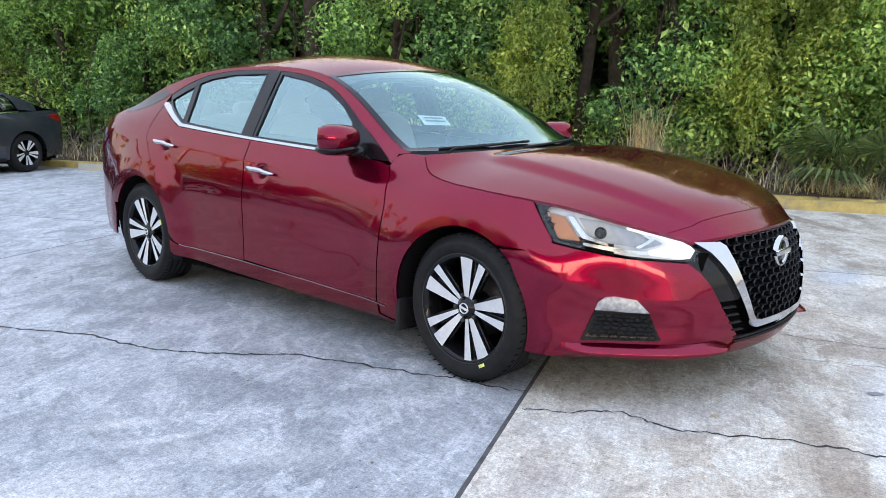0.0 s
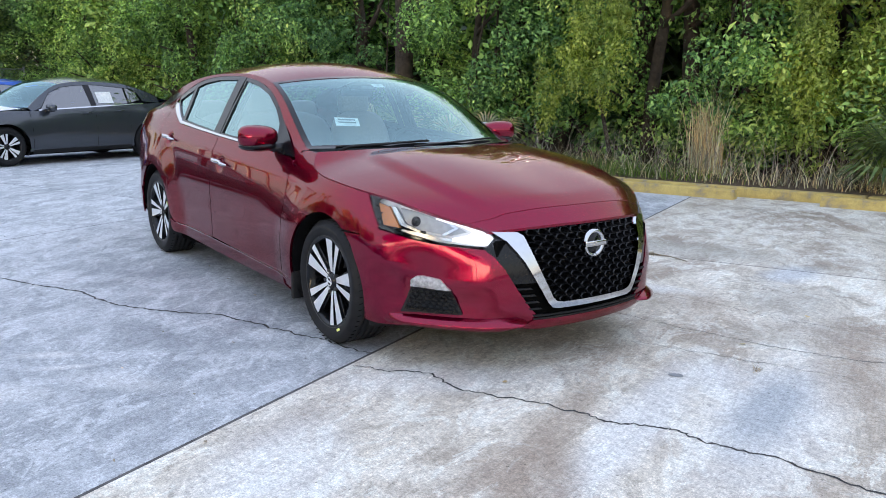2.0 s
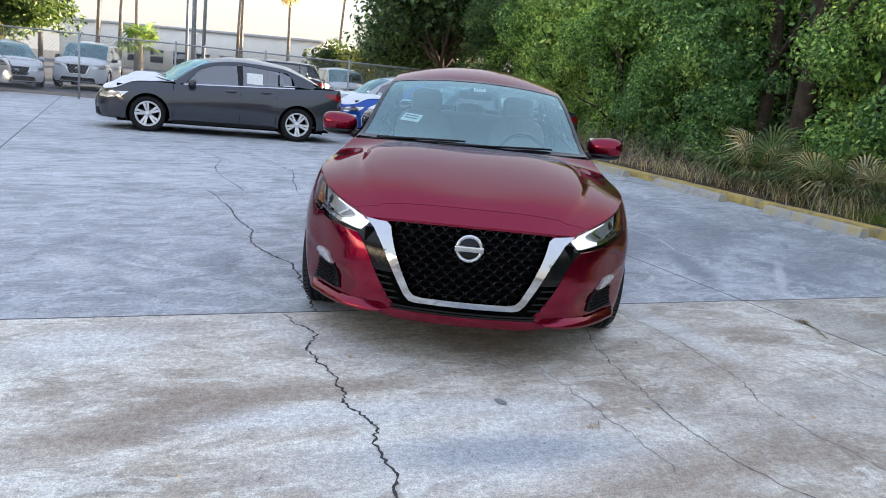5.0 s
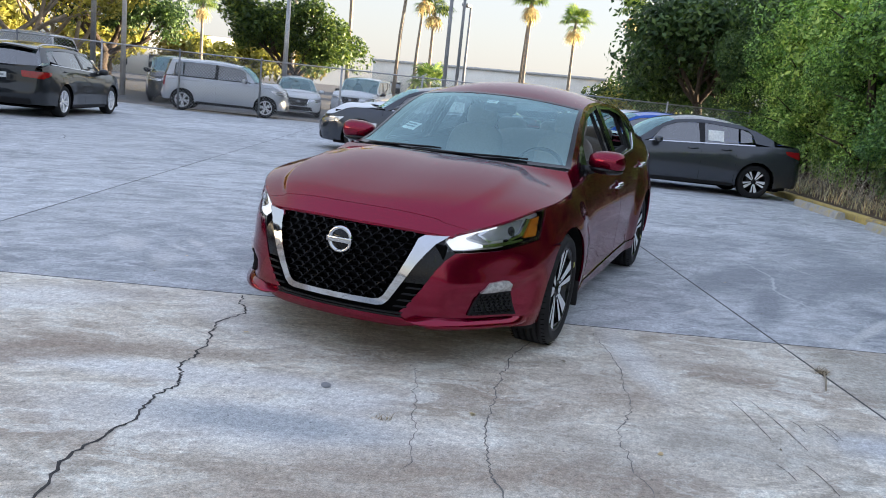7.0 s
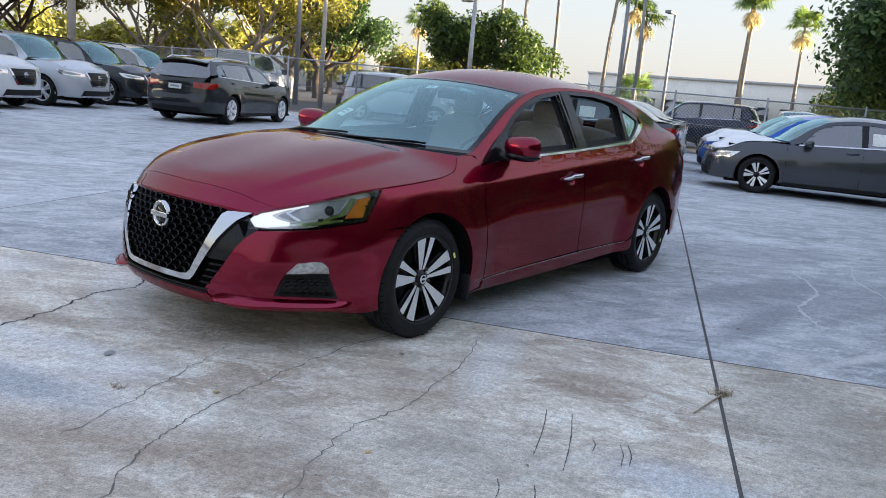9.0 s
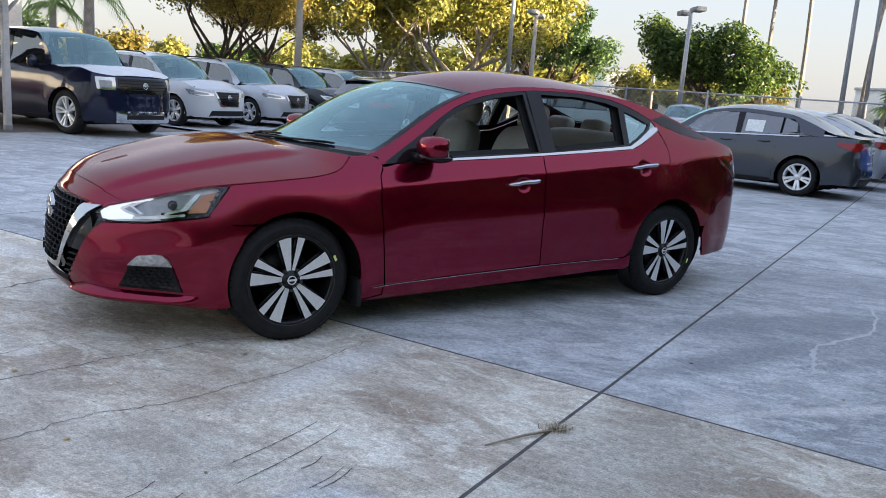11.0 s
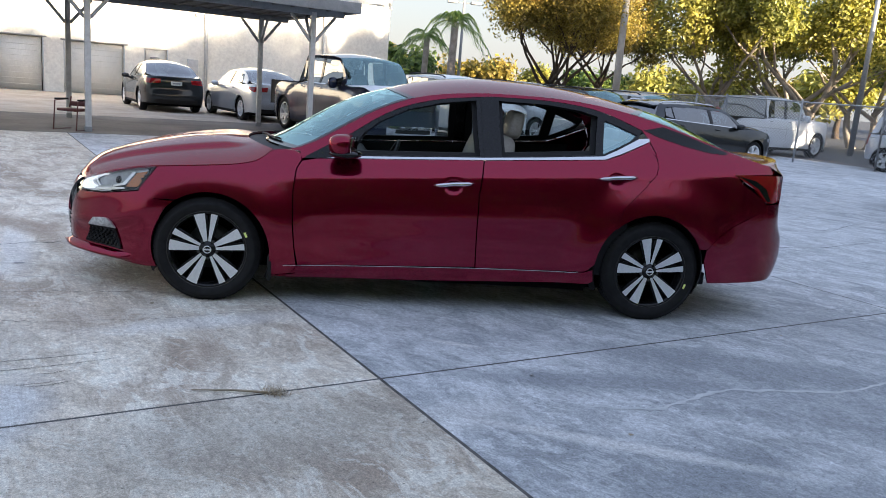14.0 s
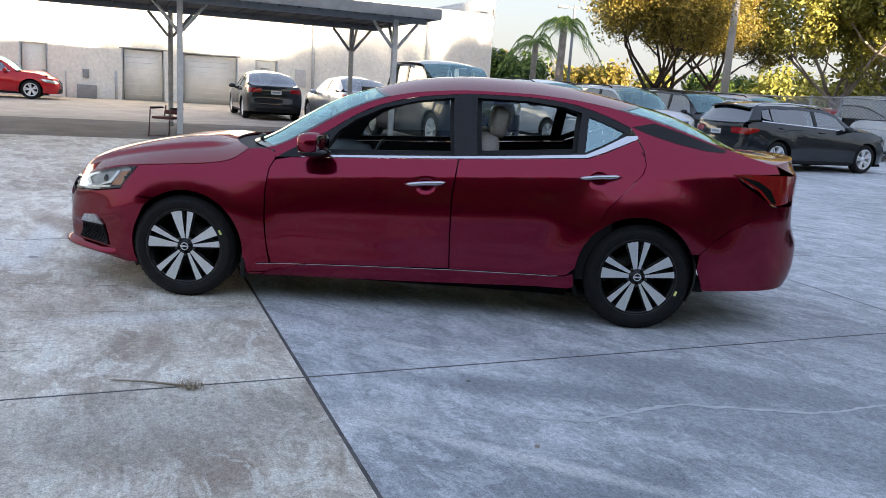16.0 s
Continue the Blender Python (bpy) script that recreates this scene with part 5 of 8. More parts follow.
add_box(bm, -0.055, -0.015, -0.055, 0.055, 0.02, 0.045, 0.015)
bmesh.ops.transform(bm, matrix=pose(0.33, 0.37, 0.86, 0, 0, 90) @ pose(0, 0, 0, -25, 0, 0), verts=bm.verts)
part("steering_wheel", bm, DASH, hero, "black steering wheel")
part("cabin_mirror", box(0.17, -0.12, 1.235, 0.20, 0.12, 1.295, 0.01), DASH, hero)
part("sensor_housing", box(0.20, -0.06, 1.275, 0.36, 0.06, 1.31, 0.012), BLACK_MATTE, hero)
for t0, t1, s0, s1, nm, lab in ((-0.70, -0.52, 0.30, 0.44, "windscreen_paper", "white paper behind the windscreen"), (-0.03, 0.10, 0.84, 0.90, "windscreen_sticker", "small white printed sticker")):
    vs = [on_screen(s0 + 0.03, t0, -0.02), on_screen(s0, t1, -0.02), on_screen(s1 - 0.04, t1 + 0.03, -0.02), on_screen(s1, t0 + 0.03, -0.02)] if nm == "windscreen_paper" else \
         [on_screen(s0, t0, -0.012), on_screen(s0, t1, -0.012), on_screen(s1, t1, -0.012), on_screen(s1, t0, -0.012)]
    sheet = mesh_of(nm, vs, [(0, 1, 2, 3)], PAPER, hero, lab)
    rise = Vector((0.002, 0, 0.005))
    for lo, hi in ((0.25, 0.42), (0.58, 0.75)):
        left, right = (lambda k: vs[0].lerp(vs[3], k)), (lambda k: vs[1].lerp(vs[2], k))
        bar = [left(lo).lerp(right(lo), 0.12), left(lo).lerp(right(lo), 0.85), left(hi).lerp(right(hi), 0.85), left(hi).lerp(right(hi), 0.12)]
        mesh_of("print_bar", [p + rise for p in bar], [(0, 1, 2, 3)], GREY_INK, sheet)
# ---------- other parked vehicles ----------
def traffic(kind, paint, m, label, category="car", group="", wheel_style="plain", hood_cover=False, fine=False, glass_mat=None, rails=False, side_paper=True):
    """A parked vehicle of one of four kinds, nose to its own +x, at pose m."""
    # half width, belt, roof, nose, cowl, screen top, roof back, back screen base, tail, nose top, cowl height, deck height, wheelbase, wheel radius
    dims = dict(
        saloon=(0.905, 0.93, 1.445, 2.28, 1.02, 0.25, -1.0, -1.82, -2.36, 0.70, 0.96, 1.06, 2.71, 0.325),
        crossover=(0.945, 1.07, 1.70, 2.36, 1.05, 0.30, -1.80, -2.18, -2.42, 0.90, 1.12, 1.12, 2.80, 0.365),
        estate=(0.92, 0.98, 1.475, 2.38, 1.05, 0.25, -1.95, -2.28, -2.42, 0.76, 1.00, 1.02, 2.72, 0.335),
        boxy=(0.89, 1.04, 1.61, 2.02, 1.02, 0.45, -1.70, -1.92, -2.05, 0.88, 1.10, 1.06, 2.57, 0.325),
        pickup=(1.0, 1.22, 1.93, 2.90, 1.45, 0.80, -0.95, -1.10, -2.95, 1.12, 1.27, 1.24, 3.70, 0.41))[kind]
    w, b, rf, xn, xc, xw, xr, xb, xt, zn, zc, zd, wb, wr = dims
    tall = kind in ("crossover", "boxy", "pickup")
    lo = 0.20 if not tall else 0.26
    tum = 0.24 if tall else 0.33
    spec = dict(
        plan=[(xn, 0), (xn - 0.015, 0.25 * w), (xn - 0.06, 0.5 * w), (xn - 0.19, 0.75 * w), (xn - 0.42, 0.92 * w), (xn - 0.8, 0.985 * w), (xn - 1.3, w), (0, w), (xt + 1.1, w),
              (xt + 0.6, 0.985 * w), (xt + 0.28, 0.93 * w), (xt + 0.12, 0.8 * w), (xt + 0.04, 0.5 * w), (xt + 0.01, 0.25 * w), (xt, 0)],
        side=[(lo - 0.06, 0.12), (lo, 0.06), (lo + 0.1, 0.04), (0.5, 0.02), (0.62, 0.02), (b - 0.12, 0.045), (b, 0.085), (b + 0.12, 0.14), (rf - 0.1, tum - 0.02), (rf, tum + 0.04)],
        front=[(lo - 0.06, 0.12), (lo, 0.03), (lo + 0.15, 0.0), (0.55, 0.01), (zn - 0.08, 0.05), (zn, 0.09), (zn + 0.15, 0.2)],
        rear=[(lo, 0.12), (lo + 0.15, 0.02), (0.5, 0.0), (0.62, 0.04), (zd - 0.1, 0.06), (zd, 0.09), (zd + 0.3, 0.2), (rf, 0.30)],
        belt=(b, 0.045 if kind in ("saloon", "estate", "crossover") else 0.0), flares=[(wb / 2, wr + 0.03, 0.02), (-wb / 2, wr + 0.03, 0.02)], radius=wr, pinch=(0.04, 0.05 if not tall else 0.0))
    sh = Shell(spec)
    car = tagged(new({"saloon": "saloon_car", "pickup": "pickup_truck", "estate": "estate_car", "boxy": "hatchback_car", "crossover": "crossover_car"}[kind]), label, category, group)
    cell = 0.09
    U = lambda pts: [(sh.u(x), z) for x, z in pts]
    ar = wr + 0.045
    hood_z = curve([(xc - 0.05, zc - 0.02), (xc + 0.2, zc - 0.05), ((xc + xn) / 2, (zc + zn) / 2 + 0.035), (xn - 0.35, zn + 0.035), (xn - 0.12, zn)])
    belt_z = lambda x: b - spec["belt"][1] * min(x, 0.9)
    rl = curve([(xt, zd - 0.03), (xb, zd + 0.02), (xb * 0.55 + xr * 0.45, zd * 0.5 + (rf - 0.06) * 0.5), (xr, rf - 0.085 if not tall else rf - 0.06), (xr * 0.4 + xw * 0.6, rf - 0.045), (xw, rf - 0.10), ((xw + xc) / 2 - 0.02, (rf + zc) / 2 - 0.03), (xc - 0.12, zc - 0.005), (xc + 0.05, zc - 0.03)][::1], True)
    R = lambda x, sd=1: sh.at(sh.u(x), rl(x), 0, sd)
    f0 = sh.u_front(0.45)
    arch = lambda ax: [(ax + ar * math.cos(radians(a)), wr + ar * math.sin(radians(a))) for a in range(-25, 206, 11)]
    outline = [(0, lo)] + U([(xn - 0.45, lo)]) + U([p for p in arch(wb / 2) if p[1] > lo]) + U([(0, lo), (-wb / 2 + ar + 0.02, lo + 0.03)]) + U([p for p in arch(-wb / 2) if p[1] > lo]) + U([(xt + 0.45, lo + 0.06)]) + [(sh.length, lo + 0.06)]
    end_z = zd - 0.03
    topl = [(sh.length, end_z)] + U([(xt + 0.2, end_z), (xb, min(end_z, rl(xb))), (xr, belt_z(xr) + 0.0), (xr * 0.3, belt_z(xr * 0.3)), (0, belt_z(0)), (xc - 0.3, belt_z(xc - 0.3)), (xc - 0.02, min(zc - 0.02, belt_z(xc) + 0.01)), (xc + 0.25, hood_z(xc + 0.25)), ((xc + xn) / 2, hood_z((xc + xn) / 2)), (xn - 0.35, hood_z(xn - 0.35))]) + [(f0, zn), (0, zn)]
    for sd in (1, -1):
        part("body_side", skin(sh, (outline + topl), cell, 0, sd, 0.02), paint, car)
        # pillars and roof rail
        xs = [xc - 0.1, xc - 0.35, (xc + xw) / 2, xw + 0.1, xw, xw - 0.3, (xw + xr) / 2, xr + 0.3, xr]
        if kind != "pickup":
            xs += [xr * 0.6 + xb * 0.4, xr * 0.2 + xb * 0.8]
        up = [(x, rl(x)) for x in xs]
        xe = xs[-1]
        gt = 0.055
        win_front, win_back = xc - 0.32, (xr - 0.26 if kind == "saloon" else xr + 0.12)
        low = [(xe, belt_z(xe) + 0.01), (win_back - 0.03, belt_z(win_back) + 0.06), (win_back + 0.02, rl(win_back) - gt - 0.05)]
        top_in = [(x, rl(x) - gt) for x in (win_back + 0.12, (xw + xr) / 2, xw - 0.2, xw, (xw * 0.7 + xc * 0.3))] + [(win_front, belt_z(win_front) + 0.05), (xc - 0.15, belt_z(xc - 0.15) + 0.0)]
        part("roof_frame", skin(sh, U(up + low + top_in), cell, 0, sd, 0.02), paint, car)
        # side panes
        mid = 0.02 if kind != "pickup" else 0.35
        q = win_back + 0.30
        panes = [[(win_front + 0.0, belt_z(win_front) + 0.03)] + [(x, rl(x) - gt - 0.01) for x in (xw * 0.7 + xc * 0.3, xw, xw - 0.12, mid - 0.22)] + [(mid - 0.25, belt_z(mid) + 0.03)],
                 [(mid - 0.33, belt_z(mid) + 0.04)] + [(x, rl(x) - gt - 0.01) for x in (mid - 0.33, (mid + q) / 2 - 0.1, q)] + [(q, belt_z(q) + 0.04)],
                 [(q - 0.04, belt_z(q) + 0.05), (q - 0.04, rl(q - 0.04) - gt - 0.01), (win_back + 0.05, max(rl(win_back + 0.05) - gt - 0.04, belt_z(win_back) + 0.10)), (win_back + 0.03, belt_z(win_back) + 0.08)]]
        if kind == "pickup":
            panes = panes[:2]
        for g in panes:
            part("side_window", skin(sh, U(g), 0.2, -0.008, sd, 0.0), glass_mat or DARK_GLASS, car)
        part("window_frame", skin(sh, U([(mid - 0.25, belt_z(mid) + 0.01), (mid - 0.22, rl(mid) - gt), (mid - 0.33, rl(mid - 0.3) - gt), (mid - 0.34, belt_z(mid) + 0.01)]), 0.2, 0.002, sd, 0.02), BLACK_GLOSS, car)
        part("belt_strip", skin(sh, U([(win_front + 0.05, belt_z(win_front) + 0.002), (win_back - 0.02, belt_z(win_back) + 0.01), (win_back - 0.02, belt_z(win_back) + 0.032), (win_front + 0.05, belt_z(win_front) + 0.022)]), 0.3, 0.004, sd, 0.01), CHROME if kind != "boxy" else BLACK_GLOSS, car)
        for xd in (win_front + 0.22 if kind != "pickup" else win_front + 0.1, mid - 0.29, q + 0.02 if kind != "pickup" else xr - 0.05):
            part("door_seam", skin(sh, U([(xd, lo + 0.08), (xd + 0.008, lo + 0.08), (xd + 0.008, belt_z(xd)), (xd, belt_z(xd))]), 0.2, 0.0015, sd, 0.0), BLACK_DEEP, car)
        part("sill", skin(sh, U([(wb / 2 - ar - 0.05, lo - 0.02), (wb / 2 - ar - 0.05, lo + 0.05), (-wb / 2 + ar + 0.05, lo + 0.06), (-wb / 2 + ar + 0.05, lo)]), 0.2, 0.008, sd, 0.02), BLACK_MATTE, car)
        for xh in (mid - 0.12, q + 0.22 if kind != "pickup" else xr + 0.18):
            z = belt_z(xh) - 0.09
            part("door_handle", tube([sh.at(sh.u(xh + 0.1), z, 0.01, sd), sh.at(sh.u(xh), z + 0.004, 0.03, sd), sh.at(sh.u(xh - 0.1), z + 0.008, 0.01, sd)], [0.008, 0.014, 0.008], 6), CHROME if kind == "pickup" else paint, car)
        # lamps
        if kind == "pickup":
            head = U([(xn - 0.34, zn - 0.02), (xn - 0.30, zn - 0.24), (xn - 0.2, zn - 0.25)]) + [(sh.u_front(0.60), zn - 0.25), (sh.u_front(0.60), zn - 0.02)]
        else:
            head = U([(xn - 0.60, zn + 0.0), (xn - 0.46, zn - 0.11), (xn - 0.2, zn - 0.14)]) + [(sh.u_front(0.47), zn - 0.13), (sh.u_front(0.46), zn - 0.075)] + U([(xn - 0.3, zn - 0.02)])
        part("headlamp", skin(sh, head, 0.06, 0.006, sd, 0.02), LAMP_SILVER, car, "clear headlamp with bright reflector")
        part("headlamp_insert", skin(sh, [(sum(p[0] for p in head) / len(head) + (p[0] - sum(q2[0] for q2 in head) / len(head)) * 0.62, sum(p[1] for p in head) / len(head) + (p[1] - sum(q2[1] for q2 in head) / len(head)) * 0.55) for p in head], 0.1, 0.009, sd, 0.01), LAMP_DARK, car)
        if kind in ("saloon", "estate", "crossover"):
            tl = U([(xt + 0.48, zd - 0.10), (xt + 0.46, zd - 0.16), (xt + 0.2, zd - 0.24)]) + [(sh.u_rear(0.45), zd - 0.22), (sh.u_rear(0.43), zd - 0.10)]
        else:
            tl = U([(xt + 0.2, zd + 0.0 if kind == "boxy" else zd - 0.08), (xt + 0.2, zd - 0.32)]) + [(sh.u_rear(0.74), zd - 0.32), (sh.u_rear(0.74), zd - 0.08)]
        part("tail_lamp", skin(sh, tl, 0.06, 0.006, sd, 0.02), LAMP_RED, car, "red tail lamp")
        # mirror
        bm = bmesh.new()
        bmesh.ops.create_uvsphere(bm, u_segments=14, v_segments=8, radius=1)
        for v in bm.verts:
            v.co = Vector((v.co.x * 0.075, math.copysign(abs(v.co.y) ** 0.75, v.co.y) * 0.11, math.copysign(abs(v.co.z) ** 0.75, v.co.z) * (0.07 if kind != "pickup" else 0.12)))
        bmesh.ops.translate(bm, vec=(xc - 0.42, sd * (w + 0.03), belt_z(xc) + 0.06), verts=bm.verts)
        mr = part("door_mirror", bm, paint if kind != "crossover" else BLACK_GLOSS, car)
        part("mirror_arm", tube([(xc - 0.36, sd * (w - 0.13), belt_z(xc) + 0.0), (xc - 0.41, sd * (w - 0.0), belt_z(xc) + 0.02)], 0.03, 6), BLACK_MATTE, mr)
        # inner liner: black sheets stand in for the shade behind the seams
        for x0, x1 in ((wb / 2 + ar, xn - 0.35), (-wb / 2 + ar, wb / 2 - ar), (xt + 0.35, -wb / 2 - ar)):
            vs = [sh.at(sh.u(x0 + (x1 - x0) * k / 5), lo + (b - 0.1 - lo) * h, -0.03, sd) for k in range(6) for h in (0, 0.5, 1)]
            mesh_of("inner_liner", vs, [(k * 3 + h, k * 3 + h + 1, k * 3 + h + 4, k * 3 + h + 3) for k in range(5) for h in (0, 1)], BLACK_DEEP, car)
        for ax in (wb / 2, -wb / 2):
            bm = bmesh.new()
            prev = None
            for k in range(13):
                a = radians(-25 + 230 * k / 12)
                ring = [bm.verts.new((ax + (ar + g) * math.cos(a), sd * y, wr + (ar + g) * math.sin(a))) for y, g in ((w - 0.03, 0.0), (w - 0.06, 0.015), (w - 0.36, 0.015))]
                if prev:
                    for k2 in range(2):
                        bm.faces.new((prev[k2], prev[k2 + 1], ring[k2 + 1], ring[k2]))
                prev = ring
            part("wheel_arch_liner", bm, BLACK_MATTE, car)
            part("arch_wall", box(ax - ar, sd * (w - 0.38), lo, ax + ar, sd * (w - 0.36), wr * 2 + 0.08), BLACK_DEEP, car)
            wheel_parts(car, ax, sd * (w - 0.145), wr, wr, wr * 0.69, sd, wheel_style, 0.21, 11 if ax > 0 else 40, False, False)
        if rails:
            part("roof_rail", tube([sh.at(sh.u(x), rl(x), 0.0, sd) + Vector((0, -sd * 0.06, 0.06 if 0 < k < 4 else 0.02)) for k, x in enumerate((xw - 0.15, xw - 0.3, (xw + xr) / 2, xr + 0.25, xr + 0.1))], 0.018, 6), LAMP_SILVER if rails == "silver" else BLACK_MATTE, car)
    # top sheets
    E = lambda x0, x1, sd: (lambda s: R(x0 + (x1 - x0) * s, sd))
    wsb = bowed(R(xc - 0.1), R(xc - 0.1, -1), (xc + 0.10, 0, zc))
    wst = bowed(R(xw), R(xw, -1), (xw + 0.10, 0, rf - 0.045))
    rb = bowed(R(xr), R(xr, -1), (xr - (0.14 if kind == "saloon" else 0.06), 0, rf - 0.03))
    part("roof", coons(wst, rb, E(xw, xr, 1), E(xw, xr, -1), lambda s, t: Vector((0, 0, 0.035 * math.sin(math.pi * s) * (1 - t * t))), 10, 10), paint, car)
    part("windscreen", coons(wsb, wst, E(xc - 0.1, xw, 1), E(xc - 0.1, xw, -1), lambda s, t: Vector((0, 0, 0.02 * math.sin(math.pi * s) * (1 - t * t))), 8, 10, thick=0.0), WINDSCREEN, car)
    if kind == "pickup":
        bb = bowed(sh.at(sh.u(xb), b), sh.at(sh.u(xb), b, 0, -1), (xb, 0, b))
        part("rear_screen", coons(rb, bb, lambda s: R(xr) * (1 - s) + sh.at(sh.u(xb), b) * s, lambda s: R(xr, -1) * (1 - s) + sh.at(sh.u(xb), b, 0, -1) * s, None, 4, 8, thick=0.0), DARK_GLASS, car)
        part("bed_floor", box(xt + 0.12, -w + 0.16, 0.62, xb, w - 0.16, 0.66), BLACK_MATTE, car)
        for sd in (1, -1):
            part("bed_wall", box(xt + 0.1, sd * (w - 0.16), 0.62, xb, sd * (w - 0.075), b - 0.005, 0.01), BLACK_MATTE, car)
        part("tailgate", box(xt + 0.04, -w + 0.16, 0.62, xt + 0.12, w - 0.16, b, 0.015), paint, car)
    else:
        bb = bowed(R(xb), R(xb, -1), (xb - (0.12 if kind == "saloon" else 0.06), 0, zd))
        part("rear_screen", coons(rb, bb, E(xr, xb, 1), E(xr, xb, -1), lambda s, t: Vector((-0.02 * math.sin(math.pi * s) * (1 - t * t), 0, 0)), 8, 10, thick=0.0), DARK_GLASS, car)
        db = lambda t: sh.at(sh.length - abs(t) * (sh.length - sh.u_rear(0.7)), end_z, 0, 1 if t >= 0 else -1)
        part("boot_lid", coons(bb, db, lambda s: R(xb) * (1 - s) + db(1) * s, lambda s: R(xb, -1) * (1 - s) + db(-1) * s, None, 5, 12), paint, car)
        if kind in ("crossover", "estate"):
            sp = lambda t: rb(t) + Vector((-0.16, 0, -0.03))
            part("roof_spoiler", coons(rb, sp, lambda s: rb(1) * (1 - s) + sp(1) * s, lambda s: rb(-1) * (1 - s) + sp(-1) * s, None, 2, 8, thick=0.03), paint, car)
    hf = lambda t: sh.at(abs(t) * f0, zn, 0, 1 if t >= 0 else -1)
    he = lambda sd: (lambda s: sh.at(f0 + (sh.u(xc) - f0) * s, hood_z(float(np.interp(f0 + (sh.u(xc) - f0) * s, sh.us, sh.xs))) if 0 < s < 1 else (zn if s == 0 else hood_z(xc)), 0, sd))
    hb = bowed(he(1)(1.0), he(-1)(1.0), (xc + 0.22, 0, zc + 0.01))

    def crown(s, t):
        return Vector((0, 0, ((0.05 if kind != "pickup" else 0.03) * math.sin(math.pi * min(1, s * 1.0 + 0.02)) + 0.012 * smooth(0.8, 0.55, abs(t)) * smooth(0, 0.3, s)) * (1 - abs(t) ** 2.4)))
    part("bonnet", coons(hf, hb, he(1), he(-1), crown, 14, 20), paint, car)
    if hood_cover:
        cover = coons(hf, hb, he(1), he(-1), lambda s, t: crown(s, t) + Vector((0, 0, 0.014 + 0.004 * noise.noise((s * 5, t * 5, 1)))), 14, 20, 0.10, 0.97, thick=0.004)
        part("bonnet_film", cover, FILM, car, "white protective film on the bonnet")
    part("cowl", coons(lambda t: hb(t) - Vector((0, 0, 0.02)), lambda t: wsb(t) - Vector((0, 0, 0.01)), lambda s: he(1)(1.0) * (1 - s) + R(xc - 0.1) * s - Vector((0, 0, 0.015)), lambda s: he(-1)(1.0) * (1 - s) + R(xc - 0.1, -1) * s - Vector((0, 0, 0.015)), None, 2, 8), BLACK_MATTE, car)
    # face
    gy = 0.40 if kind != "pickup" else 0.55
    g0 = zn - (0.30 if not tall else 0.34)
    face = [(-sh.u_front(gy), zn - 0.03), (sh.u_front(gy), zn - 0.03), (sh.u_front(gy * 0.62), g0), (-sh.u_front(gy * 0.62), g0)] if kind != "pickup" else [(-sh.u_front(gy), zn - 0.03), (sh.u_front(gy), zn - 0.03), (sh.u_front(gy), zn - 0.30), (-sh.u_front(gy), zn - 0.30)]
    part("grille", skin(sh, face[::-1], 0.08, 0.008, 1, 0.02), BLACK_GLOSS, car, "black grille")
    for k in range(4):
        z = zn - 0.07 - k * 0.055
        h = gy * (1 - 0.38 * (zn - z - 0.03) / (zn - 0.03 - g0)) - 0.03 if kind != "pickup" else gy - 0.04
        part("grille_bar", skin(sh, [(-sh.u_front(h), z), (-sh.u_front(h), z + 0.012), (sh.u_front(h), z + 0.012), (sh.u_front(h), z)], 0.2, 0.014, 1, 0.01), BLACK_MATTE, car)
    if kind in ("crossover", "saloon"):
        for sd in (1, -1):
            part("grille_surround", skin(sh, [(sh.u_front(gy), zn - 0.02), (sh.u_front(gy + 0.05), zn - 0.02), (sh.u_front(gy * 0.62 + 0.04), g0 - 0.03), (0, g0 - 0.03), (0, g0), (sh.u_front(gy * 0.62), g0)], 0.08, 0.016, sd, 0.02), CHROME, car)
    bm = lathe([(0.0, 0.0), (0.045, 0.0), (0.055, 0.008), (0.062, 0.0)], 20)
    bmesh.ops.transform(bm, matrix=pose(sh.at(0, zn - 0.15, 0.012).x, 0, zn - 0.15, 0, 0, -90), verts=bm.verts)
    bd = part("badge", bm, CHROME, car)
    part("badge_bar", box(-0.005, -0.065, -0.012, 0.012, 0.065, 0.012, 0, pose(sh.at(0, zn - 0.15, 0.012).x, 0, zn - 0.15)), CHROME, bd)
    part("lower_intake", skin(sh, [(-sh.u_front(0.62 * w), lo + 0.03), (-sh.u_front(0.55 * w), lo + 0.17), (sh.u_front(0.55 * w), lo + 0.17), (sh.u_front(0.62 * w), lo + 0.03)], 0.1, 0.006, 1, 0.02), BLACK_MATTE, car)
    if tall:
        part("bumper_plate", skin(sh, [(-sh.u_front(0.6 * w), lo + 0.02), (-sh.u_front(0.6 * w), lo + (0.05 if kind != "pickup" else 0.24)), (sh.u_front(0.6 * w), lo + (0.05 if kind != "pickup" else 0.24)), (sh.u_front(0.6 * w), lo + 0.02)], 0.1, 0.03, 1, 0.05), CHROME, car)
        if kind == "pickup":
            part("bumper_slot", skin(sh, [(-sh.u_front(0.42 * w), lo + 0.09), (-sh.u_front(0.42 * w), lo + 0.17), (sh.u_front(0.42 * w), lo + 0.17), (sh.u_front(0.42 * w), lo + 0.09)], 0.1, 0.034, 1, 0.02), BLACK_MATTE, car)
    LL = sh.length
    part("rear_valance", skin(sh, [(LL - 0.62, lo + 0.05), (LL - 0.62, lo + 0.17), (LL + 0.62, lo + 0.17), (LL + 0.62, lo + 0.05)][::-1], 0.1, 0.006, 1, 0.02), BLACK_MATTE, car)
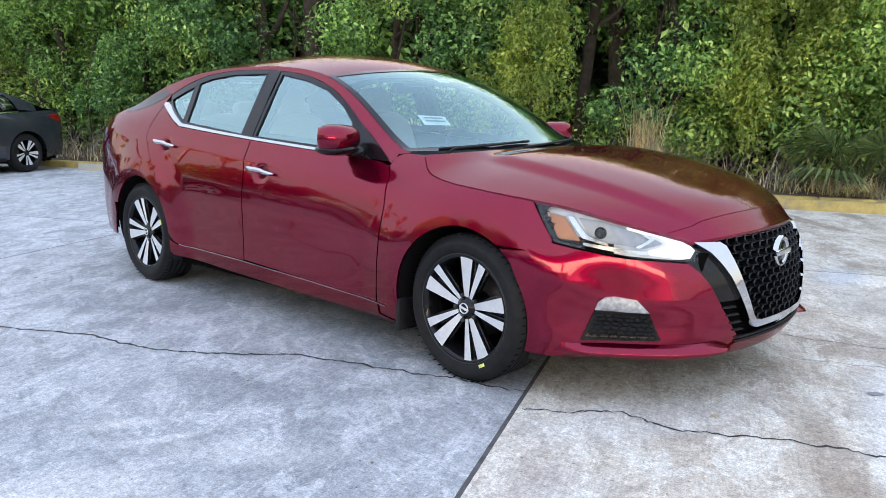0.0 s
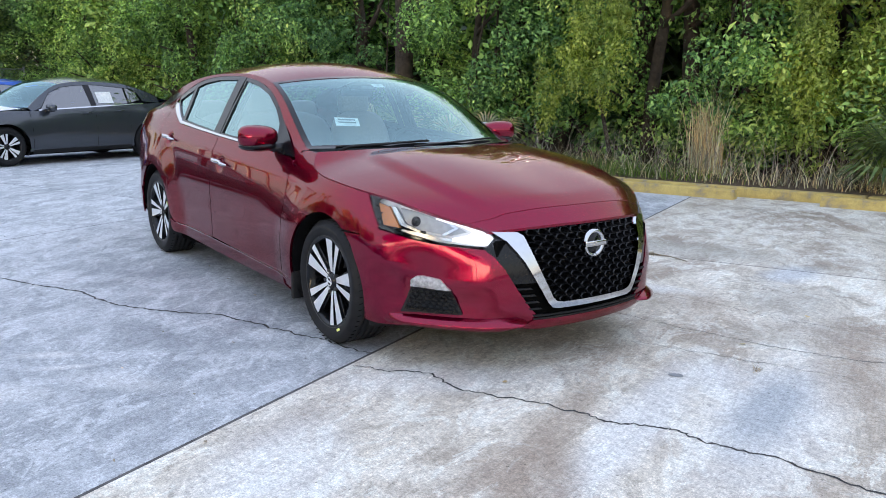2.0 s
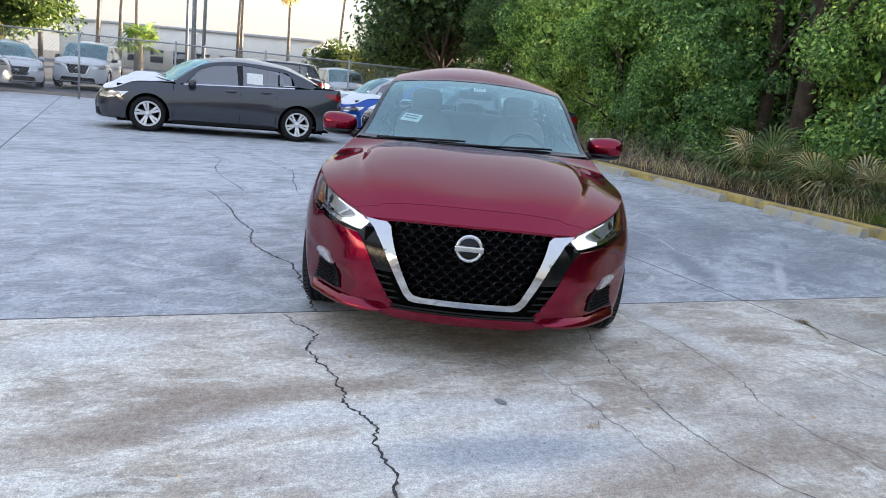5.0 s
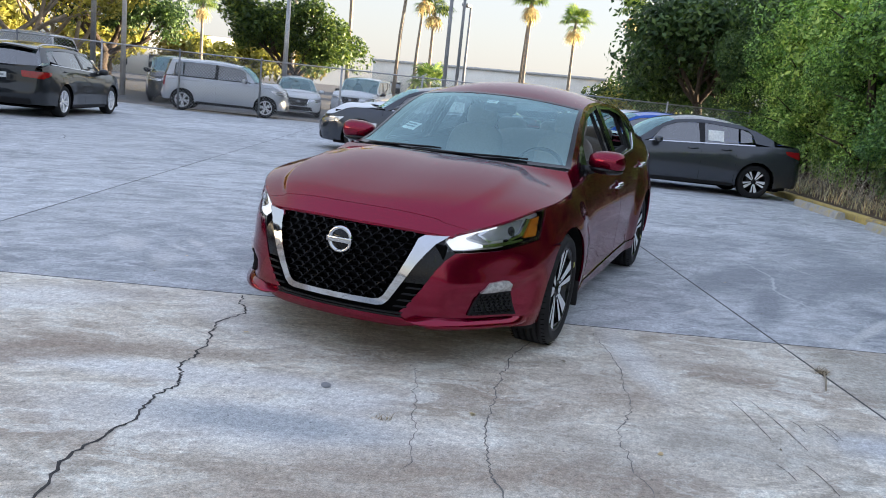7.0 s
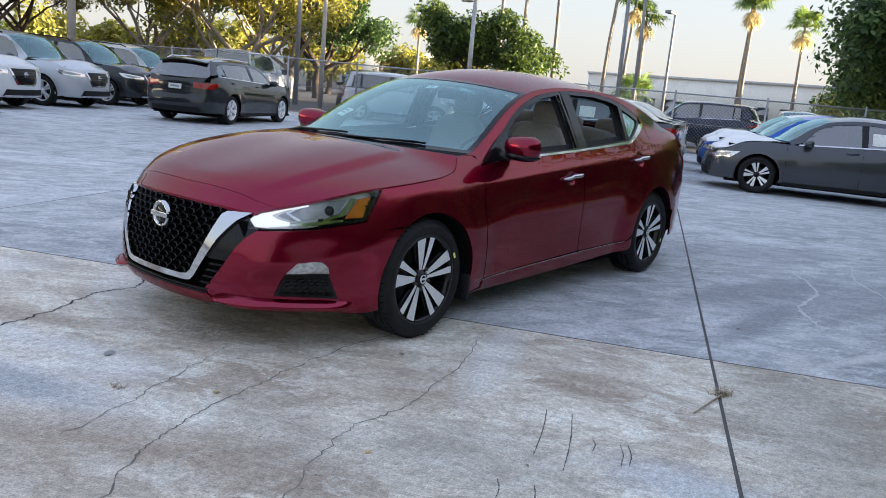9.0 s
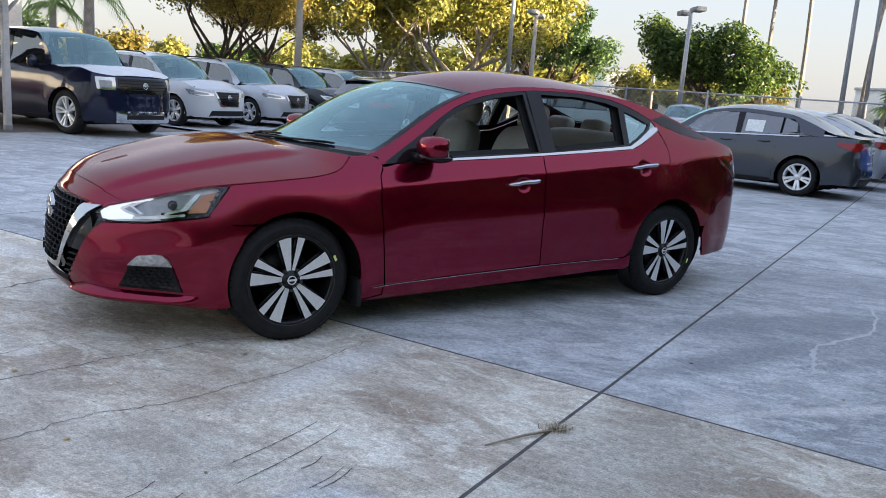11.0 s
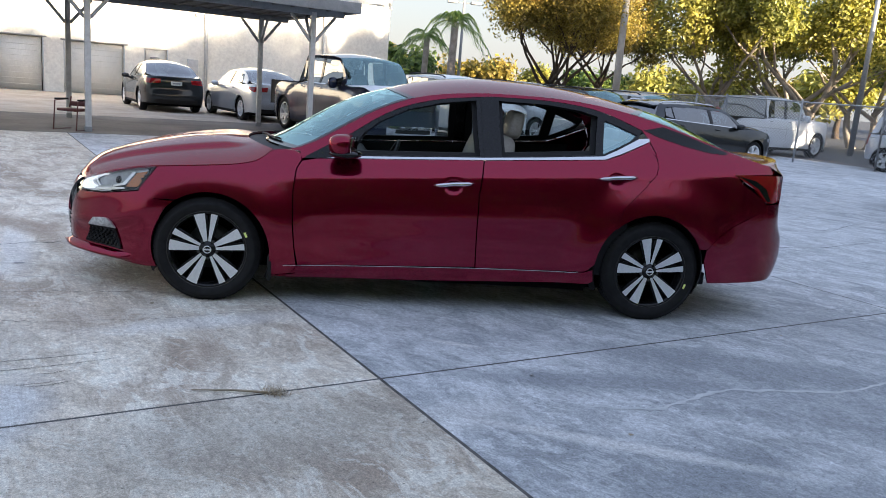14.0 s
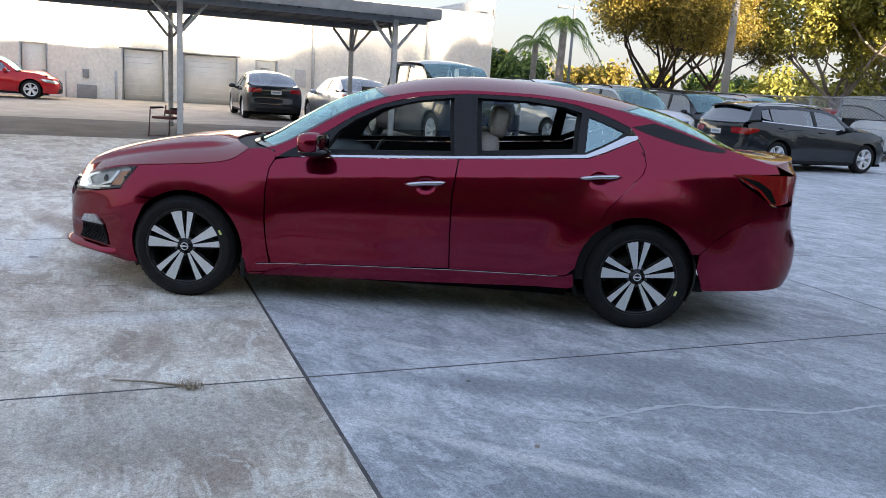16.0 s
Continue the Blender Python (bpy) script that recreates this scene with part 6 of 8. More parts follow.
    pl = part("number_plate", skin(sh, [(LL - 0.16, zd - 0.27), (LL - 0.16, zd - 0.16), (LL + 0.16, zd - 0.16), (LL + 0.16, zd - 0.27)][::-1], 0.2, 0.012, 1, 0.01), PLATE, car)
    part("plate_print", skin(sh, [(LL - 0.11, zd - 0.235), (LL - 0.11, zd - 0.195), (LL + 0.11, zd - 0.195), (LL + 0.11, zd - 0.235)][::-1], 0.2, 0.0145, 1, 0.0), GREY_INK, pl)
    part("underbody", box(xt + 0.5, -w + 0.1, lo - 0.03, xn - 0.4, w - 0.1, lo + 0.02), BLACK_DEEP, car)
    part("cabin_floor", box(xr if kind == "pickup" else xb, -w + 0.18, b - 0.25, xc - 0.05, w - 0.18, b - 0.22), DASH, car)
    for y in (0.37, -0.37):
        bm = bmesh.new()
        cushion(bm, -0.35, y, b + 0.0, 0.09, 0.22, 0.30, 0, -14)
        cushion(bm, -0.46, y, b + 0.33, 0.05, 0.12, 0.08)
        part("seat", bm, DASH, car)
    if side_paper:
        x0 = mid - 0.40
        part("window_paper", skin(sh, U([(x0, belt_z(x0) + 0.07), (x0 - 0.30, belt_z(x0) + 0.07), (x0 - 0.30, belt_z(x0) + 0.27), (x0, belt_z(x0) + 0.27)]), 0.3, -0.003, 1, 0.0), PAPER, car, "white price sheet in the window")
    car.matrix_basis = m
    return car


def place(x, y, heading, z=0.0):
    return pose(x, y, z, 0, 0, heading)


FILM = plain("white protective film", (0.72, 0.74, 0.76), 0.45, vary=0.06, scale=6, bump=0.3)
# ---------- ground ----------
LOT = pose(0.36, 2.08, 0, 0, 0, 23.6)      # the slab grid: its x along the cars' joint, its y across
KERB = pose(0, 6.45, 0, 0, 0, 19.0)        # x along the kerb, y towards the hedge


def lot(p, q, z=0.0):
    return LOT @ Vector((p, q, z))


ground = tagged(mesh_of("ground", [(-900, -900, -0.03), (900, -900, -0.03), (900, 900, -0.03), (-900, 900, -0.03)], [(0, 1, 2, 3)], ASPHALT), "worn dark asphalt reaching to the horizon", "ground", kind="structure")


def irregular(name, cx, cy, a, b, ang, mat, z, seed, parent=None, rough=0.18, n=64):
    rnd = random.Random(seed)
    ph = [rnd.uniform(0, 6.28) for _ in range(6)]
    vs = [Vector((cx, cy, z))]
    for k in range(n):
        t = k * math.tau / n
        r = 1 + rough * sum(math.sin(t * (i + 2) + ph[i]) / (i + 1.5) for i in range(6))
        r += rnd.uniform(-0.05, 0.05)
        x, y = a * r * math.cos(t), b * r * math.sin(t)
        c, s = math.cos(radians(ang)), math.sin(radians(ang))
        vs.append(Vector((cx + x * c - y * s, cy + x * s + y * c, z)))
    return mesh_of(name, vs, [(0, k + 1, (k + 1) % n + 1) for k in range(n)], mat, parent)


# ---------- leaves ----------
def leaf_mesh(name, clumps, per, size, mat, seed, parent=None, label="", squash=0.8, droop=0.0, shell_only=0.55):
    """Small folded leaves spread round clump centres (x, y, z, radius)."""
    g = np.random.default_rng(seed)
    c = np.repeat(np.array(clumps, float), per, axis=0)
    n = len(c)
    d = g.normal(size=(n, 3))
    d /= np.linalg.norm(d, axis=1, keepdims=True)
    rad = c[:, 3:4] * (shell_only + (1.08 - shell_only) * g.random((n, 1)) ** 0.5)
    p = c[:, :3] + d * rad * np.array([1, 1, squash])
    nrm = d * 0.7 + g.normal(size=(n, 3)) * 0.55 + np.array([0, 0, 0.45])
    nrm /= np.linalg.norm(nrm, axis=1, keepdims=True)
    ref = g.normal(size=(n, 3)) + np.array([0, 0, -droop])
    a = np.cross(nrm, ref)
    a /= np.linalg.norm(a, axis=1, keepdims=True) + 1e-9
    b = np.cross(a, nrm)
    s = size * (0.6 + 0.8 * g.random((n, 1)))
    v = np.stack([p - b * s * 0.5, p + a * s * 0.27 + nrm * s * 0.08, p + b * s * 0.55, p - a * s * 0.27 + nrm * s * 0.08], axis=1).reshape(-1, 3)
    me = bpy.data.meshes.new(name)
    me.from_pydata(v, [], np.arange(n * 4).reshape(-1, 4))
    me.materials.append(mat)
    ob = new(name, me)
    ob.parent = parent
    if label:
        ob["label"] = label
    return ob


def blades(name, roots, height, width, lean, mat, seed, parent=None, label="", segs=3):
    """Thin bent blades from root points; height and lean are ranges."""
    g = np.random.default_rng(seed)
    r = np.array(roots, float)
    n = len(r)
    h = g.uniform(*height, (n, 1))
    az = g.uniform(0, math.tau, (n, 1))
    ln = g.uniform(*lean, (n, 1)) * h
    out = np.concatenate([np.cos(az), np.sin(az), np.zeros((n, 1))], axis=1)
    sidew = np.concatenate([-np.sin(az), np.cos(az), np.zeros((n, 1))], axis=1) * width
    rings = []
    for k in range(segs + 1):
        s = k / segs
        mid = r + out * ln * s ** 1.8 + np.array([0, 0, 1.0]) * h * (s - 0.18 * s ** 3)
        w = sidew * (1 - 0.85 * s)
        rings += [mid - w, mid + w]
    v = np.stack(rings, axis=1).reshape(-1, 3)
    k2 = 2 * (segs + 1)
    f = np.concatenate([np.arange(n)[:, None] * k2 + np.array([[2 * k, 2 * k + 1, 2 * k + 3, 2 * k + 2]]) for k in range(segs)])
    me = bpy.data.meshes.new(name)
    me.from_pydata(v, [], f)
    me.materials.append(mat)
    ob = new(name, me)
    ob.parent = parent
    if label:
        ob["label"] = label
    return ob


def limbs(bm, rnd, start, direction, length, radius, depth, tips, spread=0.7, lift=0.25):
    """A limb with bends and side limbs; gathers the tips."""
    p, d = Vector(start), Vector(direction).normalized()
    pts, rad = [p.copy()], [radius]
    n = 4
    for k in range(n):
        d = (d + Vector((rnd.uniform(-1, 1), rnd.uniform(-1, 1), rnd.uniform(-0.6, 1) * 0.8)) * 0.22 + Vector((0, 0, lift * 0.15))).normalized()
        p = p + d * length / n
        pts.append(p.copy())
        rad.append(radius * (1 - 0.45 * (k + 1) / n))
    add_tube(bm, pts, rad, 7 if radius > 0.05 else 5)
    if depth == 0:
        tips.append((p.copy(), length))
        tips.append((pts[2].copy(), length))
        return
    for _ in range(rnd.choice((2, 3, 3))):
        e = (d + Vector((rnd.uniform(-1, 1), rnd.uniform(-1, 1), rnd.uniform(-0.35, 0.8))) * spread).normalized()
        limbs(bm, rnd, pts[rnd.choice((2, 3, 4, 4))], e, length * rnd.uniform(0.6, 0.8), radius * 0.5, depth - 1, tips, spread, lift)


def tree(x, y, z, trunk_h, trunk_r, limb_len, bark, leaf, seed, label, per=120, leaf_size=0.2, clump=0.9, depth=2, stems=1, starts=4, spread=0.8, lift=0.25, name="tree", squash=0.75):
    rnd = random.Random(seed)
    t = tagged(new(name), label, "tree")
    bm = bmesh.new()
    tips = []
    for s in range(stems):
        lean = Vector((rnd.uniform(-1, 1), rnd.uniform(-1, 1), 0)) * (0.06 if stems == 1 else 0.30)
        base = Vector((x + (rnd.uniform(-0.4, 0.4) if stems > 1 else 0), y + (rnd.uniform(-0.4, 0.4) if stems > 1 else 0), z - 0.1))
        top = base + Vector((0, 0, trunk_h)) + lean * trunk_h
        mid = (base + top) / 2 + Vector((rnd.uniform(-1, 1), rnd.uniform(-1, 1), 0)) * 0.08 * trunk_h
        add_tube(bm, [base, base + (mid - base) * 0.25, mid, top], [trunk_r * 1.45, trunk_r, trunk_r * 0.85, trunk_r * 0.7], 10)
        for k in range(starts):
            a = k * math.tau / starts + rnd.uniform(-0.5, 0.5)
            limbs(bm, rnd, top - Vector((0, 0, rnd.uniform(0, 0.25) * trunk_h)), (math.cos(a) * spread, math.sin(a) * spread, rnd.uniform(0.45, 1.0)), limb_len * rnd.uniform(0.8, 1.15), trunk_r * 0.55, depth, tips, spread, lift)
    part("trunk", bm, bark, t)
    clumps = []
    for p, ln in tips:
        for _ in range(2):
            r = clump * rnd.uniform(0.55, 1.15)
            clumps.append((p.x + rnd.uniform(-0.6, 0.6) * r, p.y + rnd.uniform(-0.6, 0.6) * r, p.z + rnd.uniform(-0.4, 0.5) * r, r))
    crown = leaf_mesh("crown", clumps, per, leaf_size, leaf, seed, t, "", squash)
    return t


# ---------- palms ----------
def fan_leaf(bm, base, direction, length, n=13, width=0.9, fold=0.15):
    """A fan palm leaf on its stalk."""
    d = Vector(direction).normalized()
    side = d.cross(Vector((0, 0, 1)))
    side = side.normalized() if side.length > 0.01 else Vector((1, 0, 0))
    up = side.cross(d)
    hub = Vector(base) + d * length * 0.5
    add_tube(bm, [base, hub], [length * 0.018, length * 0.010], 4)
    for k in range(n):
        a = (k / (n - 1) - 0.5) * math.pi * width * 1.5
        q = d * math.cos(a) + side * math.sin(a)
        w = (side * math.cos(a) - d * math.sin(a)) * length * (0.035 if n < 20 else 0.015)
        l = length * 0.55 * (0.75 + 0.25 * math.cos(a))
        m = hub + q * l * 0.55 + up * fold * length * 0.1
        e = hub + q * l - up * fold * length * 0.35 - Vector((0, 0, 0.12 * length))
        vs = [bm.verts.new(v) for v in (hub, m - w, e, m + w)]
        bm.faces.new(vs)


def fan_palm(x, y, height, seed, label, crown=1.5, trunk_r=0.2, skirt=True, name="palm_tree", lean=(0, 0)):
    rnd = random.Random(seed)
    t = tagged(new(name), label, "palm tree")
    top = Vector((x + lean[0], y + lean[1], height))
    part("trunk", tube([(x, y, -0.1), (x + lean[0] * 0.3, y + lean[1] * 0.3, height * 0.5), top], [trunk_r * 1.25, trunk_r, trunk_r * 0.8], 8), BARK_PALE, t)
    bm = bmesh.new()
    for k in range(26):
        a, e = k * 2.4 + rnd.uniform(-0.3, 0.3), rnd.uniform(-0.35, 1.1)
        fan_leaf(bm, top, (math.cos(a) * math.cos(e), math.sin(a) * math.cos(e), math.sin(e)), crown * rnd.uniform(0.85, 1.15))
    part("crown", bm, PALM_LEAF, t, smooth_faces=False)
    if skirt:
        bm = bmesh.new()
        for k in range(16):
            a, e = k * 2.4, rnd.uniform(-1.4, -0.75)
            fan_leaf(bm, top - Vector((0, 0, 0.25 + 0.3 * rnd.random())), (math.cos(a) * math.cos(e), math.sin(a) * math.cos(e), math.sin(e)), crown * 0.85, 9)
        part("dead_skirt", bm, DRY, t, "brown hanging dead leaves", smooth_faces=False)
    return t


def feather_palm(x, y, height, seed, label, crown=2.4, trunk_r=0.18):
    rnd = random.Random(seed)
    t = tagged(new("palm_tree"), label, "palm tree")
    part("trunk", tube([(x, y, -0.1), (x + 0.05, y, height * 0.5), (x, y, height)], [trunk_r * 1.3, trunk_r, trunk_r * 0.9], 8), BARK_PALE, t)
    bm = bmesh.new()
    for k in range(18):
        a, e = k * 2.4 + rnd.uniform(-0.2, 0.2), rnd.uniform(0.0, 1.2)
        d = Vector((math.cos(a) * math.cos(e), math.sin(a) * math.cos(e), math.sin(e)))
        side = d.cross(Vector((0, 0, 1))).normalized()
        pts = [Vector((x, y, height)) + d * crown * s - Vector((0, 0, 1.0 * crown * s ** 2.2)) for s in (0, 0.25, 0.5, 0.75, 1.0)]
        add_tube(bm, pts, [0.03, 0.025, 0.02, 0.012, 0.006], 4)
        for i in range(22):
            s = 0.12 + 0.86 * i / 21
            b0 = pts[min(3, int(s * 4))].lerp(pts[min(4, int(s * 4) + 1)], s * 4 - int(s * 4))
            for sg in (-1, 1):
                l = crown * 0.24 * (1 - 0.6 * abs(s - 0.45))
                e2 = b0 + side * sg * l * 0.7 + d * l * 0.25 - Vector((0, 0, l * rnd.uniform(0.6, 1.0)))
                w = d * 0.025
                bm.faces.new([bm.verts.new(v) for v in (b0 - w, b0 + w, e2)])
    part("crown", bm, PALM_LEAF, t, smooth_faces=False)
    return t


# ---------- kerb, verge and hedge ----------
def kp(s, d, z=0.0):
    return KERB @ Vector((s, d, z))


rk = random.Random(4)
verge_v, verge_f = [], []
NS, ND = 90, 8
for i in range(NS + 1):
    for k in range(ND + 1):
        s, d = -26 + 50 * i / NS, 0.14 + 12.0 * (k / ND) ** 1.5
        verge_v.append(kp(s, d, 0.10 + (0.05 * noise.noise((s * 0.8, d, 0)) + 0.06 * min(1, d) if k else 0)))
for i in range(NS):
    for k in range(ND):
        a = i * (ND + 1) + k
        verge_f.append((a, a + ND + 1, a + ND + 2, a + 1))
tagged(mesh_of("verge", verge_v, verge_f, DIRT, None, "brown leaf litter and soil behind the kerb", True), "brown leaf litter and soil behind the kerb", "ground", kind="structure")
kerb = tagged(new("kerb"), "low concrete kerb with worn yellow paint", "kerb", kind="structure")
s = -14.5
while s < 22:
    ln = 3.0
    bm = bmesh.new()
    add_box(bm, s, -0.01 + rk.uniform(-0.012, 0.012), -0.03, s + ln - 0.015, 0.17, 0.125 + rk.uniform(-0.008, 0.008), 0.02)
    bmesh.ops.transform(bm, matrix=KERB, verts=bm.verts)
    part("kerb_stone", bm, YELLOW, kerb)
    s += ln


def wheel_stop(s, ln, mat, label, turn=0.0, d=-0.24):
    bm = bmesh.new()
    prof = [(-0.085, 0.0), (-0.06, 0.10), (-0.045, 0.118), (0.045, 0.118), (0.06, 0.10), (0.085, 0.0)]
    rings = [[bm.verts.new((x, y, z + 0.0)) for y, z in prof] for x in (0, 0.02, ln - 0.02, ln)]
    for r0, r1 in zip(rings, rings[1:]):
        for k in range(5):
            bm.faces.new((r0[k], r1[k], r1[k + 1], r0[k + 1]))
    bm.faces.new(rings[0])
    bm.faces.new(rings[-1][::-1])
    bmesh.ops.recalc_face_normals(bm, faces=bm.faces)
    bmesh.ops.transform(bm, matrix=KERB @ pose(s, d, 0, 0, 0, turn), verts=bm.verts)
    return tagged(part("wheel_stop", bm, mat, None, smooth_faces=False), label, "wheel stop", "wheel stops along the kerb")


for s0, ln, mat, turn in ((0.05, 1.83, YELLOW, 0.5), (-2.75, 1.83, YELLOW, -0.8), (-5.6, 1.7, PALE_STOP, 1.2), (-8.4, 1.83, PALE_STOP, -0.5), (-11.3, 1.83, PALE_STOP, 0.6), (2.8, 1.83, YELLOW, 0.0), (5.6, 1.83, YELLOW, 0.4)):
    wheel_stop(s0, ln, mat, "worn yellow concrete wheel stop in front of the kerb" if mat is YELLOW else "chipped pale concrete wheel stop in front of the kerb", turn)

# shrubs and trees of the hedge, one after another along the kerb
hr2 = random.Random(11)
SEGS = [(-24.5, LEAF_DEEP), (-21.5, LEAF_MID), (-18.6, LEAF_LIGHT), (-15.8, LEAF_MID), (-13.2, LEAF_DARK), (-10.6, LEAF_DARK), (-8.2, LEAF_MID), (-5.9, LEAF_DARK), (-4.2, LEAF_MID), (-2.3, LEAF_DARK), (-1.4, LEAF_LIGHT), (0.6, LEAF_LIGHT), (3.6, LEAF_LIGHT), (6.6, LEAF_MID), (10.0, LEAF_DARK), (14.0, LEAF_MID)]
GAPS = [(-8.55, 2.9, 0.85, 1.1), (-2.8, 1.9, 0.55, 0.9), (-6.4, 2.7, 0.3, 0.6), (-12.0, 3.2, 0.5, 0.5)]       # dark hollows in the face: along, up, half width, half height
HOLLOW_TRUNKS = [(-9.15, 2.5, 0.13, -0.35), (-8.6, 3.1, 0.10, 0.5), (-8.0, 2.3, 0.19, -0.15), (-3.05, 2.3, 0.10, 0.25), (-2.5, 2.8, 0.14, -0.2), (-6.4, 2.2, 0.07, 0.1)]


def hollow(s, z, grow=1.0):
    return any(((s - a) / (h * grow)) ** 2 + ((z - b) / (v * grow)) ** 2 < 1 for a, b, h, v in GAPS)


for idx, (s0, leaf) in enumerate(SEGS):
    s1 = SEGS[idx + 1][0] if idx + 1 < len(SEGS) else s0 + 4
    near = s0 < 6
    name = {"dark green leaves": "dense dark green", "deep green leaves": "deep green", "mid green leaves": "mid green", "yellow-green leaves": "bright yellow-green", "olive leaves": "olive green, vine-hung"}[leaf.name]
    tr = tagged(new("hedge_tree"), name + " bushy tree in the thicket behind the kerb", "tree", "thicket along the kerb")
    bm = bmesh.new()
    for _ in range(4):
        b0 = kp(hr2.uniform(s0, s1), hr2.uniform(2.4, 4.6), 0.05)
        tp = b0 + Vector((hr2.uniform(-0.6, 0.6), hr2.uniform(-0.6, 0.6), hr2.uniform(3.2, 4.4)))
        md = (b0 + tp) / 2 + Vector((hr2.uniform(-0.4, 0.4), hr2.uniform(-0.4, 0.4), 0))
        r = hr2.uniform(0.06, 0.17)
        add_tube(bm, [b0, b0.lerp(md, 0.5), md, tp], [r * 1.4, r, r * 0.85, r * 0.5], 7)
        for _ in range(5):
            q = b0.lerp(tp, hr2.uniform(0.15, 0.8))
            e = q + Vector((hr2.uniform(-1, 1), hr2.uniform(-1.2, 0.4), hr2.uniform(0.2, 1.0)))
            add_tube(bm, [q, (q + e) / 2 + Vector((0, 0, 0.1)), e], [r * 0.4, r * 0.3, 0.01], 5)
    for a, d0, r, lean in HOLLOW_TRUNKS:
        if s0 <= a < s1:
            add_tube(bm, [kp(a, d0, 0.0), kp(a + lean * 0.2, d0 - 0.05, 1.2), kp(a + lean * 0.7, d0 + 0.08, 2.6), kp(a + lean * 1.2, d0, 4.4)], [r * 1.3, r, r * 0.9, r * 0.7], 9)
            add_tube(bm, [kp(a + lean * 0.6, d0, 2.3), kp(a + lean * 0.6 + 0.45, d0 - 0.1, 2.65), kp(a + lean * 0.6 + 0.8, d0, 3.4)], [r * 0.5, r * 0.4, r * 0.25], 7)
    part("trunk", bm, BARK, tr)
    for _ in range(1 if near else 0):
        b0 = kp(hr2.uniform(s0, s1), hr2.uniform(1.7, 2.5), 0.1)
        e = b0 + Vector((hr2.uniform(-0.5, 0.5), hr2.uniform(-0.3, 0.3), hr2.uniform(2.6, 3.8)))
        m = (b0 + e) / 2 + Vector((hr2.uniform(-0.25, 0.25), hr2.uniform(-0.2, 0.2), 0))
        r = hr2.uniform(0.012, 0.032)
        part("stem", tube([b0, b0.lerp(m, 0.5), m, m.lerp(e, 0.5), e], [r * 1.2, r, r, r * 0.8, r * 0.5], 6), BARK, tr)
    clumps, other, high = [], [], []
    W = s1 - s0
    for _ in range(int(92 * W / 2.4) if near else 60):
        s, z = hr2.uniform(s0 - 0.3, s1 + 0.3), hr2.uniform(0.25, 4.0)
        face = 1.6 + 1.0 * noise.noise((s * 0.55, z * 0.5, 2.0)) + 0.75 * noise.noise((s * 1.5, z * 1.4, 5.0)) + (0.3 * max(0, 0.9 - z)) - 0.10 * z - 0.5 * smooth(-2.0, -0.8, s) * smooth(5.0, 3.5, s)
        gap = noise.noise((s * 0.75, z * 0.6, 9.0))
        if gap > 0.26 or hollow(s, z):
            continue
        d = face + abs(hr2.gauss(0, 0.45))
        p = kp(s, d + 0.35, z + 0.1)
        (clumps if hr2.random() < 0.82 else other).append((p.x, p.y, p.z, hr2.uniform(0.18, 0.50)))
    back = []
    for _ in range(int(52 * W / 2.4)):
        s, z = hr2.uniform(s0 - 0.4, s1 + 0.4), hr2.uniform(0.3, 4.6)
        if hollow(s, z, 1.1):
            continue
        p = kp(s, hr2.uniform(2.5, 4.6), z)
        back.append((p.x, p.y, p.z, hr2.uniform(0.5, 0.95)))
    top_z = 4.5 + 1.5 * smooth(-15.0, -18.0, s0) + 1.0 * noise.noise((s0 * 0.31, 3.0, 0.0)) + 0.6 * hr2.uniform(-1, 1)
    for _ in range(int((40 + 30 * smooth(-15.0, -18.0, s0)) * W / 2.4)):
        s = hr2.uniform(s0 - 0.5, s1 + 0.5)
        z = hr2.uniform(3.0, top_z)
        if hollow(s, z, 1.25) or (-2.2 < s < 2.4 and hr2.random() < 0.65):
            continue
        p = kp(s, hr2.uniform(1.3, 6.5) * (1 - 0.3 * (z - 4) / 7) + 0.6, z)
        high.append((p.x, p.y, p.z, hr2.uniform(0.7, 1.25)))
    leaf_mesh("crown", clumps, 250 if near else 100, 0.078, leaf, 100 + idx, tr, "", 0.8, 0.6)
    leaf_mesh("inner_crown", back, 130, 0.15, leaf, 500 + idx, tr, "", 0.8, 0.3, 0.3)
    if other:
        leaf_mesh("vine_leaves", other, 210 if near else 80, 0.07, LEAF_LIGHT if leaf is not LEAF_LIGHT else LEAF_MID, 200 + idx, tr, "paler hanging vine leaves", 1.25, 1.5)
    leaf_mesh("upper_crown", high, 170, 0.14, leaf, 300 + idx, tr, "", 0.8)

# the bright vine that hangs over the thicket's face
LEAF_VINE = leafy("pale vine leaves", (0.121, 0.176, 0.0352), (0.307, 0.38, 0.088), (0.539, 0.595, 0.187), 0.4, 1.2)
vine = tagged(new("hanging_vine"), "bright yellow-green vine hanging over the thicket", "vine")
strands = []
for k0 in range(50):
    s, z1 = (hr2.uniform(-0.6, 0.9), hr2.uniform(1.6, 4.0)) if k0 < 36 else (hr2.uniform(-4.5, -3.0), hr2.uniform(1.5, 2.9))
    d = 1.0 + 0.5 * noise.noise((s * 1.4, z1, 1.0)) + hr2.uniform(0, 0.5)
    n = hr2.randint(3, 7)
    for k in range(n):
        p = kp(s + hr2.gauss(0, 0.08), d - 0.03 * k + hr2.gauss(0, 0.05), z1 - 0.2 * k)
        strands.append((p.x, p.y, p.z, hr2.uniform(0.10, 0.26)))
for s0 in (-3.75, -3.05, -3.2):                 # thin pale strands that hang from above
    for k in range(12):
        p = kp(s0 + hr2.gauss(0, 0.02), 1.25 + hr2.gauss(0, 0.03), 3.6 - 0.13 * k)
        strands.append((p.x, p.y, p.z, 0.07))
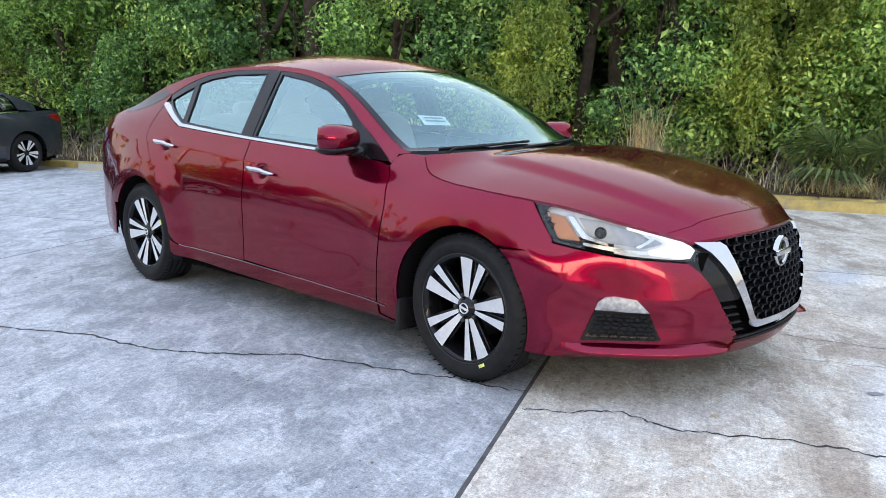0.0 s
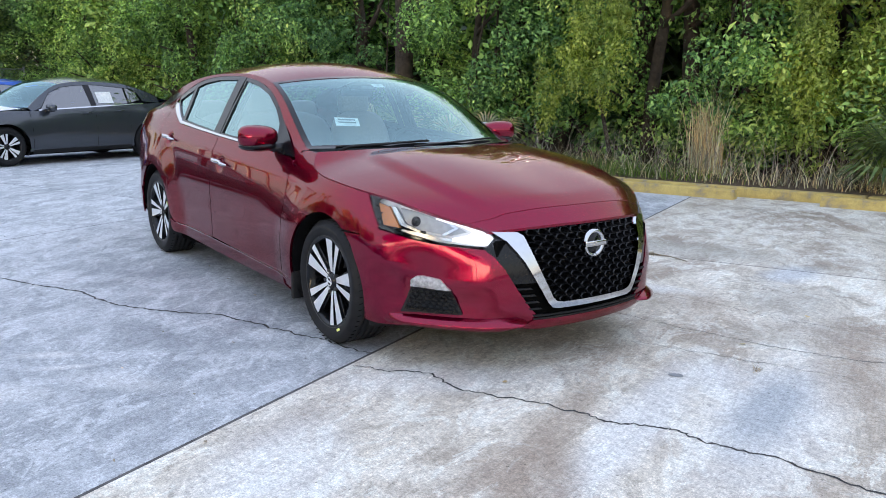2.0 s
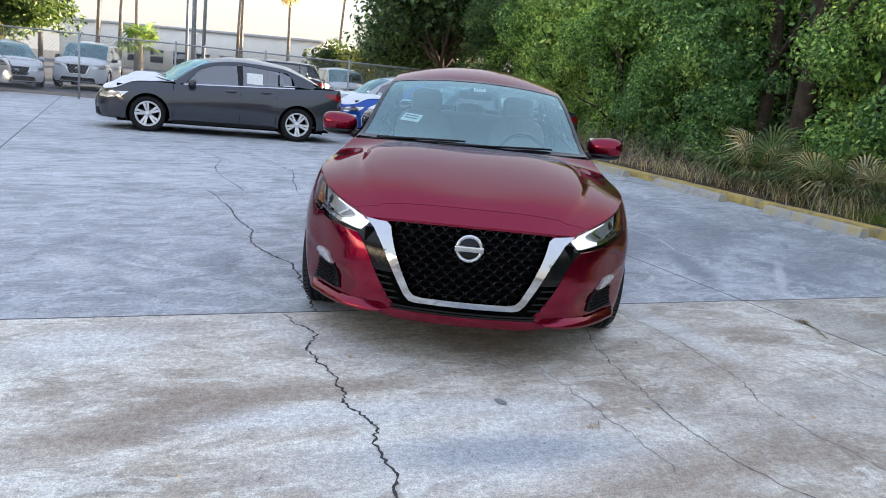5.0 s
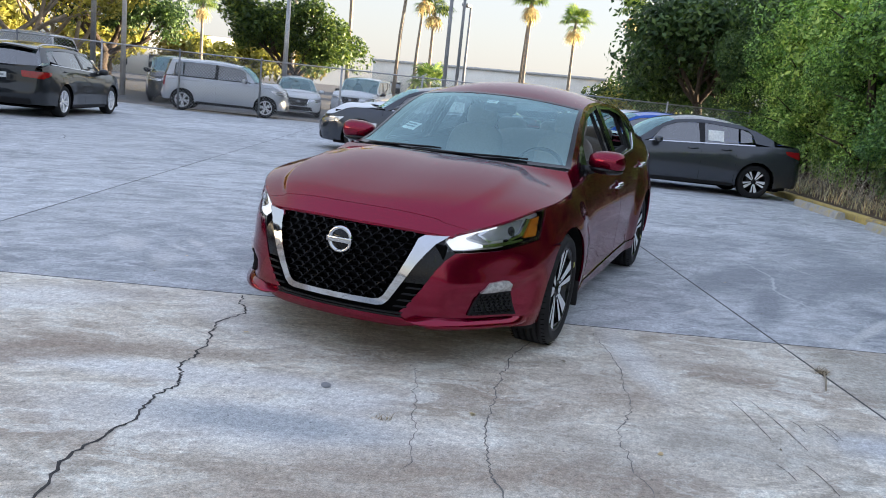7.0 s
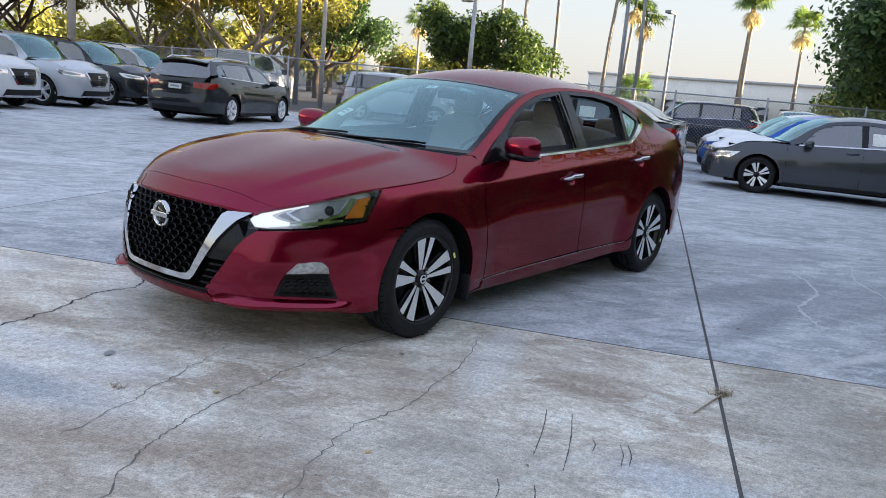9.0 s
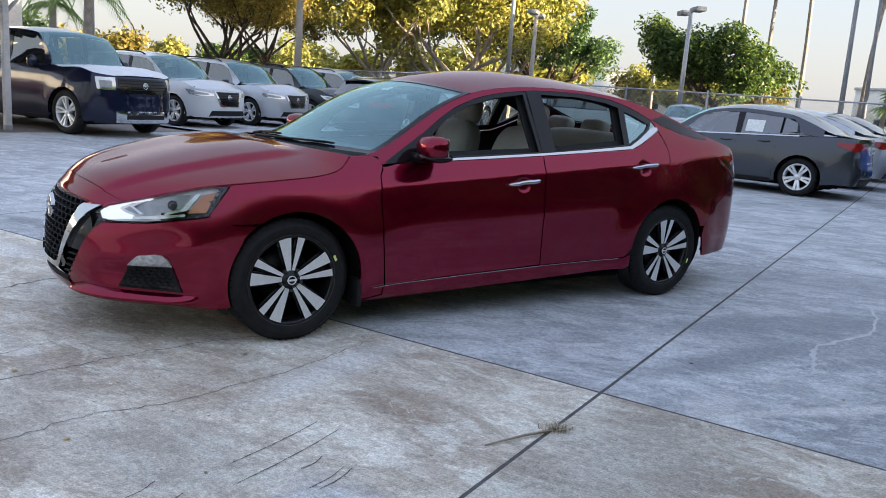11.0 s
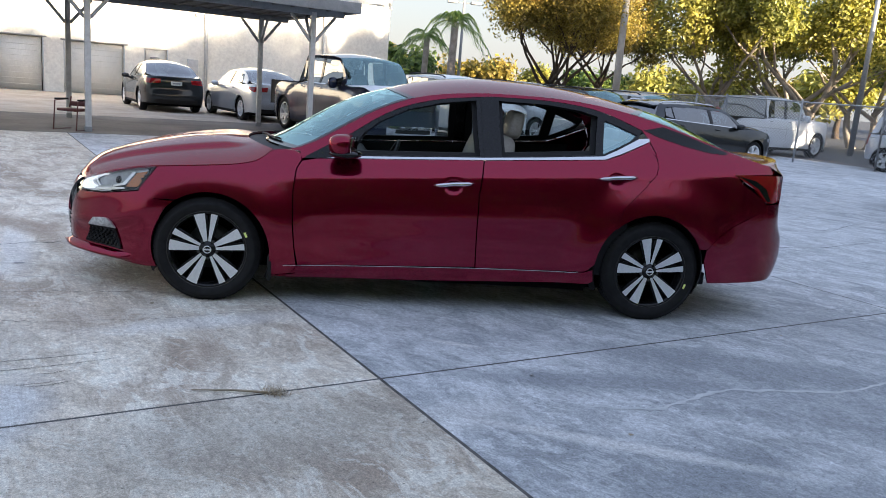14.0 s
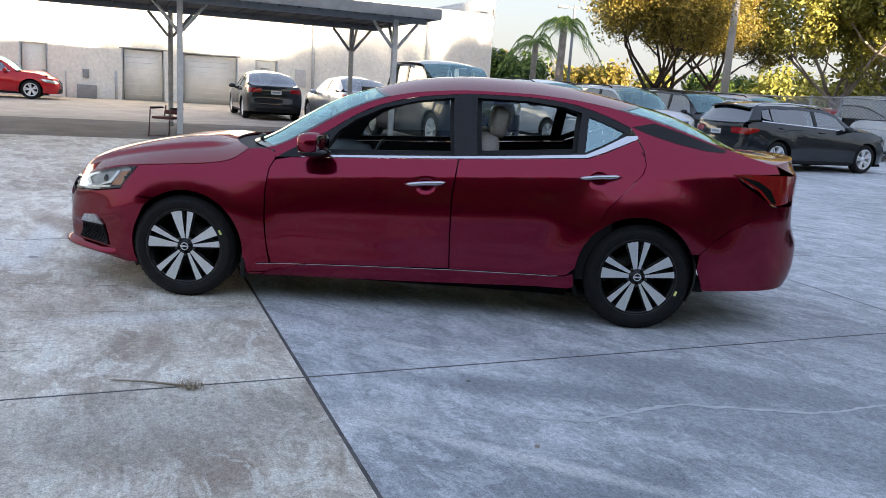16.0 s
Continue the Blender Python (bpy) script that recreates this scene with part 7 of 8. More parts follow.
leaf_mesh("foliage", strands, 95, 0.062, LEAF_VINE, 640, vine, "", 1.2, 1.5, 0.3)
part("vine_stem", tube([kp(-0.4, 1.5, 0.1), kp(-0.5, 1.4, 1.6), kp(-0.2, 1.5, 3.2)], [0.03, 0.024, 0.012], 6), BARK, vine)

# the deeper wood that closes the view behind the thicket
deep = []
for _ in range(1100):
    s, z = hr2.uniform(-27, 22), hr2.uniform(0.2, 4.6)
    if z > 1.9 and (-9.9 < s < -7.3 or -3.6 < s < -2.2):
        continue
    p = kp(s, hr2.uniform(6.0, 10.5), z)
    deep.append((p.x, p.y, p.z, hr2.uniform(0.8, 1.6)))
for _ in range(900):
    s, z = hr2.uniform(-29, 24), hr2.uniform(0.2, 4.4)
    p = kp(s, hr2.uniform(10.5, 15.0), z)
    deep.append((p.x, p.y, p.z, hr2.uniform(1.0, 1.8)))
# shade inside the wood is painted: a darker leaf colour than the face
tagged(leaf_mesh("far_thicket", deep, 55, 0.52, LEAF_DEEP, 77), "leafy thicket deeper in the wood, shade put into its dark leaf colour", "thicket", kind="stuff")
# undergrowth
roots = [kp(hr2.uniform(-15, 10), 0.45 + abs(hr2.gauss(0, 0.55)), 0.1) for _ in range(2600)]
tagged(blades("dead_twigs", roots, (0.25, 1.05), 0.005, (0.2, 1.3), TWIG, 5, segs=4), "tangled grey dead twigs and vines at the thicket's foot", "undergrowth", kind="stuff")
roots = [kp(hr2.uniform(-15, 10), 0.3 + abs(hr2.gauss(0, 0.5)), 0.1) for _ in range(2200)]
tagged(blades("dry_grass", roots, (0.12, 0.5), 0.006, (0.3, 1.4), DRY, 6), "dry straw-coloured grass behind the kerb", "undergrowth", kind="stuff")
roots = [kp(hr2.gauss(-3.3, 1.0), 0.3 + abs(hr2.gauss(0, 0.4)), 0.1) for _ in range(1500)]
tagged(blades("green_grass", roots, (0.10, 0.38), 0.005, (0.4, 1.6), GRASS, 7), "green grass tufts behind the kerb", "grass", kind="stuff")
c = Vector((-2.14, 7.12, 0.1))
roots = [c + Vector((hr2.gauss(0, 0.10), hr2.gauss(0, 0.09), 0)) for _ in range(420)]
tagged(blades("reed_clump", roots, (0.55, 1.35), 0.010, (0.02, 0.34), DRY, 8, segs=4), "tall clump of dry tan reeds behind the kerb", "grass clump")
roots = [c + Vector((hr2.gauss(0.1, 0.25), hr2.gauss(0, 0.2), 0)) for _ in range(30)]
tagged(blades("tall_reed", roots, (1.2, 1.9), 0.006, (0.1, 0.6), DRY, 9, segs=5), "thin tall dry reed stems", "grass clump")
c = kp(0.9, 0.5, 0.1)
roots = [c + Vector((hr2.gauss(0, 0.35), hr2.gauss(0, 0.14), 0)) for _ in range(500)]
tagged(blades("straw_heap", roots, (0.08, 0.28), 0.006, (0.8, 2.2), DRY, 10), "flattened heap of dry straw on the kerb", "straw", kind="stuff")


def palmetto(s, d, seed, size=0.9, n=16):
    rnd = random.Random(seed)
    t = tagged(new("palmetto"), "spiky green palmetto with fan leaves behind the kerb", "palmetto", "palmettos in the thicket")
    base = kp(s, d, 0.1)
    for k in range(n):
        bm = bmesh.new()
        a, e = k * 2.4 + rnd.uniform(-0.3, 0.3), rnd.uniform(0.2, 1.15)
        fan_leaf(bm, base + Vector((0, 0, 0.1)), (math.cos(a) * math.cos(e), math.sin(a) * math.cos(e), math.sin(e)), size * rnd.uniform(0.9, 1.5), 25, 0.95)
        part("leaf", bm, PALMETTO if rnd.random() < 0.8 else DRY, t, smooth_faces=False)


palmetto(0.95, 0.95, 1, 1.05, 18)
palmetto(3.6, 1.2, 2, 0.9)
palmetto(-7.5, 1.15, 3, 0.95, 18)
palmetto(-6.1, 1.1, 4, 0.9, 18)
palmetto(-5.4, 1.15, 5, 0.75, 14)

# trees that carry the thicket on beyond the fence
for k, (s, d, hh, lf) in enumerate(((-27.5, 1.8, 2.4, LEAF_DEEP), (-30.5, 3.2, 2.6, LEAF_DEEP), (-33.5, 1.8, 1.5, LEAF_DEEP), (-36.5, 3.4, 2.0, LEAF_DEEP), (-40.0, 2.5, 0.9, LEAF_OLIVE), (-31.0, 7.0, 3.4, LEAF_DEEP), (-38.0, 8.0, 3.6, LEAF_DEEP), (-27.0, 6.0, 3.4, LEAF_DEEP))):
    q = kp(s, d)
    tree(q.x, q.y, 0, hh, 0.2, {-33.5: 1.3, -40.0: 0.9, -36.5: 1.4}.get(s, 2.0), BARK, lf, 700 + k, "leafy tree carrying the thicket on beyond the fence", 110, 0.22, 1.05, 2, 1, 5, 0.9, 0.15)

# ---------- chain-link fence ----------
FENCE = [(-20.9, 1.2), (-15.72, -13.25), (-14.42, -15.35), (-11.1, -18.3), (-11.9, -24.5), (-4.5, -29.0)]
for a, b in zip(FENCE, FENCE[1:]):
    a, b = Vector((*a, 0)), Vector((*b, 0))
    ln = (b - a).length
    d = (b - a) / ln
    fence = tagged(new("chain_link_fence"), "grey chain-link fence with steel posts and top rail", "fence", "fence round the lot")
    n = max(1, round(ln / 2.6))
    for k in range(n + 1):
        p = a + d * ln * k / n
        part("post", tube([p - Vector((0, 0, 0.05)), p + Vector((0, 0, 1.88))], 0.03, 8), GALV, fence)
    part("top_rail", tube([a + Vector((0, 0, 1.80)), b + Vector((0, 0, 1.80))], 0.022, 6), GALV, fence)
    part("tension_wire", tube([a + Vector((0, 0, 0.95)), b + Vector((0, 0, 0.95))], 0.006, 4), GALV, fence)
    bm = bmesh.new()
    q = -1.75
    while q < ln:
        for sg in (1, -1):
            t0, t1 = max(0, q), min(ln, q + 1.75)
            if t1 - t0 > 0.02:
                z0, z1 = (t0 - q, t1 - q) if sg > 0 else (1.75 - (t0 - q), 1.75 - (t1 - q))
                add_tube(bm, [a + d * t0 + Vector((0, 0, 0.04 + z0)), a + d * t1 + Vector((0, 0, 0.04 + z1))], 0.0042, 3, False)
        q += 0.10
    tagged(part("wire_mesh", bm, GALV, fence, "diamond wire mesh"), kind="stuff")

# ---------- canopy ----------
canopy = tagged(new("carport"), "flat grey metal carport roof on white posts with diagonal braces", "carport")
CAN = [(0.0, 0.0), (4.45, 0.0), (8.9, 0.0), (0.0, -3.65), (4.45, -3.65), (8.9, -3.65)]
CM = pose(1.47, -12.05, 0, 0, 0, 23.6)
for px, py in CAN:
    bm = box(px - 0.055, py - 0.055, 0.0, px + 0.055, py + 0.055, 2.72, 0.008, CM)
    part("post", bm, WHITE_PAINT, canopy)
    bm = box(px - 0.062, py - 0.062, 0.0, px + 0.062, py + 0.062, 0.10, 0.008, CM)
    part("post_base", bm, GREY_METAL, canopy)
    for dx, dy in ((0.5, 0), (-0.5, 0), (0, 0.5 if py < -1 else -0.5)):
        a, b = CM @ Vector((px + dx * 0.1, py + dy * 0.1, 2.12)), CM @ Vector((px + dx, py + dy, 2.66))
        part("brace", tube([a, b], 0.036, 4), WHITE_PAINT, canopy)
for yy in (0.0, -3.65):
    part("beam", box(-0.7, yy - 0.05, 2.66, 9.8, yy + 0.05, 2.80, 0.01, CM), GREY_METAL, canopy)
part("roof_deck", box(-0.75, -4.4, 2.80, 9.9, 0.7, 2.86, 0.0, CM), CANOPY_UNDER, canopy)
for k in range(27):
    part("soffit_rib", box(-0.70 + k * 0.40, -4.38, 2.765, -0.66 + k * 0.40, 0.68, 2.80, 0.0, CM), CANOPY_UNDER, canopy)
for x0, y0, x1, y1 in ((-0.78, 0.70, 9.92, 0.74), (-0.78, -4.44, 9.92, -4.40), (-0.79, -4.40, -0.75, 0.70), (9.90, -4.40, 9.94, 0.70)):
    part("fascia", box(x0, y0, 2.74, x1, y1, 2.96, 0.006, CM), GREY_METAL, canopy)
part("roof_sheet", box(-0.75, -4.4, 2.862, 9.9, 0.7, 2.92, 0.0, CM), GREY_METAL, canopy)
chair = tagged(new("armchair"), "dark red metal armchair with sled legs beside a post", "chair")
HM = pose(5.85, -10.35, 0, 0, 0, 75) @ Matrix.Diagonal((0.87, 0.87, 0.87, 1))
part("seat", box(-0.24, -0.24, 0.42, 0.24, 0.24, 0.48, 0.02, HM), RUST_RED, chair)
part("backrest", box(-0.26, -0.22, 0.52, -0.22, 0.22, 0.62, 0.015, HM), RUST_RED, chair)
for sg in (1, -1):
    y = 0.27 * sg
    part("leg", tube([HM @ Vector(p) for p in ((-0.26, y, 0.66), (-0.10, y, 0.66), (0.24, y, 0.64), (0.30, y, 0.02), (-0.32, y, 0.02))], 0.014, 6), RUST_RED, chair)
    part("armrest", box(-0.2, y - 0.03, 0.655, 0.22, y + 0.03, 0.69, 0.01, HM), BLACK_MATTE, chair)
    part("back_post", tube([HM @ Vector(p) for p in ((-0.20, y * 0.8, 0.44), (-0.27, y * 0.8, 0.72))], 0.014, 6), RUST_RED, chair)

# ---------- building ----------
WM = pose(9.6, -27.7, 0, 0, 0, 23.6)
bld = tagged(new("building"), "long cream stucco building with service doors and flat roof", "building")
opens = [(7.1, 7.98, 0.0, 1.98), (2.88, 4.38, 0.0, 2.0), (0.0, 2.1, 0.0, 1.96), (-1.65, -0.82, 1.12, 1.92)]
X0, X1, H1 = -11.6, 24.0, 4.62
xs = sorted({X0, X1, *[v for o in opens for v in o[:2]]})
def wall_piece(*b):
    part("wall", box(*b, 0.0, WM), STUCCO, bld, smooth_faces=False)


for xa, xb2 in zip(xs, xs[1:]):
    hole = [o for o in opens if o[0] <= xa + 1e-6 and o[1] >= xb2 - 1e-6]
    if hole and hole[0][2] > 0:
        wall_piece(xa, -0.2, -0.05, xb2, 0, hole[0][2])
    wall_piece(xa, -0.2, hole[0][3] if hole else -0.05, xb2, 0, H1)
wall_piece(X0, -14, -0.05, X0 + 0.2, -0.2, H1)
wall_piece(X1 - 0.2, -14, -0.05, X1, -0.2, H1)
wall_piece(X0, -14.2, -0.05, X1, -14, H1)
part("roof", box(X0 + 0.2, -14, 4.2, X1 - 0.2, -0.2, 4.3, 0, WM), GREY_METAL, bld)
part("parapet_cap", box(X0 - 0.06, -0.26, H1, X1 + 0.06, 0.06, H1 + 0.12, 0.01, WM), WHITE_PAINT, bld)
part("parapet_end", box(X0 - 0.02, -8.0, H1 + 0.12, X0 + 0.25, 0.02, H1 + 0.85, 0.0, WM), WHITE_PAINT, bld)
part("upper_block", box(X0 + 5.0, -9.0, H1, X1 - 4, -5.0, H1 + 1.6, 0.0, WM), STUCCO, bld)
for (a, b, z0, z1), nm in zip(opens, ("service_door", "roller_door", "roller_door", "vent_door")):
    dr = part(nm, box(a + 0.03, -0.12, z0, b - 0.03, -0.05, z1 - 0.03, 0.0, WM), CREAM_PAINT, bld)
    if nm == "roller_door":
        for k in range(1, 9):
            part("slat_rib", box(a + 0.04, -0.05, k * 0.21, b - 0.04, -0.042, k * 0.21 + 0.02, 0, WM), CREAM_PAINT, dr)
        part("lintel", box(a - 0.15, 0.0, z1, b + 0.15, 0.05, z1 + 0.05, 0, WM), GREY_METAL, dr)
    if nm == "vent_door":
        for k in range(7):
            part("louvre", box(a + 0.28, -0.05, z0 + 0.12 + k * 0.055, b - 0.18, -0.025, z0 + 0.15 + k * 0.055, 0, WM), GREY_METAL, dr)
    if nm == "service_door":
        part("door_handle", box(a + 0.08, -0.05, 0.95, a + 0.16, 0.0, 1.0, 0.005, WM), GALV, dr)
    part("frame", box(a - 0.05, -0.02, z0, a, 0.03, z1, 0, WM), WHITE_PAINT, dr)
    part("frame", box(b, -0.02, z0, b + 0.05, 0.03, z1, 0, WM), WHITE_PAINT, dr)
for x, r, z0, z1, mat in ((-3.2, 0.07, 0.0, 4.6, WHITE_PAINT), (6.45, 0.03, 0.0, 1.0, WHITE_PAINT), (4.65, 0.05, 0.0, 1.1, WHITE_PAINT), (-8.4, 0.09, 0.0, 4.6, WHITE_PAINT)):
    part("downpipe", tube([WM @ Vector((x, r + 0.01, z0)), WM @ Vector((x, r + 0.01, z1))], r, 8), mat, bld)
part("electric_box", box(-2.88, 0.0, 0.9, -2.45, 0.14, 1.64, 0.01, WM), WHITE_PAINT, bld)
part("meter_box", box(5.62, 0.0, 0.78, 5.85, 0.12, 1.10, 0.01, WM), GREY_METAL, bld)
part("air_conditioner", box(5.35, 0.05, 0.0, 6.05, 0.45, 0.52, 0.02, WM), GREY_METAL, bld)
part("wall_lamp", box(-3.0, 0.0, 3.35, -2.75, 0.2, 3.5, 0.03, WM), GREY_METAL, bld)
tagged(mesh_of("apron", [WM @ Vector(p) for p in ((-14, 0, 0.0), (26, 0, 0.0), (26, 12.95, 0.002), (-14, 12.95, 0.002))], [(0, 3, 2, 1)], TAN_APRON), "worn tan concrete apron before the building", "pavement", kind="structure")

# ---------- poles ----------
def lamp_pole(x, y, h, label, mat=POLE_CONC, heads=2, ang=0.0, r=0.11, lean=(0, 0)):
    t = tagged(new("street_lamp"), label, "lamp pole", "tall lamp poles")
    top = Vector((x + lean[0], y + lean[1], h))
    part("pole", tube([(x, y, -0.1), top], [r * 1.2, r * 0.8], 8), mat, t)
    if heads:
        for k in range(heads):
            a = radians(ang + k * 180)
            d = Vector((math.cos(a), math.sin(a), 0))
            part("arm", tube([top - Vector((0, 0, 0.15)), top + d * 0.5 - Vector((0, 0, 0.12))], 0.035, 6), GREY_METAL, t)
            part("lamp_head", box(0.45, -0.2, -0.02, 1.1, 0.2, 0.16, 0.03, pose(top.x, top.y, top.z - 0.18, 0, 0, ang + k * 180)), GREY_METAL, t)
    return t


lamp_pole(-9.6, -24.6, 9.0, "tall pale concrete lamp pole behind parked cars", r=0.13)
lamp_pole(-20.4, -8.9, 5.6, "grey steel lamp pole with two square heads", GREY_METAL, 2, 70, 0.07, (0.35, 0.1))
lamp_pole(-22.3, -9.2, 5.9, "grey steel lamp pole leaning slightly", GREY_METAL, 1, 70, 0.06, (0.9, 0.35))
lamp_pole(-23.0, -17.2, 5.2, "galvanised lamp pole with two square heads", GALV, 2, 60, 0.10)
lamp_pole(-19.4, -24.0, 9.0, "galvanised lamp pole behind the fence", GALV, 0, 0, 0.10)
lamp_pole(-21.0, -34.6, 6.4, "pale lamp pole with two square heads", POLE_CONC, 2, 10, 0.11)
lamp_pole(-19.6, -22.6, 4.9, "pale lamp pole with two square heads", POLE_CONC, 2, 40, 0.10)
lamp_pole(-42, -16.5, 7.0, "slim distant lamp pole", GREY_METAL, 1, 0, 0.09)
lamp_pole(-6.5, -48.0, 7.0, "slim distant lamp pole", GREY_METAL, 2, 0, 0.10)

# ---------- trees beyond the fence ----------
tree(-8.2, -28.6, 0, 2.0, 0.15, 2.5, BARK, LEAF_GOLD, 21, "broad golden-green tree lit by low sun", 210, 0.12, 0.8, 2, 3, 3, 0.9, 0.3)
tree(-11.5, -32.5, 0, 2.3, 0.13, 2.3, BARK, LEAF_GOLD, 22, "golden-green tree behind the car row", 190, 0.12, 0.8, 2, 2, 3, 0.8, 0.35)
tree(-20.6, -30.0, 0, 1.7, 0.24, 3.4, BARK_PALE, LEAF_OLIVE, 23, "spreading fig tree with pale bare limbs", 95, 0.21, 0.85, 2, 3, 3, 0.9, 0.35)
tree(-24.8, -31.5, 0, 1.9, 0.2, 3.0, BARK_PALE, LEAF_OLIVE, 24, "spreading olive-leaved fig tree", 150, 0.2, 0.9, 2, 2, 3, 0.9, 0.2)
tree(-29.0, -33.0, 0, 2.2, 0.28, 2.7, BARK, LEAF_DEEP, 25, "dark green tree at the road side", 170, 0.2, 0.9, 2, 1, 5, 0.9, 0.2)
tree(-16.5, -31.0, 0, 2.0, 0.18, 2.8, BARK_PALE, LEAF_OLIVE, 26, "open-crowned tree with pale limbs", 90, 0.2, 0.8, 2, 2, 3, 0.85, 0.35)
tree(-31.7, -22.3, 0, 1.8, 0.25, 2.1, BARK, LEAF_TREE, 27, "dense round green tree beyond the fence", 210, 0.2, 0.85, 2, 1, 6, 0.95, 0.15)
rt = random.Random(9)
for k in range(30):
    a = radians(-172 + 90 * k / 29 + rt.uniform(-1.2, 1.2))
    dist = rt.uniform(62, 95)
    if -169 < math.degrees(a) < -148:
        continue
    tree(4 + dist * math.cos(a), 2 + dist * math.sin(a), 0, 1.6, 0.25, rt.uniform(1.4, 2.1), BARK, rt.choice((LEAF_GOLD, LEAF_OLIVE, LEAF_TREE, LEAF_OLIVE)), 400 + k, "distant sunlit tree along the road", 60, 0.45, 1.25, 1, 1, 5, 0.9, 0.1)
for x, y, h, sd, cr, ln in ((-70.5, -16.6, 9.4, 1, 2.0, (0.3, 0)), (-66.5, -20.0, 10.6, 2, 1.9, (0.5, 0.2)), (-67.5, -20.6, 10.8, 3, 1.8, (1.2, 0.6)), (-78, -13.0, 11.6, 4, 2.1, (2.2, 0.8)), (-60.0, -28.2, 10.0, 5, 1.8, (0.4, 0.6)), (-61.5, -27.4, 9.0, 6, 1.9, (0, 0)),
                            (-59.0, -29.6, 12.5, 7, 1.7, (0.6, 1.0)), (-53.0, -31.0, 13.5, 8, 1.7, (2.6, 1.2)), (-54.0, -35.0, 12.5, 9, 1.7, (0.2, 0.2)), (-58, -50, 7.8, 10, 1.9, (0, 0)), (-47.5, -32.8, 13.0, 11, 1.8, (0.5, 0.3))):
    fan_palm(x, y, h, sd, "tall slender fan palm with a brown skirt", cr, 0.15, True, "palm_tree", ln)
fan_palm(-55.0, -24.5, 2.4, 12, "low bushy fan palm by the road", 2.0, 0.25, False)
feather_palm(-5.4, -43.0, 5.2, 13, "feather palm with drooping green fronds beside the building", 2.8, 0.24)
feather_palm(-4.0, -45.5, 4.4, 14, "smaller feather palm beside the building", 2.4, 0.2)

# ---------- distant buildings ----------
def shed(x, y, ang, ln, depth, h, label, mat, doors=6):
    m = pose(x, y, 0, 0, 0, ang)
    t = tagged(new("warehouse"), label, "building", "buildings across the road")
    part("wall", box(0, -depth, -0.1, ln, 0, h, 0, m), mat, t)
    part("roof_edge", box(-0.1, -depth - 0.1, h, ln + 0.1, 0.15, h + 0.35, 0, m), WHITE_PAINT, t)
    for k in range(doors):
        a = 2 + k * (ln - 4) / doors
        d = part("window", box(a, -0.05, 0.9, a + 1.8, 0.05, 2.5, 0, m), DARK_GLASS, t)
        part("frame", box(a - 0.1, 0.0, 2.5, a + 1.9, 0.12, 2.65, 0, m), WHITE_PAINT, d)
    return t


shed(-96, -18, -98, 36, 18, 5.3, "low white commercial building with dark windows", STUCCO, 10)
shed(-80, -60, -60, 30, 12, 5.2, "low cream building across the road", STUCCO, 6)
# ---------- parked cars ----------
H = -69.8
row1, row2 = "saloons parked in two columns", "crossovers parked in a row"
traffic("saloon", PAINT_GREY, place(-11.05, 0.15, H), "gunmetal saloon with price sheet and white bonnet film, by kerb", group=row1, wheel_style="split", hood_cover=True)
traffic("saloon", PAINT_BLUE, place(-13.7, -0.95, H), "bright blue saloon with white film on its bonnet", group=row1, hood_cover=True)
traffic("saloon", PAINT_WHITE, place(-16.3, -1.95, H), "white saloon at the end of the column", group=row1)
traffic("saloon", PAINT_GREY, place(-9.75, -4.75, H), "gunmetal grey saloon with white film on its bonnet", group=row1, hood_cover=True)
traffic("saloon", PAINT_SILVER, place(-12.4, -5.7, H), "silver saloon with white film on its bonnet", group=row1, hood_cover=True)
traffic("saloon", PAINT_GREY, place(-15.0, -6.7, H), "grey saloon at the end of the column", group=row1, hood_cover=True)
traffic("estate", PAINT_DARK, place(-7.95, -13.46, -155), "dark grey estate car with silver roof rails", rails="silver", side_paper=False)
traffic("boxy", PAINT_SILVER, place(-16.05, -14.75, 121.7), "silver boxy hatchback behind the fence", side_paper=False)
traffic("pickup", PAINT_NAVY, place(0.55, -13.75, 117), "navy pickup truck with chrome bumper and white bonnet film", "truck", hood_cover=True)
for x, y, p, lab, cov in ((-2.45, -16.6, PAINT_WHITE, "white crossover with chrome grille surround", False), (-4.75, -17.8, PAINT_SILVER, "silver crossover with chrome grille surround", False), (-7.1, -19.1, PAINT_DARK, "dark grey crossover in the row", False), (-9.35, -20.2, PAINT_WHITE, "white crossover at the end of the row", False)):
    traffic("crossover", p, place(x, y, 117), lab, group=row2, hood_cover=cov, rails="black")
traffic("saloon", PAINT_DARK, place(6.55, -20.5, -66), "dark grey saloon parked before the building", side_paper=False)
traffic("saloon", PAINT_SILVER, place(3.55, -19.1, -62), "silver saloon parked beyond the carport", side_paper=False)
traffic("saloon", PAINT_RED2, place(16.5, -21.8, 203), "bright red saloon by the service door", side_paper=False)
traffic("pickup", PAINT_WHITE, place(-13.2, -19.9, -154), "white pickup truck behind the fence", "truck", side_paper=False)
behind = "cars behind the fence"
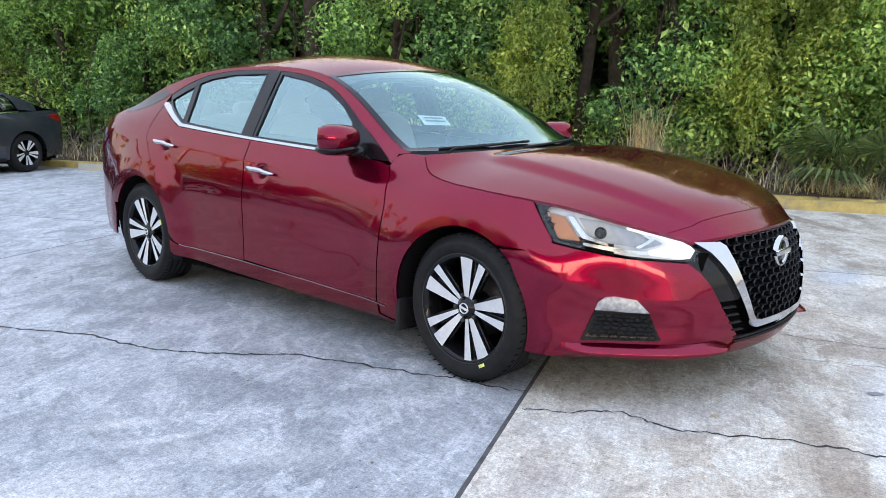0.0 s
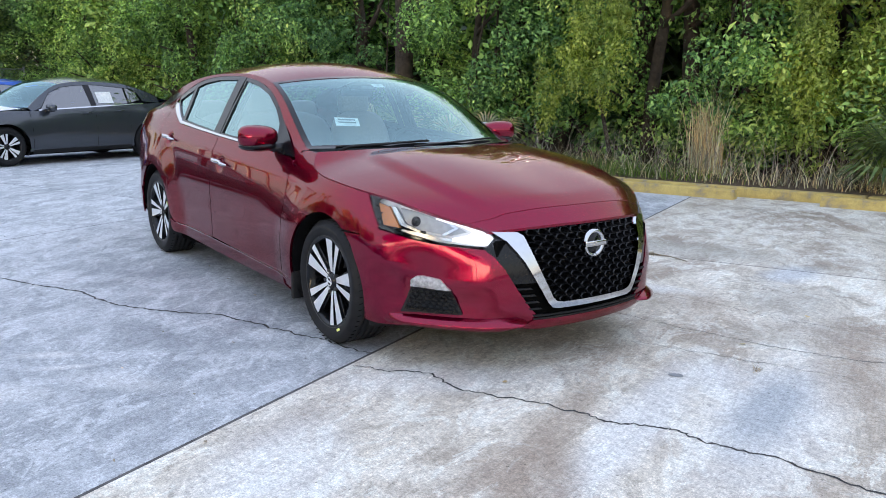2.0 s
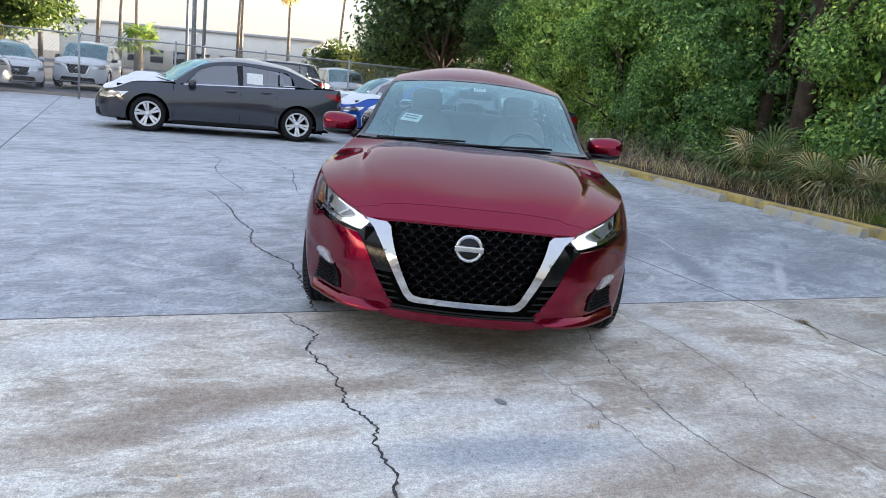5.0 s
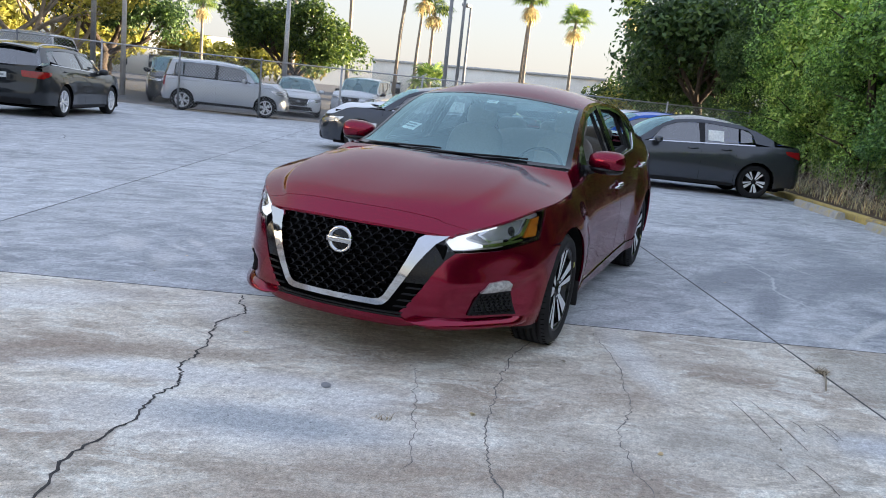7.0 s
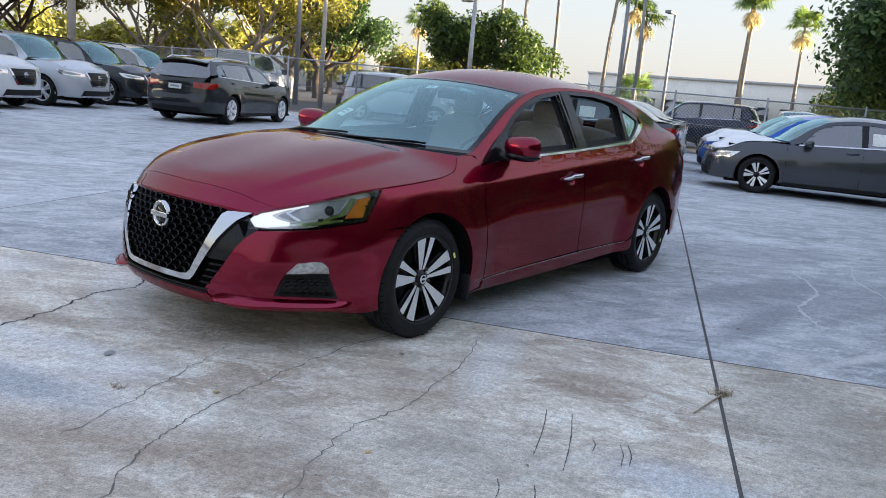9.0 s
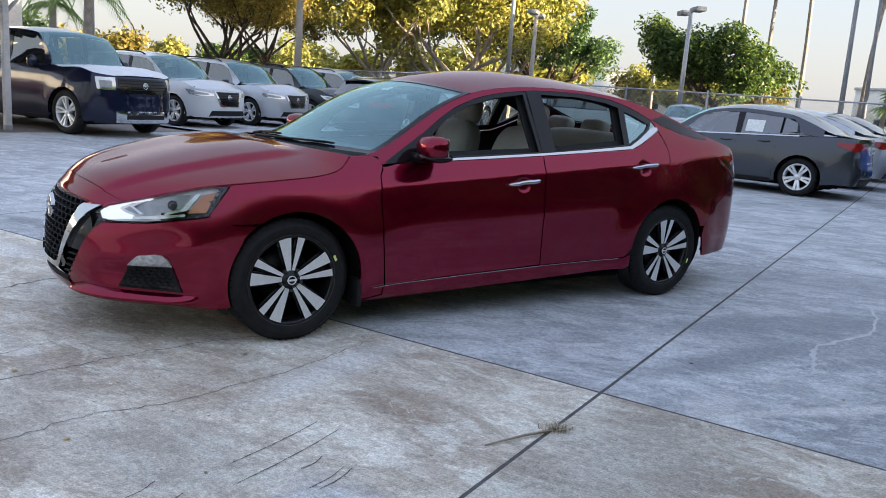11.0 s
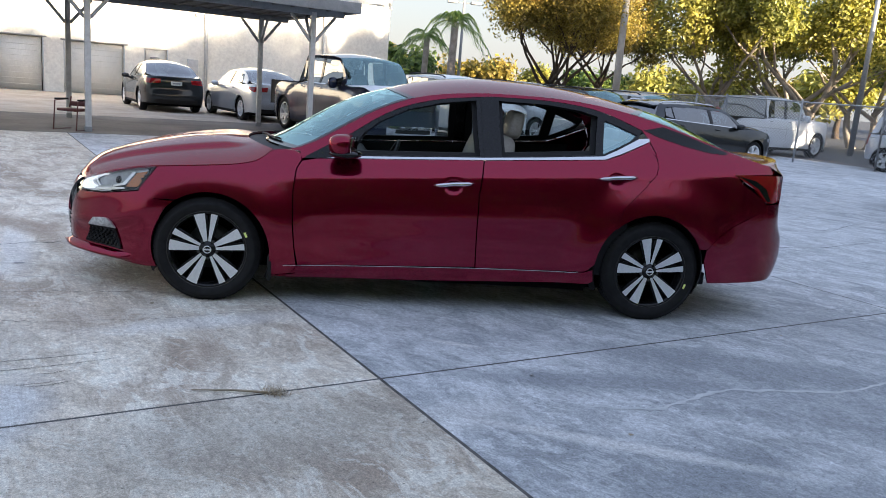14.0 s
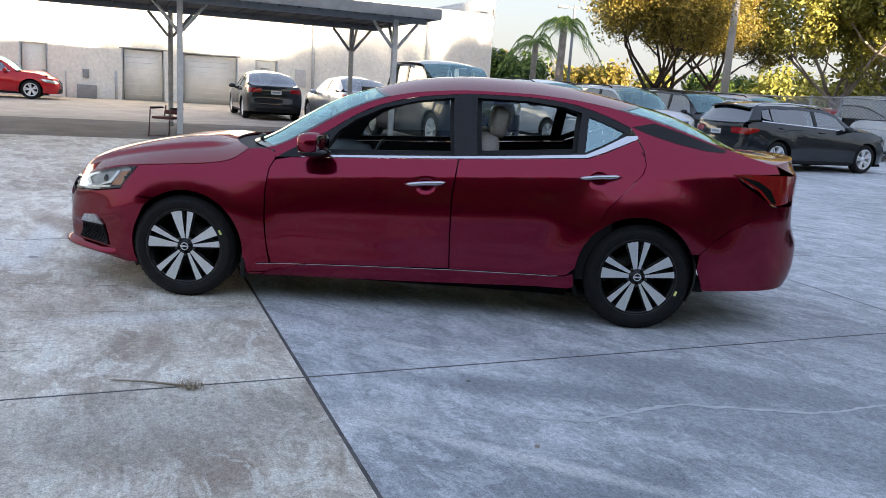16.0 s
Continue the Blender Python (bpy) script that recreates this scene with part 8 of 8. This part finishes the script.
for kind, p, x, y, hd, lab in (("crossover", PAINT_DARK, -19.2, -19.6, 40, "dark crossover behind the fence"), ("crossover", PAINT_WHITE, -22.6, -22.8, 40, "white crossover behind the fence"), ("saloon", PAINT_WHITE, -21.5, -15.6, 35, "white saloon behind the fence"),
                               ("crossover", PAINT_WHITE, -24.5, -14.2, 15, "white crossover facing the fence"), ("crossover", PAINT_NAVY, -24.4, -7.6, -80, "dark crossover close behind the fence"), ("crossover", PAINT_SILVER, -26.0, -7.2, 150, "silver crossover across the fence"),
                               ("crossover", PAINT_WHITE, -30.0, -5.4, 20, "white crossover across the fence"), ("saloon", PAINT_RED2, -13.0, -24.0, -60, "red saloon behind the gate")):
    traffic(kind, p, place(x, y, hd), lab, group=behind, side_paper=False)

# ---------- slabs, cracks and small things on the ground ----------
SCRAPE = plain("dark scrape", (0.10, 0.09, 0.08), 0.9, vary=0.4, scale=20)
tagged(mesh_of("paving", [lot(p, q, 0.0) for p, q in ((-9.0, -18.0), (26, -18.0), (26, -13.06), (-9.0, -13.06))], [(0, 1, 2, 3)], BROWN_PAVE), "worn brown-grey paving under the carport", "pavement", kind="structure")
pavement = tagged(new("pavement"), "large weathered concrete slabs with dark joints", "pavement", kind="structure")
bed_pts = [lot(p, q, -0.0014) for p, q in ((-24, -17.2), (-9.1, -17.2), (-9.1, -13.05), (26, -13.05), (26, 6.5), (-24, 6.5))]
tagged(mesh_of("joint_bed", bed_pts, [(0, 1, 2, 3, 4, 5)], JOINT, pavement), kind="structure")
P = [0.02 + 4.37 * k for k in range(-5, 6)]
Q = [-16.7, -11.1, -5.55, 0.0, 5.6]
for i in range(len(P) - 1):
    for k in range(len(Q) - 1):
        g, gq = 0.005, 0.0045
        q0 = Q[k] if k or P[i] < -9 else -13.0
        c = [(P[i] + g, q0 + gq), (P[i + 1] - g, q0 + gq), (P[i + 1] - g, Q[k + 1] - gq), (P[i] + g, Q[k + 1] - gq)]
        # bevelled arris
        e = 0.005
        inn = [(P[i] + g + e, q0 + gq + e), (P[i + 1] - g - e, q0 + gq + e), (P[i + 1] - g - e, Q[k + 1] - gq - e), (P[i] + g + e, Q[k + 1] - gq - e)]
        skew = lambda p, q, z: lot(p - 0.015 * q, q, z)
        vs = [skew(p, q, 0.0) for p, q in inn] + [skew(p, q, -0.005) for p, q in c] + [skew(p, q, -0.03) for p, q in c]
        fs = [(0, 1, 2, 3)] + [(j, 4 + j, 4 + (j + 1) % 4, (j + 1) % 4) for j in range(4)] + [(4 + j, 8 + j, 8 + (j + 1) % 4, 4 + (j + 1) % 4) for j in range(4)]
        mesh_of("slab", vs, fs, CONC_WARM if P[i] > -0.5 else CONC_BLUE, pavement)


def crack(pts, w, seed, label="dark jagged crack across the concrete", mat=CRACK, jag=0.012):
    """A jagged gap along a line of lot points."""
    rnd = random.Random(seed)
    line = spl(pts, 16)
    left, right = [], []
    off = 0.0
    for k, (p, q) in enumerate(line):
        a, b = line[max(k - 1, 0)], line[min(k + 1, len(line) - 1)]
        d = Vector((b[0] - a[0], b[1] - a[1]))
        n = Vector((-d.y, d.x)).normalized()
        off = off * 0.75 + rnd.uniform(-1, 1) * jag
        h = w * rnd.uniform(0.35, 1.2) * (0.3 + 0.7 * math.sin(math.pi * min(1, max(0, (k + 2) / (len(line) + 3)))) ** 0.3)
        left.append(lot(p + n.x * (off + h), q + n.y * (off + h), 0.0015))
        right.append(lot(p + n.x * (off - h), q + n.y * (off - h), 0.0015))
    m = len(line)
    mesh_of("crack", left + right, [(k, m + k, m + k + 1, k + 1) for k in range(m - 1)], mat, pavement, label)


crack([(-4.32, -3.29), (-3.69, -3.22), (-2.79, -3.21), (-2.2, -3.18), (-1.8, -3.23), (-1.4, -3.17), (-1.0, -3.08), (-0.6, -3.12), (-0.26, -3.13), (0.06, -3.17)], 0.009, 1)
crack([(0.10, -3.37), (0.29, -3.33), (0.44, -3.28), (0.6, -3.33), (0.9, -3.34), (1.2, -3.32), (1.38, -3.35), (1.56, -3.28), (1.66, -3.34), (1.95, -3.36), (2.3, -3.45), (2.8, -3.4), (3.4, -3.5), (4.4, -3.45)], 0.007, 2)
crack([(0.30, -1.55), (0.69, -1.76), (1.0, -1.86), (1.31, -1.92), (1.63, -1.98), (1.97, -2.02), (2.25, -2.0), (2.7, -1.9), (3.3, -1.95), (4.4, -1.85)], 0.004, 3, "thin crack in the concrete", CRACK_FAINT)
crack([(0.2, -1.22), (0.72, -1.23), (1.37, -1.30), (1.65, -1.42), (1.96, -1.44), (2.4, -1.45)], 0.003, 4, "thin crack in the concrete", CRACK_FAINT)
crack([(1.05, -2.31), (1.15, -2.29), (1.5, -2.30), (1.8, -2.28), (2.2, -2.33)], 0.0025, 7, "thin crack in the concrete", CRACK_FAINT)
crack([(-4.45, -2.31), (-5.2, -2.2), (-6.25, -2.0), (-7.4, -2.1)], 0.007, 8)
crack([(-4.4, -8.0), (-6.2, -8.3), (-8.0, -8.1), (-8.8, -8.4)], 0.006, 5)
crack([(-4.4, -2.9), (-6.0, -3.0), (-7.5, -2.8), (-8.7, -3.1)], 0.006, 6)
for k, (p0, q0, p1, q1) in enumerate(((1.14, -0.75, 1.60, -0.74), (1.14, -0.64, 1.68, -0.62), (1.35, -0.54, 1.47, -0.53), (1.36, -0.43, 1.55, -0.42), (1.35, -0.40, 1.53, -0.39), (1.84, -0.83, 1.98, -0.81), (1.83, -0.70, 2.08, -0.69))):
    crack([(p0, q0), ((p0 + p1) / 2, (q0 + q1) / 2 + 0.01), (p1, q1)], 0.0026, 20 + k, "short dark scrape in the concrete", SCRAPE, 0.0008)
for k, (pts, w) in enumerate((([(-0.75, 0.62), (-1.1, 0.75), (-1.6, 0.72), (-2.3, 0.95), (-3.0, 0.9)], 0.016), ([(-2.4, 1.5), (-3.1, 1.4), (-3.8, 1.55)], 0.012), ([(-0.55, -0.82), (-0.68, -0.86), (-0.76, -0.84)], 0.02), ([(-1.05, -0.92), (-1.2, -0.95)], 0.018))):
    crack(pts, w, 60 + k, "pale scratch on the concrete", PATCH_PALE)
# broken stems and litter
st = lot(0.55, 0.02, 0.0)
twig = tagged(new("weed_tuft"), "dry brown weed tuft with a long stem in a joint", "weed")
g = random.Random(3)
blades("tuft", [st + Vector((g.gauss(0, 0.03), g.gauss(0, 0.02), 0)) for _ in range(160)], (0.010, 0.032), 0.0022, (0.8, 2.4), TWIG, 31, twig)
part("stem", tube([lot(0.58, 0.01, 0.008), lot(0.72, -0.05, 0.014), lot(0.88, -0.13, 0.006)], [0.006, 0.005, 0.003], 5), TWIG, twig)
tagged(blades("weeds", [lot(1.75 + g.gauss(0, 0.012), -2.42 + g.gauss(0, 0.02), 0) for _ in range(30)], (0.01, 0.03), 0.002, (0.6, 2.0), TWIG, 32), "tiny dry weed on the concrete", "weed")
for k in range(46):
    p, q = g.uniform(-4, 3), g.uniform(-5.4, 2.0)
    c = lot(p, q, 0.002)
    bm = bmesh.new()
    r = g.uniform(0.008, 0.022)
    vs = [bm.verts.new(c + Vector((math.cos(t) * r * g.uniform(0.5, 1.2), math.sin(t) * r * g.uniform(0.3, 0.8), g.uniform(0, 0.008)))) for t in (0, 1.3, 2.4, 3.6, 5.0)]
    bm.faces.new(vs)
    tagged(part("dead_leaf", bm, TWIG if k % 4 else DRY, None, smooth_faces=False), "small curled dead leaf on the concrete", "leaf", "dead leaves on the concrete")
tagged(irregular("drain_cap", 2.757, 0.19, 0.035, 0.022, 40, GREY_METAL, 0.003, 5, None, 0.05), "small flat grey metal cap in the concrete", "cap")
